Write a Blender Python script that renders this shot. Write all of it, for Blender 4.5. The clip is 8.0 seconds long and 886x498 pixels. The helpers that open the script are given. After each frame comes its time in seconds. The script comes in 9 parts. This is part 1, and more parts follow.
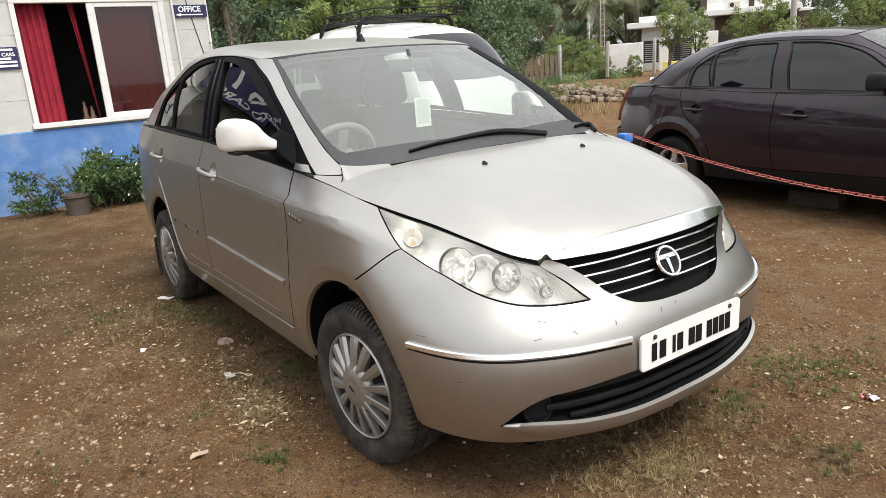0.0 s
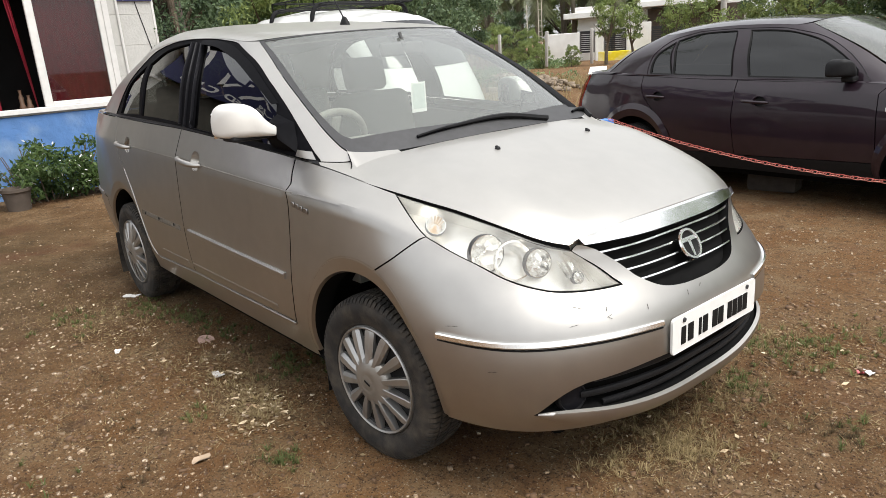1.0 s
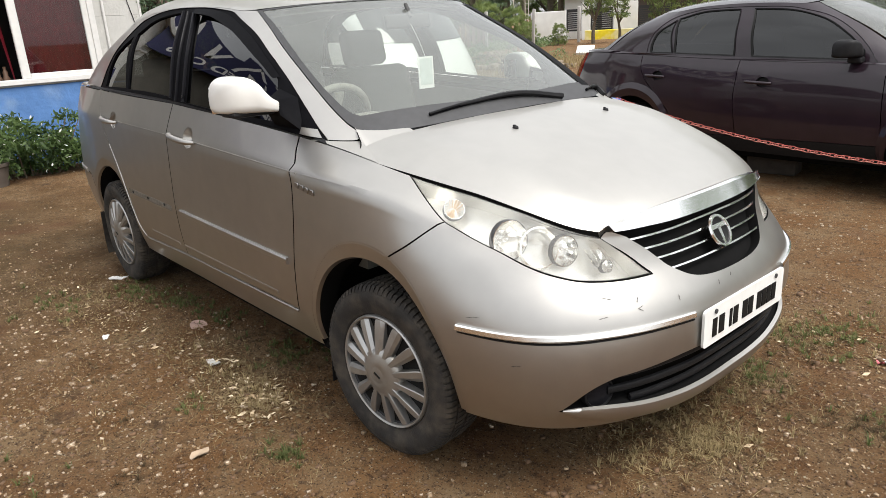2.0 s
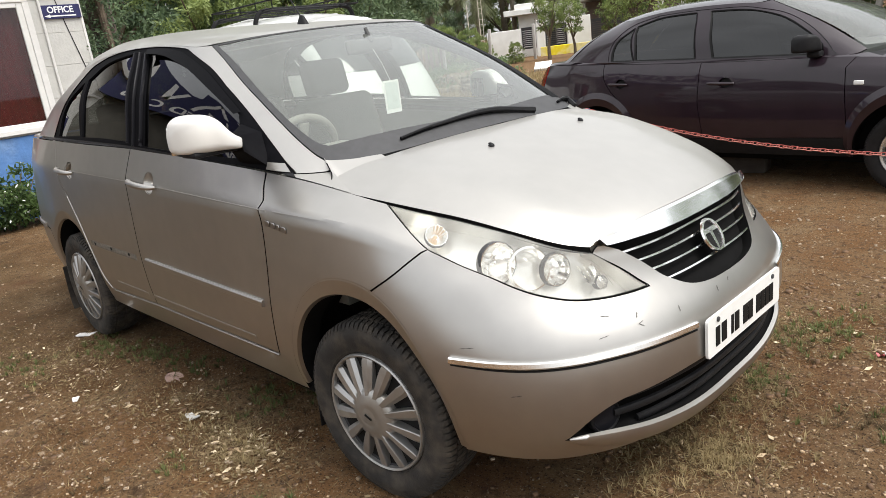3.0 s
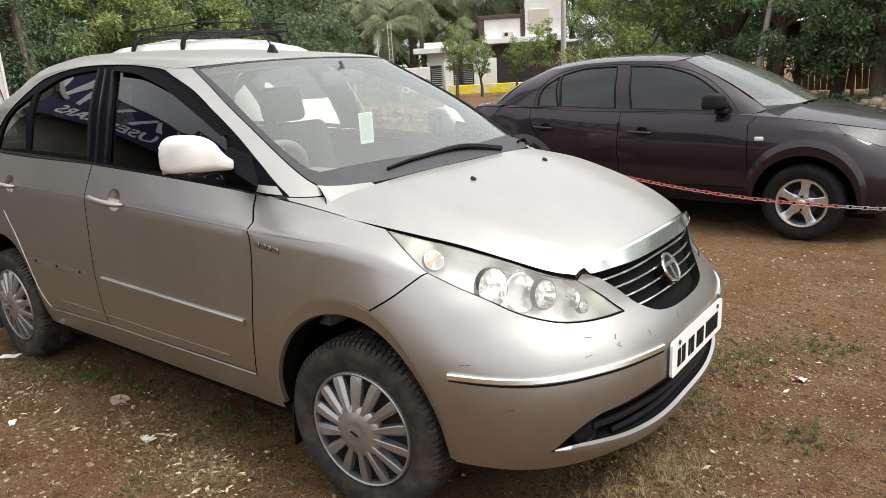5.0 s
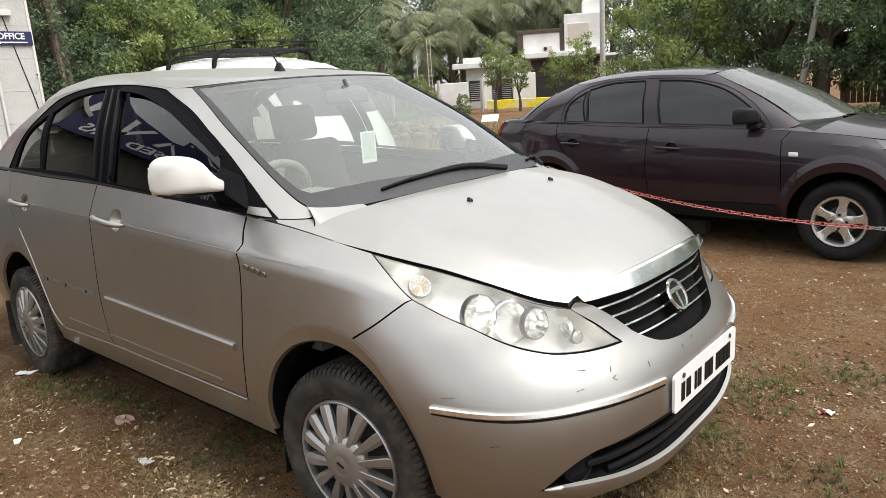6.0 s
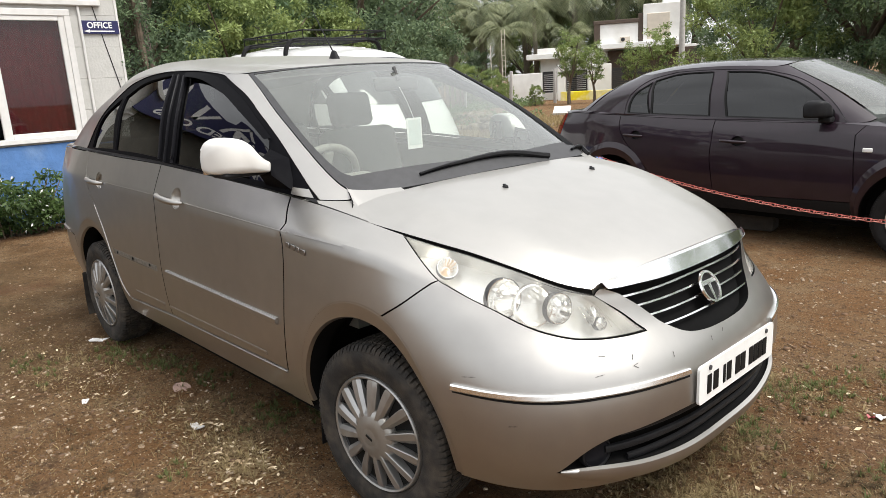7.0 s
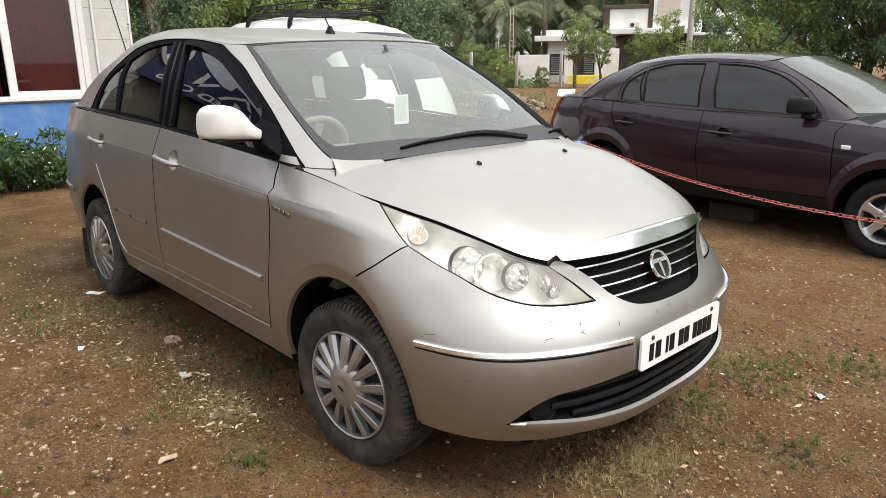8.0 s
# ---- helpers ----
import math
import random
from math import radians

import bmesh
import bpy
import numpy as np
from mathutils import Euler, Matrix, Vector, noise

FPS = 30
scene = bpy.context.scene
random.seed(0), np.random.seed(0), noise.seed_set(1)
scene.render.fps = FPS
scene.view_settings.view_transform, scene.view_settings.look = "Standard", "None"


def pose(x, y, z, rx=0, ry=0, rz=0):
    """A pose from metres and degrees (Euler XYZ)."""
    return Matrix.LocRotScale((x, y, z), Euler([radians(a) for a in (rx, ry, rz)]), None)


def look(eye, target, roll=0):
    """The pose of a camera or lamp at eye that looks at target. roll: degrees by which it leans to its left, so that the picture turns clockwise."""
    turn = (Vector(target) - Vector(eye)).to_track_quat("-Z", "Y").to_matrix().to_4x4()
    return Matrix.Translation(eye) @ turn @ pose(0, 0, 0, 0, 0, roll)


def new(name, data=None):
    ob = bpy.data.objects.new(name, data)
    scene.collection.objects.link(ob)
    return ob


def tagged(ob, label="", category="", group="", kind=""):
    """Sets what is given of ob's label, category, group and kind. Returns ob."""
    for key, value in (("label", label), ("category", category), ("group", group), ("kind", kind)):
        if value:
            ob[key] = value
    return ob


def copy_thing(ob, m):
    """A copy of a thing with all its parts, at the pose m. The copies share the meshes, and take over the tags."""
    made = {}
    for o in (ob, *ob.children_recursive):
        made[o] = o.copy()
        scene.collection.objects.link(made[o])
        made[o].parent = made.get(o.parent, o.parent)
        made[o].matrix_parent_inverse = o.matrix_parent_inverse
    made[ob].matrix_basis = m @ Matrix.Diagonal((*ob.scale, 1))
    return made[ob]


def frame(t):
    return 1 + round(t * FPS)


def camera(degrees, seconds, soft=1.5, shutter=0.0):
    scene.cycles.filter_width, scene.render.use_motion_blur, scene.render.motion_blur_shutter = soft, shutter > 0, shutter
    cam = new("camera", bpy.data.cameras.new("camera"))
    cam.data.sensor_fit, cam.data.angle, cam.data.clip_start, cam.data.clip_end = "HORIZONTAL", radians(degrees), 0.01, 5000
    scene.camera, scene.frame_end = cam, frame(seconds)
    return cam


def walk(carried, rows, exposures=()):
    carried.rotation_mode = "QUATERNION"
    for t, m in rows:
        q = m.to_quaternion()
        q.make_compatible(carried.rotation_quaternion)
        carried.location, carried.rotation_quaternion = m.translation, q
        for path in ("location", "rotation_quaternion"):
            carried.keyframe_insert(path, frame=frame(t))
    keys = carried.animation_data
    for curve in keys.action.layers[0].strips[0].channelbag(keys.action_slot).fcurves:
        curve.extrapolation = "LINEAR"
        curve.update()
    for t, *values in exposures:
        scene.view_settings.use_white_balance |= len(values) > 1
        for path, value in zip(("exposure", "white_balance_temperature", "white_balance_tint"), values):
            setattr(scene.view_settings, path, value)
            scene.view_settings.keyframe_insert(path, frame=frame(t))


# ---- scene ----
cam = camera(65.0, 8.0, soft=0.65)
PATH = [
    (0, (2.087, -1.795, 1.393), (0.486, -0.716, 0.872), -4.2),
    (0.5, (1.997, -1.852, 1.394), (0.439, -0.708, 0.881), -3.7),
    (1, (1.873, -1.971, 1.384), (0.384, -0.758, 0.825), -4.0),
    (1.5, (1.8, -2.013, 1.379), (0.402, -0.737, 0.731), -2.2),
    (1.7, (1.761, -2.001, 1.38), (0.332, -0.755, 0.745), -2.0),
    (2.8, (1.607, -1.896, 1.34), (0.192, -0.607, 0.758), -6.7),
    (3, (1.604, -1.915, 1.355), (0.2, -0.607, 0.793), -7.3),
    (3.5, (1.564, -2.026, 1.38), (0.29, -0.568, 0.878), -4.9),
    (4, (1.505, -2.156, 1.39), (0.248, -0.686, 0.883), -3.4),
    (4.5, (1.479, -2.209, 1.394), (0.222, -0.738, 0.885), -2.9),
    (4.7, (1.484, -2.218, 1.395), (0.274, -0.707, 0.89), -2.7),
    (5.8, (1.524, -2.077, 1.398), (0.318, -0.557, 0.913), -4.1),
    (6, (1.552, -2.035, 1.397), (0.26, -0.576, 0.945), -3.7),
    (6.5, (1.611, -1.959, 1.379), (0.274, -0.556, 0.883), -3.9),
    (7, (1.676, -1.994, 1.379), (0.243, -0.679, 0.914), -3.2),
    (7.5, (1.784, -2.043, 1.384), (0.372, -0.753, 0.798), -1.0),
    (8, (1.871, -2.051, 1.391), (0.449, -0.747, 0.865), -0.4),
]
walk(cam, [(t, look(eye, target, roll)) for t, eye, target, roll in PATH], exposures=[(0, 1.22), (8, 1.22)])

# world: bright, thinly overcast sky
world = bpy.data.worlds.new("world")
scene.world = world
world.use_nodes = True
wn, wl = world.node_tree.nodes, world.node_tree.links
wn.clear()
sky = wn.new("ShaderNodeTexSky")
sky.sky_type, sky.sun_disc = "NISHITA", False
sky.sun_elevation, sky.sun_rotation = radians(58.5), radians(72)
sky.air_density, sky.dust_density, sky.ozone_density = 1.0, 2.0, 1.0
pale = wn.new("ShaderNodeHueSaturation")
pale.inputs["Saturation"].default_value = 0.25
cloud_map = wn.new("ShaderNodeTexCoord")
cloud = wn.new("ShaderNodeTexNoise")
cloud.inputs["Scale"].default_value, cloud.inputs["Detail"].default_value = 2.8, 7.0
cloud_ramp = wn.new("ShaderNodeMapRange")
cloud_ramp.inputs["From Min"].default_value, cloud_ramp.inputs["From Max"].default_value = 0.35, 0.7
cloud_ramp.inputs["To Min"].default_value, cloud_ramp.inputs["To Max"].default_value = 0.86, 1.18
cloud_mix = wn.new("ShaderNodeMix")
cloud_mix.data_type, cloud_mix.blend_type = "RGBA", "MULTIPLY"
cloud_mix.inputs["Factor"].default_value = 1.0
back = wn.new("ShaderNodeBackground")
back.inputs["Strength"].default_value = 0.125
world_out = wn.new("ShaderNodeOutputWorld")
veil = wn.new("ShaderNodeMix")
veil.data_type = "RGBA"
veil.inputs["Factor"].default_value = 0.6
veil.inputs["B"].default_value = (4.6, 4.65, 4.7, 1)
wl.new(sky.outputs["Color"], pale.inputs["Color"])
wl.new(cloud_map.outputs["Generated"], cloud.inputs["Vector"])
wl.new(cloud.outputs["Fac"], cloud_ramp.inputs["Value"])
wl.new(pale.outputs["Color"], veil.inputs["A"])
wl.new(veil.outputs["Result"], cloud_mix.inputs["A"])
# an overcast sky is about three times as bright overhead as at the horizon
axes = wn.new("ShaderNodeSeparateXYZ")
zenith = wn.new("ShaderNodeMapRange")
zenith.inputs["From Min"].default_value, zenith.inputs["From Max"].default_value = 0.0, 1.0
zenith.inputs["To Min"].default_value, zenith.inputs["To Max"].default_value = 0.8, 1.45
shade = wn.new("ShaderNodeMath")
shade.operation = "MULTIPLY"
wl.new(cloud_map.outputs["Generated"], axes.inputs["Vector"])
wl.new(axes.outputs["Z"], zenith.inputs["Value"])
wl.new(zenith.outputs["Result"], shade.inputs[0])
wl.new(cloud_ramp.outputs["Result"], shade.inputs[1])
wl.new(shade.outputs[0], cloud_mix.inputs["B"])
wl.new(cloud_mix.outputs["Result"], back.inputs["Color"])
wl.new(back.outputs["Background"], world_out.inputs["Surface"])

sun = new("sun", bpy.data.lights.new("sun", "SUN"))
sun.data.energy, sun.data.angle, sun.data.color = 1.6, radians(26), (1.0, 0.96, 0.9)
sun.matrix_world = look((8.2, 1.9, 14.0), (0, 0, 0))

# materials
MATS = {}


def material(name, colour, rough=0.5, metal=0.0, noise_scale=0.0, amount=0.15, bump=0.0, bump_scale=60.0, coat=0.0, spec=0.5, second=None, second_scale=3.0, second_mix=(0.45, 0.6), trans=0.0, emit=0.0, detail=6.0):
    """A node material: colour with grain at noise_scale, a second tone in large patches, and fine relief."""
    if name in MATS:
        return MATS[name]
    m = bpy.data.materials.new(name)
    m.use_nodes = True
    n, l = m.node_tree.nodes, m.node_tree.links
    b = n["Principled BSDF"]
    b.inputs["Roughness"].default_value, b.inputs["Metallic"].default_value = rough, metal
    b.inputs["Coat Weight"].default_value, b.inputs["Coat Roughness"].default_value = coat, 0.05
    b.inputs["Specular IOR Level"].default_value = spec
    b.inputs["Transmission Weight"].default_value = trans
    b.inputs["Base Color"].default_value = (*colour, 1)
    tc = n.new("ShaderNodeTexCoord")
    if noise_scale:
        t = n.new("ShaderNodeTexNoise")
        t.inputs["Scale"].default_value, t.inputs["Detail"].default_value = noise_scale, detail
        l.new(tc.outputs["Object"], t.inputs["Vector"])
        r = n.new("ShaderNodeMapRange")
        r.inputs["From Min"].default_value, r.inputs["From Max"].default_value = 0.25, 0.75
        r.inputs["To Min"].default_value, r.inputs["To Max"].default_value = 1 - amount, 1 + amount
        l.new(t.outputs["Fac"], r.inputs["Value"])
        mul = n.new("ShaderNodeMix")
        mul.data_type, mul.blend_type = "RGBA", "MULTIPLY"
        mul.inputs["Factor"].default_value = 1.0
        mul.inputs["A"].default_value = (*colour, 1)
        last = mul
        if second:
            t2 = n.new("ShaderNodeTexNoise")
            t2.inputs["Scale"].default_value, t2.inputs["Detail"].default_value = second_scale, 8.0
            l.new(tc.outputs["Object"], t2.inputs["Vector"])
            r2 = n.new("ShaderNodeMapRange")
            r2.inputs["From Min"].default_value, r2.inputs["From Max"].default_value = second_mix
            l.new(t2.outputs["Fac"], r2.inputs["Value"])
            mx = n.new("ShaderNodeMix")
            mx.data_type = "RGBA"
            mx.inputs["A"].default_value, mx.inputs["B"].default_value = (*colour, 1), (*second, 1)
            l.new(r2.outputs["Result"], mx.inputs["Factor"])
            l.new(mx.outputs["Result"], mul.inputs["A"])
        l.new(r.outputs["Result"], mul.inputs["B"])
        l.new(last.outputs["Result"], b.inputs["Base Color"])
    if bump:
        t3 = n.new("ShaderNodeTexNoise")
        t3.inputs["Scale"].default_value, t3.inputs["Detail"].default_value = bump_scale, 6.0
        l.new(tc.outputs["Object"], t3.inputs["Vector"])
        bp = n.new("ShaderNodeBump")
        bp.inputs["Strength"].default_value, bp.inputs["Distance"].default_value = bump, 0.02
        l.new(t3.outputs["Fac"], bp.inputs["Height"])
        l.new(bp.outputs["Normal"], b.inputs["Normal"])
    if emit:
        b.inputs["Emission Color"].default_value, b.inputs["Emission Strength"].default_value = (*colour, 1), emit
    MATS[name] = m
    return m


def glass_mat(name, tint, rough=0.0, opacity=0.0, film_colour=(0.5, 0.5, 0.48), gloss=0.05):
    """A thin pane: tinted see-through with a Fresnel gloss."""
    if name in MATS:
        return MATS[name]
    m = bpy.data.materials.new(name)
    m.use_nodes = True
    n, l = m.node_tree.nodes, m.node_tree.links
    n.clear()
    out = n.new("ShaderNodeOutputMaterial")
    tr = n.new("ShaderNodeBsdfTransparent")
    tr.inputs["Color"].default_value = (*tint, 1)
    gl = n.new("ShaderNodeBsdfGlossy")
    gl.inputs["Roughness"].default_value = rough
    fr = n.new("ShaderNodeLayerWeight")
    fr.inputs["Blend"].default_value = 0.5
    steep = n.new("ShaderNodeMath")
    steep.operation = "POWER"
    steep.inputs[1].default_value = 4.0
    boost = n.new("ShaderNodeMapRange")
    boost.inputs["To Min"].default_value, boost.inputs["To Max"].default_value = gloss, 1.0
    mix = n.new("ShaderNodeMixShader")
    l.new(fr.outputs["Facing"], steep.inputs[0])
    l.new(steep.outputs[0], boost.inputs["Value"])
    l.new(boost.outputs["Result"], mix.inputs["Fac"])
    base = tr
    if opacity:
        df = n.new("ShaderNodeBsdfDiffuse")
        df.inputs["Color"].default_value = (*film_colour, 1)
        film = n.new("ShaderNodeMixShader")
        film.inputs["Fac"].default_value = opacity
        l.new(tr.outputs["BSDF"], film.inputs[1])
        l.new(df.outputs["BSDF"], film.inputs[2])
        base = film
    l.new(base.outputs[0], mix.inputs[1])
    l.new(gl.outputs["BSDF"], mix.inputs[2])
    l.new(mix.outputs["Shader"], out.inputs["Surface"])
    MATS[name] = m
    return m


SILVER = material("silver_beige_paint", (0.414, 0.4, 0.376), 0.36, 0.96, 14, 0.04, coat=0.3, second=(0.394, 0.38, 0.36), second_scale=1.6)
def dusty(m, film_colour, most):
    """A pale film on the faces of a paint that look up: dust, and sky brightness put into the colour."""
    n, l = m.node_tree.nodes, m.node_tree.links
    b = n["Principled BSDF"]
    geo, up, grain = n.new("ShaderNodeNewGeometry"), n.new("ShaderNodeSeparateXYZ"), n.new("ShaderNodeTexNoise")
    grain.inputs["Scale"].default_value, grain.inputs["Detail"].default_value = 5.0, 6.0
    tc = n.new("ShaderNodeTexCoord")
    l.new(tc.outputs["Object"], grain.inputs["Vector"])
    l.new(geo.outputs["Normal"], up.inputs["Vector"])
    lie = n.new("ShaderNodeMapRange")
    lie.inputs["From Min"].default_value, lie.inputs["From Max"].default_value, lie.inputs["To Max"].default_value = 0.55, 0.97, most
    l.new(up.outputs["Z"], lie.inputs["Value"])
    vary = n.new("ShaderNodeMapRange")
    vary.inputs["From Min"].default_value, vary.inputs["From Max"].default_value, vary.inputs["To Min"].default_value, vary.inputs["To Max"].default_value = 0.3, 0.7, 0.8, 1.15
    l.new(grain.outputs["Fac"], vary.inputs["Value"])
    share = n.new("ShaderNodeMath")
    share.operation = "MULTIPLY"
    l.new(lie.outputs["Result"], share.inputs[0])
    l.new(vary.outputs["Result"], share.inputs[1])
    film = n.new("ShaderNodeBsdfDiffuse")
    film.inputs["Color"].default_value = (*film_colour, 1)
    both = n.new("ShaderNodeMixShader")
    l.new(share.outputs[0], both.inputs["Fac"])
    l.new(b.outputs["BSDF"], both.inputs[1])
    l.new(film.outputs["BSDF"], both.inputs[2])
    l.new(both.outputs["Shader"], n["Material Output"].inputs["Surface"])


# brightens the roof and hood as the sky would, beyond their own dust
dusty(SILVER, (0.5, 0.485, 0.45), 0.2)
PLUM = material("dark_plum_paint", (0.013, 0.0055, 0.0105), 0.4, 0.0, 10, 0.15, coat=0.75, spec=0.2, second=(0.015, 0.0075, 0.0125), second_scale=1.5)
WHITE_PAINT = material("white_car_paint", (0.68, 0.68, 0.665), 0.3, 0.0, 8, 0.04, coat=0.6)
BLACK_PLASTIC = material("black_plastic", (0.012, 0.012, 0.013), 0.5, 0.0, 40, 0.2, 0.1, 400, spec=0.15)
# white in place of silver: the sky's glare on the caps is in the colour
MIRROR_CAP = material("sky_whitened_paint", (0.64, 0.63, 0.6), 0.3, 0.0, 14, 0.04, coat=0.4)
GREY_PLASTIC = material("grey_seal", (0.035, 0.035, 0.037), 0.6, 0.0, 30, 0.2)
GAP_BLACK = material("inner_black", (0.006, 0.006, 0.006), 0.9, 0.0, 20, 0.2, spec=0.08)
RUBBER = material("tyre_rubber", (0.027, 0.025, 0.023), 0.8, 0.0, 25, 0.3, 0.2, 200, spec=0.25, second=(0.075, 0.062, 0.048), second_scale=16, second_mix=(0.42, 0.8))
DARK_RUBBER = material("dark_tyre_rubber", (0.013, 0.012, 0.012), 0.75, 0.0, 25, 0.3, 0.2, 200, spec=0.2)
CHROME = material("chrome", (0.92, 0.92, 0.91), 0.16, 1.0, 30, 0.08)
HUBCAP = material("hubcap_silver", (0.36, 0.355, 0.345), 0.32, 0.72, 20, 0.1, second=(0.3, 0.285, 0.26), second_scale=7)
ALLOY = material("alloy_silver", (0.6, 0.59, 0.57), 0.25, 0.75, 20, 0.1)
PLATE_WHITE = material("plate_white", (0.72, 0.72, 0.7), 0.4, 0.0, 25, 0.05)
INK = material("plate_black", (0.01, 0.01, 0.01), 0.55, 0.0, 20, 0.1, spec=0.12)
# the grey film is dust plus reflected haze, put into the glass
GLASS_CLEAR = glass_mat("windscreen_glass", (0.82, 0.88, 0.83), 0.0, 0.27, (0.34, 0.355, 0.33), 0.075)
GLASS_OPEN = glass_mat("lightly_tinted_glass", (0.8, 0.84, 0.81))
FRAME_BLACK = material("gloss_black_trim", (0.005, 0.005, 0.006), 0.5, 0.0, 40, 0.2, spec=0.02)
GLASS_TINT = glass_mat("tinted_glass", (0.075, 0.08, 0.075), gloss=0.045)
GLASS_DARK = glass_mat("dark_tinted_glass", (0.03, 0.03, 0.04), gloss=0.07)
LENS = glass_mat("headlight_lens", (0.96, 0.96, 0.94), 0.03, 0.1, (0.85, 0.83, 0.78))
SMOKED = material("smoked_plastic", (0.01, 0.01, 0.012), 0.3, 0.0, 20, 0.1, spec=0.08)
REFLECTOR = material("lamp_reflector", (0.9, 0.9, 0.88), 0.2, 1.0, 30, 0.1)
LAMP_BEZEL = material("lamp_bezel", (0.82, 0.81, 0.77), 0.26, 0.5, 18, 0.1)
BADGE = material("dull_badge_metal", (0.3, 0.29, 0.28), 0.3, 0.9, 30, 0.2)
DIM_LAMP = material("dim_headlight", (0.1, 0.1, 0.1), 0.35, 0.0, 20, 0.2, spec=0.2)
AMBER = material("amber_bulb", (0.6, 0.42, 0.25), 0.25, 0.0, 20, 0.1)
RED_LENS = material("red_tail_lens", (0.2, 0.008, 0.012), 0.12, 0.0, 30, 0.1, coat=1.0)
CABIN_BEIGE = material("cabin_beige", (0.21, 0.205, 0.18), 0.75, 0.0, 30, 0.12, 0.1, 300)
CABIN_DARK = material("cabin_dark_grey", (0.05, 0.05, 0.05), 0.7, 0.0, 30, 0.2)
SEAT_CLOTH = material("seat_cloth", (0.06, 0.057, 0.052), 0.9, 0.0, 60, 0.2, 0.2, 500)
CARD_WHITE = material("white_card", (0.85, 0.86, 0.85), 0.5, 0.0, 20, 0.05)

# mesh tools
def part(name, data, mat, parent=None, label="", smooth=True, weld=False, rim=None):
    """Links a bmesh or (verts, faces) as one mesh object under parent."""
    me = bpy.data.meshes.new(name)
    if isinstance(data, bmesh.types.BMesh):
        data.to_mesh(me)
        data.free()
    else:
        me.from_pydata([tuple(map(float, v)) for v in data[0]], [], [tuple(map(int, q)) for q in data[1]])
    if weld:
        bw = bmesh.new()
        bw.from_mesh(me)
        bmesh.ops.remove_doubles(bw, verts=bw.verts, dist=2e-4)
        bw.to_mesh(me)
        bw.free()
    if smooth:
        me.polygons.foreach_set("use_smooth", [True] * len(me.polygons))
        if smooth != "all":
            me.set_sharp_from_angle(angle=radians(smooth if smooth is not True else 38))
    me.update()
    if rim is not None:
        # the turned-in edge of a panel wears the second material, black for the shade in the gap: its faces are quads,
        # or those from a given one on
        back = [len(q.vertices) == 4 for q in me.polygons] if rim is True else [i >= rim for i in range(len(me.polygons))]
        me.polygons.foreach_set("material_index", [int(k) for k in back])
    for m in mat if isinstance(mat, (list, tuple)) else [mat]:
        me.materials.append(m)
    ob = new(name, me)
    if parent is not None:
        ob.parent = parent
    if label:
        ob["label"] = label
    return ob


def thing(name, label, category, where=None, group="", kind=""):
    ob = new(name)
    ob.empty_display_size = 0.1
    if where is not None:
        ob.matrix_world = where
    return tagged(ob, label, category, group, kind)


def join(*pieces):
    """Several (verts, faces) as one."""
    vs, fs = [], []
    for v, q in pieces:
        n = len(vs)
        vs += [tuple(p) for p in v]
        fs += [tuple(i + n for i in a) for a in q]
    return vs, fs


def moved(piece, m):
    return [tuple(m @ Vector(p)) for p in piece[0]], piece[1]


def mirrored(piece):
    return [(x, -y, z) for x, y, z in piece[0]], [tuple(reversed(q)) for q in piece[1]]


def box(size, at=(0, 0, 0), bevel=0.0, segments=2, turn=(0, 0, 0)):
    bm = bmesh.new()
    bmesh.ops.create_cube(bm, size=1)
    bmesh.ops.scale(bm, vec=size, verts=bm.verts)
    if bevel:
        bmesh.ops.bevel(bm, geom=bm.edges[:], offset=min(bevel, 0.49 * min(size)), segments=segments, affect="EDGES", profile=0.5)
    m = pose(*at, *turn)
    out = [tuple(m @ v.co) for v in bm.verts], [tuple(v.index for v in q.verts) for q in bm.faces]
    bm.free()
    return out


def lathe(profile, n=32, axis="y", start=0.0, sweep=360.0):
    """Turns (radius, along) points round an axis."""
    full = abs(sweep - 360) < 1e-6
    vs, fs, k = [], [], len(profile)
    steps = n if full else n + 1
    for i in range(steps):
        a = radians(start + sweep * i / n)
        for r, h in profile:
            p = (r * math.cos(a), r * math.sin(a))
            vs.append({"y": (p[0], h, p[1]), "z": (p[0], p[1], h), "x": (h, p[0], p[1])}[axis])
    for i in range(n):
        j = (i + 1) % steps
        for a in range(k - 1):
            q = (i * k + a, i * k + a + 1, j * k + a + 1, j * k + a)
            fs.append(q if axis != "y" else q[::-1])
    return vs, fs


def tube(points, radius, n=8, cap=True):
    """A round bar along points; radius may be a list."""
    pts = [Vector(p) for p in points]
    rad = [float(r) for r in radius] if isinstance(radius, (list, tuple)) else [float(radius)] * len(pts)
    vs, fs = [], []
    side = None
    for i, p in enumerate(pts):
        d = (pts[min(i + 1, len(pts) - 1)] - pts[max(i - 1, 0)]).normalized()
        if side is None:
            side = d.orthogonal().normalized()
        side = (side - d * side.dot(d)).normalized()
        up = d.cross(side)
        for a in range(n):
            t = 2 * math.pi * a / n
            vs.append(tuple(p + rad[i] * (math.cos(t) * side + math.sin(t) * up)))
    for i in range(len(pts) - 1):
        for a in range(n):
            b = (a + 1) % n
            fs.append((i * n + a, i * n + b, (i + 1) * n + b, (i + 1) * n + a))
    if cap:
        fs.append(tuple(range(n))[::-1])
        fs.append(tuple((len(pts) - 1) * n + a for a in range(n)))
    return vs, fs


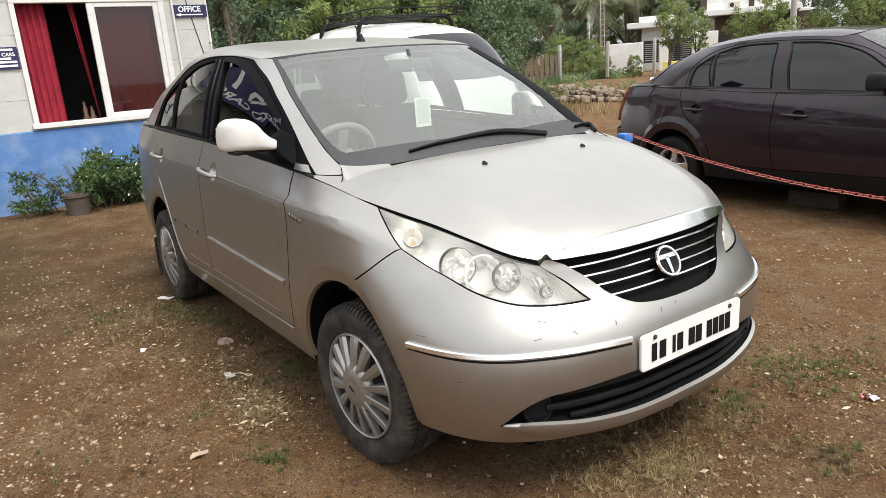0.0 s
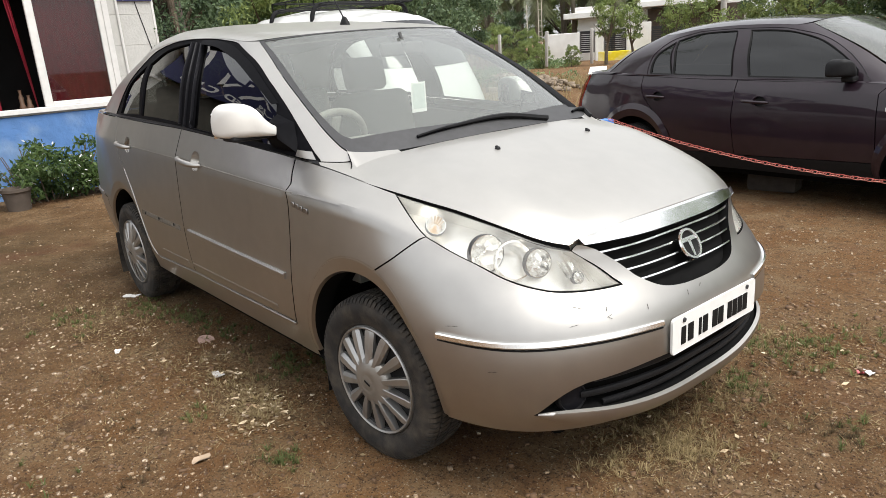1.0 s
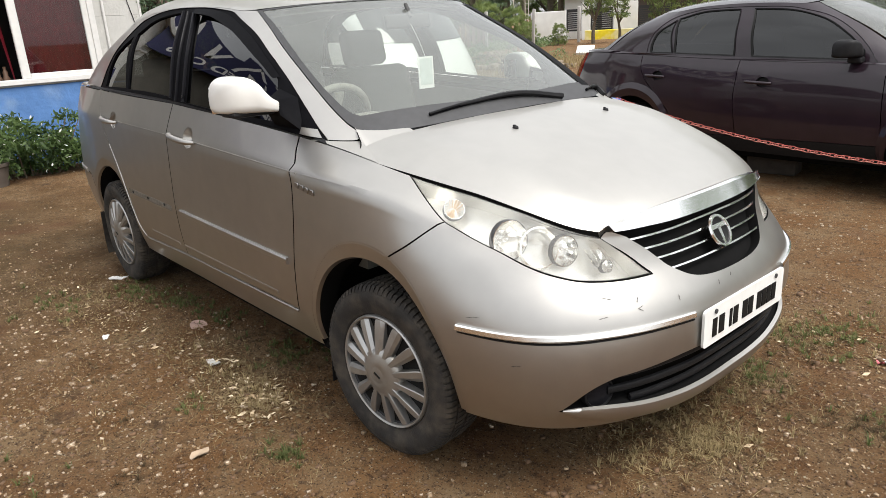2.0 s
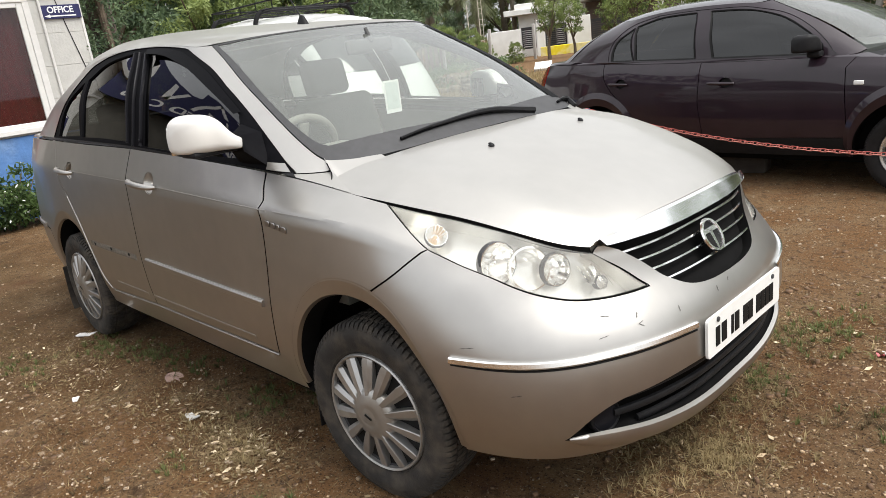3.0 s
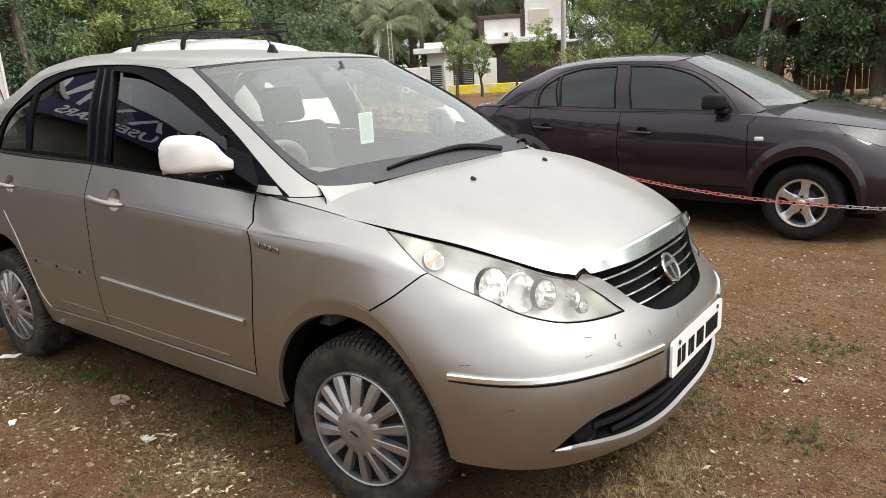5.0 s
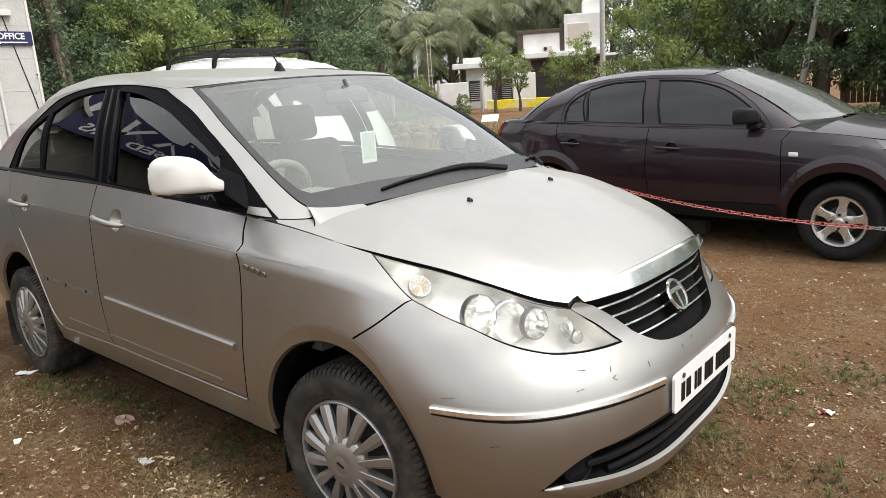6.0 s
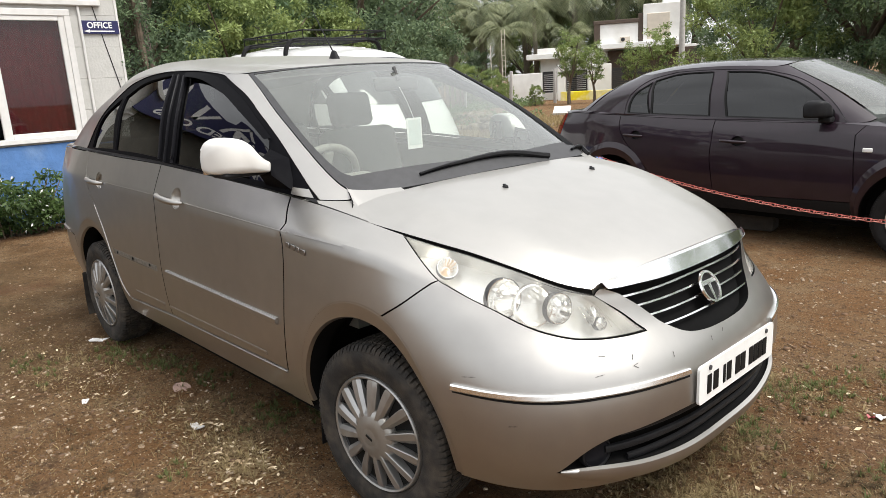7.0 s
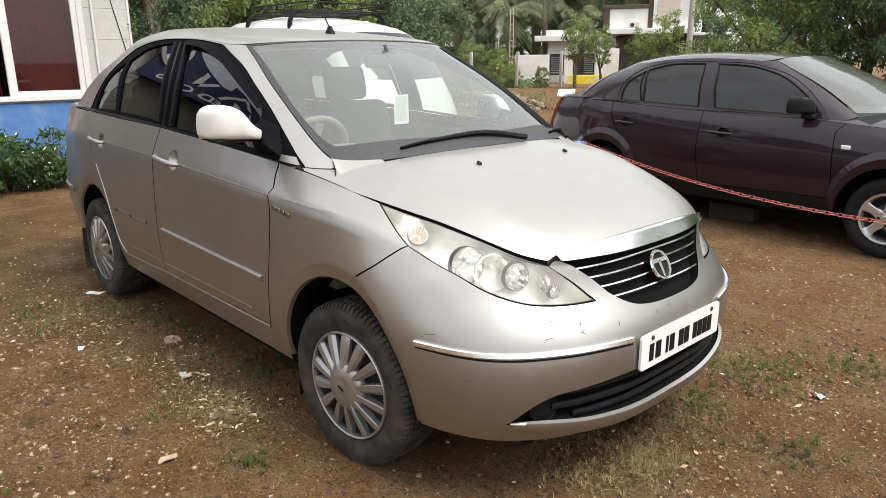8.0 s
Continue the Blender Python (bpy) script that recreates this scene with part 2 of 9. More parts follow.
def grid(rows, wrap=False):
    """Faces over rows of places."""
    k = len(rows[0])
    vs = [tuple(p) for r in rows for p in r]
    fs = []
    for i in range(len(rows) - 1):
        for a in range(k if wrap else k - 1):
            b = (a + 1) % k
            fs.append((i * k + a, i * k + b, (i + 1) * k + b, (i + 1) * k + a))
    return vs, fs


def prism(outline, depth, axis="z", at=0.0):
    """A flat outline (2D, counter-clockwise) drawn out by depth."""
    n = len(outline)
    put = {"z": lambda p, h: (p[0], p[1], h), "y": lambda p, h: (p[0], h, p[1]), "x": lambda p, h: (h, p[0], p[1])}[axis]
    vs = [put(p, at) for p in outline] + [put(p, at + depth) for p in outline]
    fs = [tuple(range(n))[::-1], tuple(range(n, 2 * n))] + [(i, (i + 1) % n, n + (i + 1) % n, n + i) for i in range(n)]
    return vs, fs


def smooth_line(points, n=6, closed=False):
    """A soft curve through 2D or 3D points."""
    p = np.array(points, float)
    if len(p) < 3:
        return [tuple(p[0] + (p[1] - p[0]) * t) for t in np.linspace(0, 1, n + 1)]
    e = np.vstack([p[-1], p, p[0], p[1]]) if closed else np.vstack([2 * p[0] - p[1], p, 2 * p[-1] - p[-2]])
    out = []
    for i in range(1, len(e) - 2):
        a, b, c, d = e[i - 1 : i + 3]
        for t in np.arange(n) / n:
            out.append(tuple(0.5 * (2 * b + (c - a) * t + (2 * a - 5 * b + 4 * c - d) * t * t + (3 * b - a - 3 * c + d) * t**3)))
    if not closed:
        out.append(tuple(p[-1]))
    return out


def ring(*runs, n=6):
    """A closed outline from runs of points; each run is soft, the joints between runs are corners."""
    out = []
    for r in runs:
        out += smooth_line(r, n)[:-1]
    return out


def inside(p, poly):
    x, y = p[:, 0], p[:, 1]
    hit = np.zeros(len(p), bool)
    a = np.asarray(poly)
    for (x0, y0), (x1, y1) in zip(a, np.roll(a, -1, 0)):
        if y0 == y1:
            continue
        c = ((y0 > y) != (y1 > y)) & (x < (x1 - x0) * (y - y0) / (y1 - y0) + x0)
        hit ^= c
    return hit


def resampled(poly, step):
    out = []
    a = np.asarray(poly, float)
    for p, q in zip(a, np.roll(a, -1, 0)):
        d = np.linalg.norm(q - p)
        if d < 1e-5:
            continue
        k = max(1, int(math.ceil(d / step)))
        out += [p + (q - p) * i / k for i in range(k)]
    return np.array(out)


def shrunk(poly, by):
    a = np.asarray(poly, float)
    area = 0.5 * np.sum(a[:, 0] * np.roll(a[:, 1], -1) - np.roll(a[:, 0], -1) * a[:, 1])
    d = np.roll(a, -1, 0) - np.roll(a, 1, 0)
    n = np.stack([-d[:, 1], d[:, 0]], 1)
    n /= np.maximum(np.linalg.norm(n, axis=1, keepdims=True), 1e-9)
    return a + n * by * (1 if area > 0 else -1)


def trimmed(outline, holes=(), step=0.03, edge=0.02):
    """Triangles of a flat outline with holes: points, triangles, boundary loops."""
    from mathutils.geometry import delaunay_2d_cdt

    loops = [resampled(outline, edge)] + [resampled(h, edge) for h in holes]
    pts, edges, n = [], [], 0
    for lp in loops:
        pts.append(lp)
        edges += [(n + i, n + (i + 1) % len(lp)) for i in range(len(lp))]
        n += len(lp)
    rim = np.concatenate(pts)
    lo, hi = rim.min(0), rim.max(0)
    gx, gy = np.meshgrid(np.arange(lo[0] + step / 2, hi[0], step), np.arange(lo[1] + step / 2, hi[1], step))
    g = np.stack([gx.ravel(), gy.ravel()], 1)
    keep = inside(g, loops[0])
    for h in loops[1:]:
        keep &= ~inside(g, h)
    g = g[keep]
    if len(g):
        near = np.full(len(g), 9.0)
        for c in np.array_split(rim, max(1, len(rim) // 200)):
            near = np.minimum(near, np.linalg.norm(g[:, None] - c[None], axis=2).min(1))
        g = g[near > 0.5 * min(step, edge * 1.5)]
    allp = np.concatenate([rim, g]) if len(g) else rim
    v, _, tri, *_ = delaunay_2d_cdt([Vector(p) for p in allp], edges, [], 0, 1e-6)
    v = np.array([tuple(p) for p in v])
    tri = np.array([t for t in tri if len(t) == 3])
    c = v[tri].mean(1)
    keep = inside(c, loops[0])
    for h in loops[1:]:
        keep &= ~inside(c, h)
    return v, tri[keep], loops


def panel(skin, outline, holes=(), step=0.03, edge=0.02, gap=0.003, skirt=0.012, lift=0.0, both=False, y_side=-1, shape=None, rim_lift=0.0):
    """A panel of a skin, cut to an outline in its chart; its rim turns inwards by skirt. shape(place, normal) may move places."""
    flat = lambda pl: skin.flat(np.array([p[0] for p in pl]), np.array([p[1] for p in pl]))
    o = flat(outline)
    o = resampled(o, edge)
    mid = o[:, 0] < 1e-6
    o = shrunk(o, gap) if gap else o
    if both:
        o[mid, 0] = 0.0
    hs = [shrunk(resampled(flat(h), edge), -gap) if gap else flat(h) for h in holes]
    v, tri, loops = trimmed(o, hs, step, edge)

    def place(p, sink):
        u, w = skin.unflat(p)
        q, n = skin.at(u, w), skin.normal(u, w)
        q = q + n * (lift - sink)
        if shape is not None:
            q = shape(q, n)
        return q

    verts = [tuple(p) for p in place(v, 0.0)]
    faces = [tuple(t) for t in tri]
    if skirt:
        for lp in loops:
            area = 0.5 * np.sum(lp[:, 0] * np.roll(lp[:, 1], -1) - np.roll(lp[:, 0], -1) * lp[:, 1])
            lp2 = lp if (area > 0) == (lp is loops[0]) else lp[::-1]
            hole = lp is not loops[0]
            a, b = place(lp2, 0.0), place(lp2, max(skirt, 0.026) if hole else skirt)
            n, k = len(verts), len(lp2)
            verts += [tuple(p) for p in a] + [tuple(p) for p in b]
            for i in range(k):
                j = (i + 1) % k
                if not (both and lp2[i, 0] < 1e-6 and lp2[j, 0] < 1e-6):
                    quad = (n + i, n + k + i, n + k + j, n + j)
                    faces += [quad[:3], (quad[0], quad[2], quad[3])] if hole else [quad]
    piece = (verts, faces)
    other = mirrored(piece)
    if both:
        return join(piece, other)
    return piece if y_side > 0 else other


def hermite(a, b, ma, mb, t):
    t2, t3 = t * t, t * t * t
    return (2 * t3 - 3 * t2 + 1) * a + (t3 - 2 * t2 + t) * ma + (3 * t2 - 2 * t3) * b + (t3 - t2) * mb


class Skin:
    """A smooth shell through rows of stations: u runs from the front's middle round the side to the rear's middle, v from row to row.
    y is counted away from the middle plane."""

    def __init__(self, rows, kinks=(), spacing=None):
        self.rows = np.array(rows, float)
        self.nv, self.nu = self.rows.shape[:2]
        self.kinks = set(kinks)
        mid = self.rows[spacing if spacing is not None else self.nv // 2]
        self.hu = np.linalg.norm(np.diff(mid, axis=0), axis=1)
        self.arc = np.r_[0, np.cumsum(self.hu)]
        k = self.nu // 2
        self.hv = np.maximum(np.linalg.norm(np.diff(self.rows[:, k], axis=0), axis=1), 0.02)
        self.rise = np.r_[0, np.cumsum(self.hv)]
        flip = np.array([1, -1, 1])
        ext = np.concatenate([self.rows[:, 1:2] * flip, self.rows, self.rows[:, -2:-1] * flip], 1)
        h = np.r_[self.hu[0], self.hu, self.hu[-1]][None, :, None]
        d = np.diff(ext, axis=1) / h
        self.mu = (d[:, :-1] * h[:, 1:] + d[:, 1:] * h[:, :-1]) / (h[:, 1:] + h[:, :-1])

    def row(self, u):
        u = np.clip(np.asarray(u, float), 0, self.nu - 1 - 1e-9)
        k = u.astype(int)
        t, h = (u - k)[None, :, None], self.hu[k][None, :, None]
        return hermite(self.rows[:, k], self.rows[:, k + 1], self.mu[:, k] * h, self.mu[:, k + 1] * h, t)

    def at(self, u, v):
        """Places (n, 3) for arrays u and v."""
        u, v = np.atleast_1d(np.asarray(u, float)), np.atleast_1d(np.asarray(v, float))
        r = self.row(u)
        d = np.diff(r, axis=0) / self.hv[:, None, None]
        m0, m1 = np.empty_like(r), np.empty_like(r)
        for i in range(self.nv):
            if i == 0:
                m = m2 = d[0]
            elif i == self.nv - 1:
                m = m2 = d[-1]
            elif i in self.kinks:
                m, m2 = d[i - 1], d[i]
            else:
                m = m2 = (d[i - 1] * self.hv[i] + d[i] * self.hv[i - 1]) / (self.hv[i] + self.hv[i - 1])
            m0[i], m1[i] = m2, m
        v = np.clip(v, 0, self.nv - 1 - 1e-9)
        k = v.astype(int)
        n = np.arange(len(u))
        t, h = (v - k)[:, None], self.hv[k][:, None]
        return hermite(r[k, n], r[k + 1, n], m0[k, n] * h, m1[k + 1, n] * h, t)

    def normal(self, u, v):
        e = 1e-3
        u, v = np.atleast_1d(np.asarray(u, float)), np.atleast_1d(np.asarray(v, float))
        a = self.at(np.clip(u + e, 0, self.nu - 1), v) - self.at(np.clip(u - e, 0, self.nu - 1), v)
        b = self.at(u, np.clip(v + e, 0, self.nv - 1)) - self.at(u, np.clip(v - e, 0, self.nv - 1))
        n = np.cross(a, b)
        return n / np.maximum(np.linalg.norm(n, axis=1, keepdims=True), 1e-9)

    def flat(self, u, v):
        return np.stack([np.interp(u, np.arange(self.nu), self.arc), np.interp(v, np.arange(self.nv), self.rise)], -1)

    def unflat(self, p):
        return np.interp(p[..., 0], self.arc, np.arange(self.nu)), np.interp(p[..., 1], self.rise, np.arange(self.nv))


def silver_rows():
    lip = [(.755, 0, .25), (.742, .28, .25), (.69, .47, .252), (.578, .638, .255), (.4, .745, .255), (.05, .785, .26), (-.45, .79, .265), (-1.4, .79, .265), (-2.3, .795, .275), (-3.0, .77, .3), (-3.4, .66, .31), (-3.54, .4, .31), (-3.56, 0, .31)]
    low = [(.79, 0, .33), (.775, .28, .33), (.72, .48, .332), (.605, .655, .335), (.42, .765, .338), (.05, .815, .34), (-.45, .82, .36), (-1.4, .82, .36), (-2.3, .82, .37), (-3.0, .79, .39), (-3.42, .68, .4), (-3.56, .4, .4), (-3.58, 0, .4)]
    mid = [(.805, 0, .56), (.785, .28, .56), (.725, .48, .56), (.6, .66, .562), (.4, .79, .565), (.05, .835, .57), (-.45, .838, .57), (-1.4, .838, .57), (-2.3, .835, .575), (-3.0, .81, .58), (-3.42, .7, .58), (-3.58, .4, .58), (-3.6, 0, .58)]
    upper = [(.72, 0, .69), (.7, .28, .69), (.635, .46, .7), (.515, .63, .71), (.355, .765, .72), (.05, .826, .72), (-.45, .832, .73), (-1.4, .832, .74), (-2.3, .83, .76), (-3.0, .797, .77), (-3.42, .69, .77), (-3.57, .4, .77), (-3.6, 0, .77)]
    crease = [(.68, 0, .765), (.664, .28, .77), (.602, .455, .785), (.475, .605, .8), (.3, .72, .82), (.06, .806, .895), (-.45, .824, .917), (-1.4, .824, .95), (-2.3, .819, .97), (-3.0, .789, .985), (-3.4, .66, .98), (-3.54, .4, .97), (-3.56, 0, .97)]
    top = [(.655, 0, .835), (.642, .28, .832), (.6, .446, .822), (.45, .56, .865), (.27, .637, .905), (.08, .697, .945), (-.28, .747, 1.012), (-1.4, .777, 1.085), (-2.3, .77, 1.108), (-3.0, .735, 1.122), (-3.37, .63, 1.115), (-3.49, .4, 1.105), (-3.51, 0, 1.105)]
    return [lip, low, mid, upper, crease, top]


def silver_cabin_rows():
    base = [(-.07, 0, 1.052), (-.09, .3, 1.045), (-.13, .52, 1.03), (-.2, .66, 1.012), (-.3, .738, 1.016), (-.6, .766, 1.036), (-1.0, .775, 1.062), (-1.5, .777, 1.093), (-2.1, .769, 1.111), (-2.66, .748, 1.122), (-3.1, .68, 1.128), (-3.28, .38, 1.125), (-3.31, 0, 1.125)]
    edge = [(-.84, 0, 1.48), (-.85, .25, 1.477), (-.89, .42, 1.471), (-.98, .535, 1.463), (-1.06, .572, 1.46), (-1.22, .584, 1.477), (-1.45, .59, 1.494), (-1.75, .59, 1.502), (-2.1, .583, 1.49), (-2.44, .565, 1.455), (-2.66, .5, 1.435), (-2.77, .29, 1.45), (-2.79, 0, 1.457)]
    out = []
    for i, (p, q) in enumerate(zip(base, edge)):
        a = math.pi * i / 12
        out.append(((p[0] + q[0]) / 2 + .025 * math.cos(a), (p[1] + q[1]) / 2 + .025 * math.sin(a), (p[2] + q[2]) / 2 + .012))
    return [base, out, edge]


def chart(skin, x, z):
    """The chart place of a side point (x, z) of a skin."""
    k = skin.rows[:, :, 0]
    u = float(np.interp(-x, -k[skin.nv // 2], np.arange(skin.nu)))
    v = float(np.interp(z, skin.rows[:, skin.nu // 2, 2], np.arange(skin.nv)))
    for _ in range(25):
        p, a, b = skin.at([u, u + 0.01, u], [v, v, v + 0.01])
        a, b = a - p, b - p
        j = np.array([[a[0], b[0]], [a[2], b[2]]]) / 0.01
        e = np.array([x - p[0], z - p[2]])
        if abs(e[0]) + abs(e[1]) < 2e-5 or abs(np.linalg.det(j)) < 1e-9:
            break
        d = np.clip(np.linalg.solve(j, e), -0.4, 0.4)
        u, v = float(np.clip(u + d[0], 0, skin.nu - 1.02)), float(np.clip(v + d[1], 0, skin.nv - 1.02))
    return u, v


def charted(skin, points):
    """Chart places of side points; a place that has not settled is left out."""
    out = []
    for x, z in points:
        u, v = chart(skin, x, z)
        p = skin.at(u, v)[0]
        if abs(p[0] - x) + abs(p[2] - z) < 0.006 or len(points) < 12:
            out.append((u, v))
    return out


def arc_points(cx, cz, r, a0, a1, n=22, lift=0.0):
    """Points of a wheel arch; lift widens it towards its top."""
    out = []
    for i in range(n + 1):
        a = radians(a0 + (a1 - a0) * i / n)
        q = r + lift * max(0.0, math.sin(a)) ** 0.8
        out.append((cx + q * math.cos(a), cz + q * math.sin(a)))
    return out


def oval_points(cx, cz, half_width, height_, a0, a1, n=22):
    """Points of a wheel arch that is taller than wide."""
    turns = [radians(a0 + (a1 - a0) * i / n) for i in range(n + 1)]
    return [(cx + half_width * math.cos(a), cz + height_ * math.sin(a)) for a in turns]


def band(skin, line_a, line_b, lift_a=0.0, lift_b=0.0, n=4, y_side=-1):
    """A strip of a skin between two chart lines with as many points each."""
    rows = []
    lifts_a, lifts_b = [k if np.ndim(k) else np.full(len(line_a), k) for k in (lift_a, lift_b)]
    for (ua, va), (ub, vb), lift_a, lift_b in zip(line_a, line_b, lifts_a, lifts_b):
        t = np.linspace(0, 1, n + 1)
        u, v = ua + (ub - ua) * t, va + (vb - va) * t
        rows.append(skin.at(u, v) + skin.normal(u, v) * (lift_a + (lift_b - lift_a) * t)[:, None])
    vs, fs = grid(rows)
    piece = (vs, [q[::-1] for q in fs])
    return piece if y_side > 0 else mirrored(piece)


def moulding(skin, line, half, proud=0.008, y_side=-1):
    """A raised rounded strip along a chart line; half: its half-height in metres."""
    u, v = np.array([p[0] for p in line]), np.array([p[1] for p in line])
    p, n = skin.at(u, v), skin.normal(u, v)
    along = np.gradient(p, axis=0)
    up = np.cross(along, n)
    up /= np.linalg.norm(up, axis=1, keepdims=True)
    up *= np.sign(up[:, 2:3])
    rows = []
    for h, d in ((-1, -0.004), (-1, 0.6 * proud), (-0.6, proud), (0.6, proud), (1, 0.6 * proud), (1, -0.004)):
        rows.append(p + up * half * h + n * d)
    rows = np.array(rows).transpose(1, 0, 2)
    vs, fs = grid(list(rows))
    k = rows.shape[1]
    fs = fs + [tuple(range(k)), tuple(range(len(vs) - k, len(vs)))[::-1]]
    piece = (vs, fs)
    return piece if y_side > 0 else mirrored(piece)


def tyre_piece(radius, rim, width):
    """A tyre about the y axis, outer face towards -y, with ribbed side walls and grooves round the tread."""
    w = width / 2
    wall = [(rim - 0.004, 0.72), (rim + 0.008, 0.86), (rim + 0.013, 0.925), (rim + 0.017, 0.925), (rim + 0.019, 0.945), ((rim + radius) / 2, 0.995), ((rim + radius) / 2 + 0.006, 1.0), (radius - 0.034, 0.985), (radius - 0.03, 0.965), (radius - 0.021, 0.93), (radius - 0.016, 0.88)]
    prof = [(r, -w * k) for r, k in wall] + [(radius - 0.009, -w * 0.66), (radius - 0.007, -w * 0.3), (radius - 0.007, w * 0.3), (radius - 0.009, w * 0.66)] + [(r, w * k) for r, k in wall[::-1]]
    return lathe(prof, 72)


def tread_blocks(radius, width, n=88):
    """Rows of tread lugs: two rows round the middle, one bent over each shoulder."""
    w = width / 2
    shoulder = [(0.945, radius - 0.021), (0.9, radius - 0.0125), (0.8, radius - 0.004), (0.58, radius - 0.001)]
    middle = [(0.5, radius), (0.27, radius + 0.0006), (0.05, radius)]
    out = []
    for line, share, shift in ((shoulder, 0.68, 0.0), (middle, 0.76, 0.4)):
        for s in (-1, 1):
            for i in range(n):
                v, f = [], []
                for k, (y, r) in enumerate(line):
                    skew = 0.22 * (k / (len(line) - 1)) * s
                    for a, rr in ((-share / 2, r - 0.007), (-share / 2, r), (share / 2, r), (share / 2, r - 0.007)):
                        g = 2 * math.pi * (i + shift + a + skew) / n
                        v.append((rr * math.sin(g), s * y * w, rr * math.cos(g)))
                for k in range(len(line) - 1):
                    for c in range(3):
                        q = (4 * k + c, 4 * k + c + 1, 4 * k + c + 5, 4 * k + c + 4)
                        f.append(q if s < 0 else q[::-1])
                last = 4 * (len(line) - 1)
                f += [(3, 2, 1, 0), (last, last + 1, last + 2, last + 3)]
                out.append((v, f))
    return join(*out)

# the silver sedan: forward is +x, its front axle stands over the origin
car = thing("silver_sedan", "dusty silver-beige four-door sedan parked on bare earth", "car")
B = Skin(silver_rows(), kinks=(4,), spacing=2)
G = Skin(silver_cabin_rows())
ARCH_F, ARCH_R = (-0.004, 0.298), (-2.53, 0.303)

# chart outlines shared by neighbouring panels
lamp_low = [(1.31, 2.82), (1.7, 2.79), (2.15, 2.79), (2.55, 2.86), (3.04, 3.12), (3.45, 3.55), (3.86, 3.92), (4.12, 4.1)]
lamp_rear = [(4.12, 4.1), (4.48, 4.5), (4.95, 4.97)]
lamp_top = [(4.95, 4.97), (4.33, 4.96), (3.75, 4.94), (3.08, 4.8), (2.47, 4.46), (2.01, 4.05), (1.69, 3.47), (1.45, 3.04), (1.31, 2.82)]
grille_edge = [(1.8, 4.42), (1.37, 3.72), (1.09, 3.16), (0.9, 2.82), (0.7, 2.6), (0.4, 2.5), (0.0, 2.47)]
intake_top = [(0.0, 1.5), (0.94, 1.5), (1.99, 1.43), (2.3, 1.38), (2.59, 1.24), (2.93, 0.95)]
intake_low = [(2.93, 0.95), (2.16, 0.84), (1.44, 0.64), (0.42, 0.42), (0.0, 0.4)]
arch_front = charted(B, oval_points(*ARCH_F, 0.364, 0.436, -3, 183))
cut_at = min(range(len(arch_front)), key=lambda i: abs(arch_front[i][0] - 4.83))
bumper_cut = [(4.12, 4.1), (4.5, 3.4), arch_front[cut_at]]
door_front = [(6.16, 4.975), (6.09, 4.62), (6.0, 4.25), (5.93, 3.9), (5.92, 3.5)] + charted(B, [(-0.418, 0.72), (-0.432, 0.6), (-0.452, 0.45), (-0.462, 0.392)])
door_mid = charted(B, [(-1.49, 1.085), (-1.522, 0.97), (-1.53, 0.8), (-1.528, 0.65), (-1.515, 0.5), (-1.5, 0.385)])
door_rear = charted(B, [(-2.585, 1.11), (-2.55, 1.05), (-2.48, 0.92), (-2.4, 0.83), (-2.285, 0.7), (-2.19, 0.55), (-2.12, 0.42), (-2.06, 0.366)])
sill_line = charted(B, [(-0.462, 0.392), (-1.0, 0.388), (-1.5, 0.385), (-1.8, 0.376), (-2.06, 0.366)])
arch_rear = charted(B, oval_points(*ARCH_R, 0.37, 0.432, -3, 183))


def both_sides(name, mat, make, parent, label=""):
    for s in (-1, 1):
        if mat is SILVER and name not in ("sill", "rear_quarter"):
            part(name, make(s), [SILVER, GAP_BLACK], parent, label, 30, rim=True)
        else:
            part(name, make(s), mat, parent, label, 30)


front_foot, rear_foot = arch_front[0], arch_front[-1]
bumper_outline = ring([(0, 0), (1, 0), (2, 0), (3, 0.03), (3.7, 0.14), front_foot], arch_front[: cut_at + 1], bumper_cut[::-1], lamp_low[::-1],
                      [(1.31, 2.82), (1.45, 3.04), (1.69, 3.47), (2.0, 4.0)], [(2.0, 4.0), (1.97, 4.25), (1.92, 4.45)], [(1.92, 4.45), (1.8, 4.42)], grille_edge, [(0.0, 2.47), (0.0, 1.5)], intake_top, intake_low, [(0.0, 0.4), (0.0, 0.0)])
bumper = part("front_bumper", panel(B, bumper_outline, both=True, step=0.025, skirt=0.066), [SILVER, GAP_BLACK], car, "", 30, weld=True, rim=True)

fender_outline = ring(arch_front[cut_at:], [rear_foot, (rear_foot[0], 0.0)], [(rear_foot[0], 0.0), (door_front[-1][0], 0.0)], [(door_front[-1][0], 0.0), door_front[-1]], door_front[::-1],
                      [door_front[0], (5.6, 4.985), (5.3, 4.985), (4.95, 4.97)], lamp_rear[::-1], bumper_cut)
both_sides("front_fender", SILVER, lambda s: panel(B, fender_outline, y_side=s), car)
front_door_outline = ring(door_front, sill_line[:3], door_mid[::-1], [door_mid[0], (6.6, 4.985), door_front[0]])
rear_door_outline = ring(door_mid, sill_line[2:], door_rear[::-1], [door_rear[0], (8.0, 4.985), (7.5, 4.985), door_mid[0]])
CUPS = {"front": (-1.285, 0.957), "rear": (-2.29, 0.972)}
cup = {k: charted(B, [(x + 0.047 * math.cos(a), z + 0.043 * math.sin(a)) for a in np.linspace(0, 2 * math.pi, 24, endpoint=False)]) for k, (x, z) in CUPS.items()}
front_door = [part("front_door", panel(B, front_door_outline, [cup["front"]], y_side=s), [SILVER, GAP_BLACK], car, "", 30, rim=True) for s in (-1, 1)]
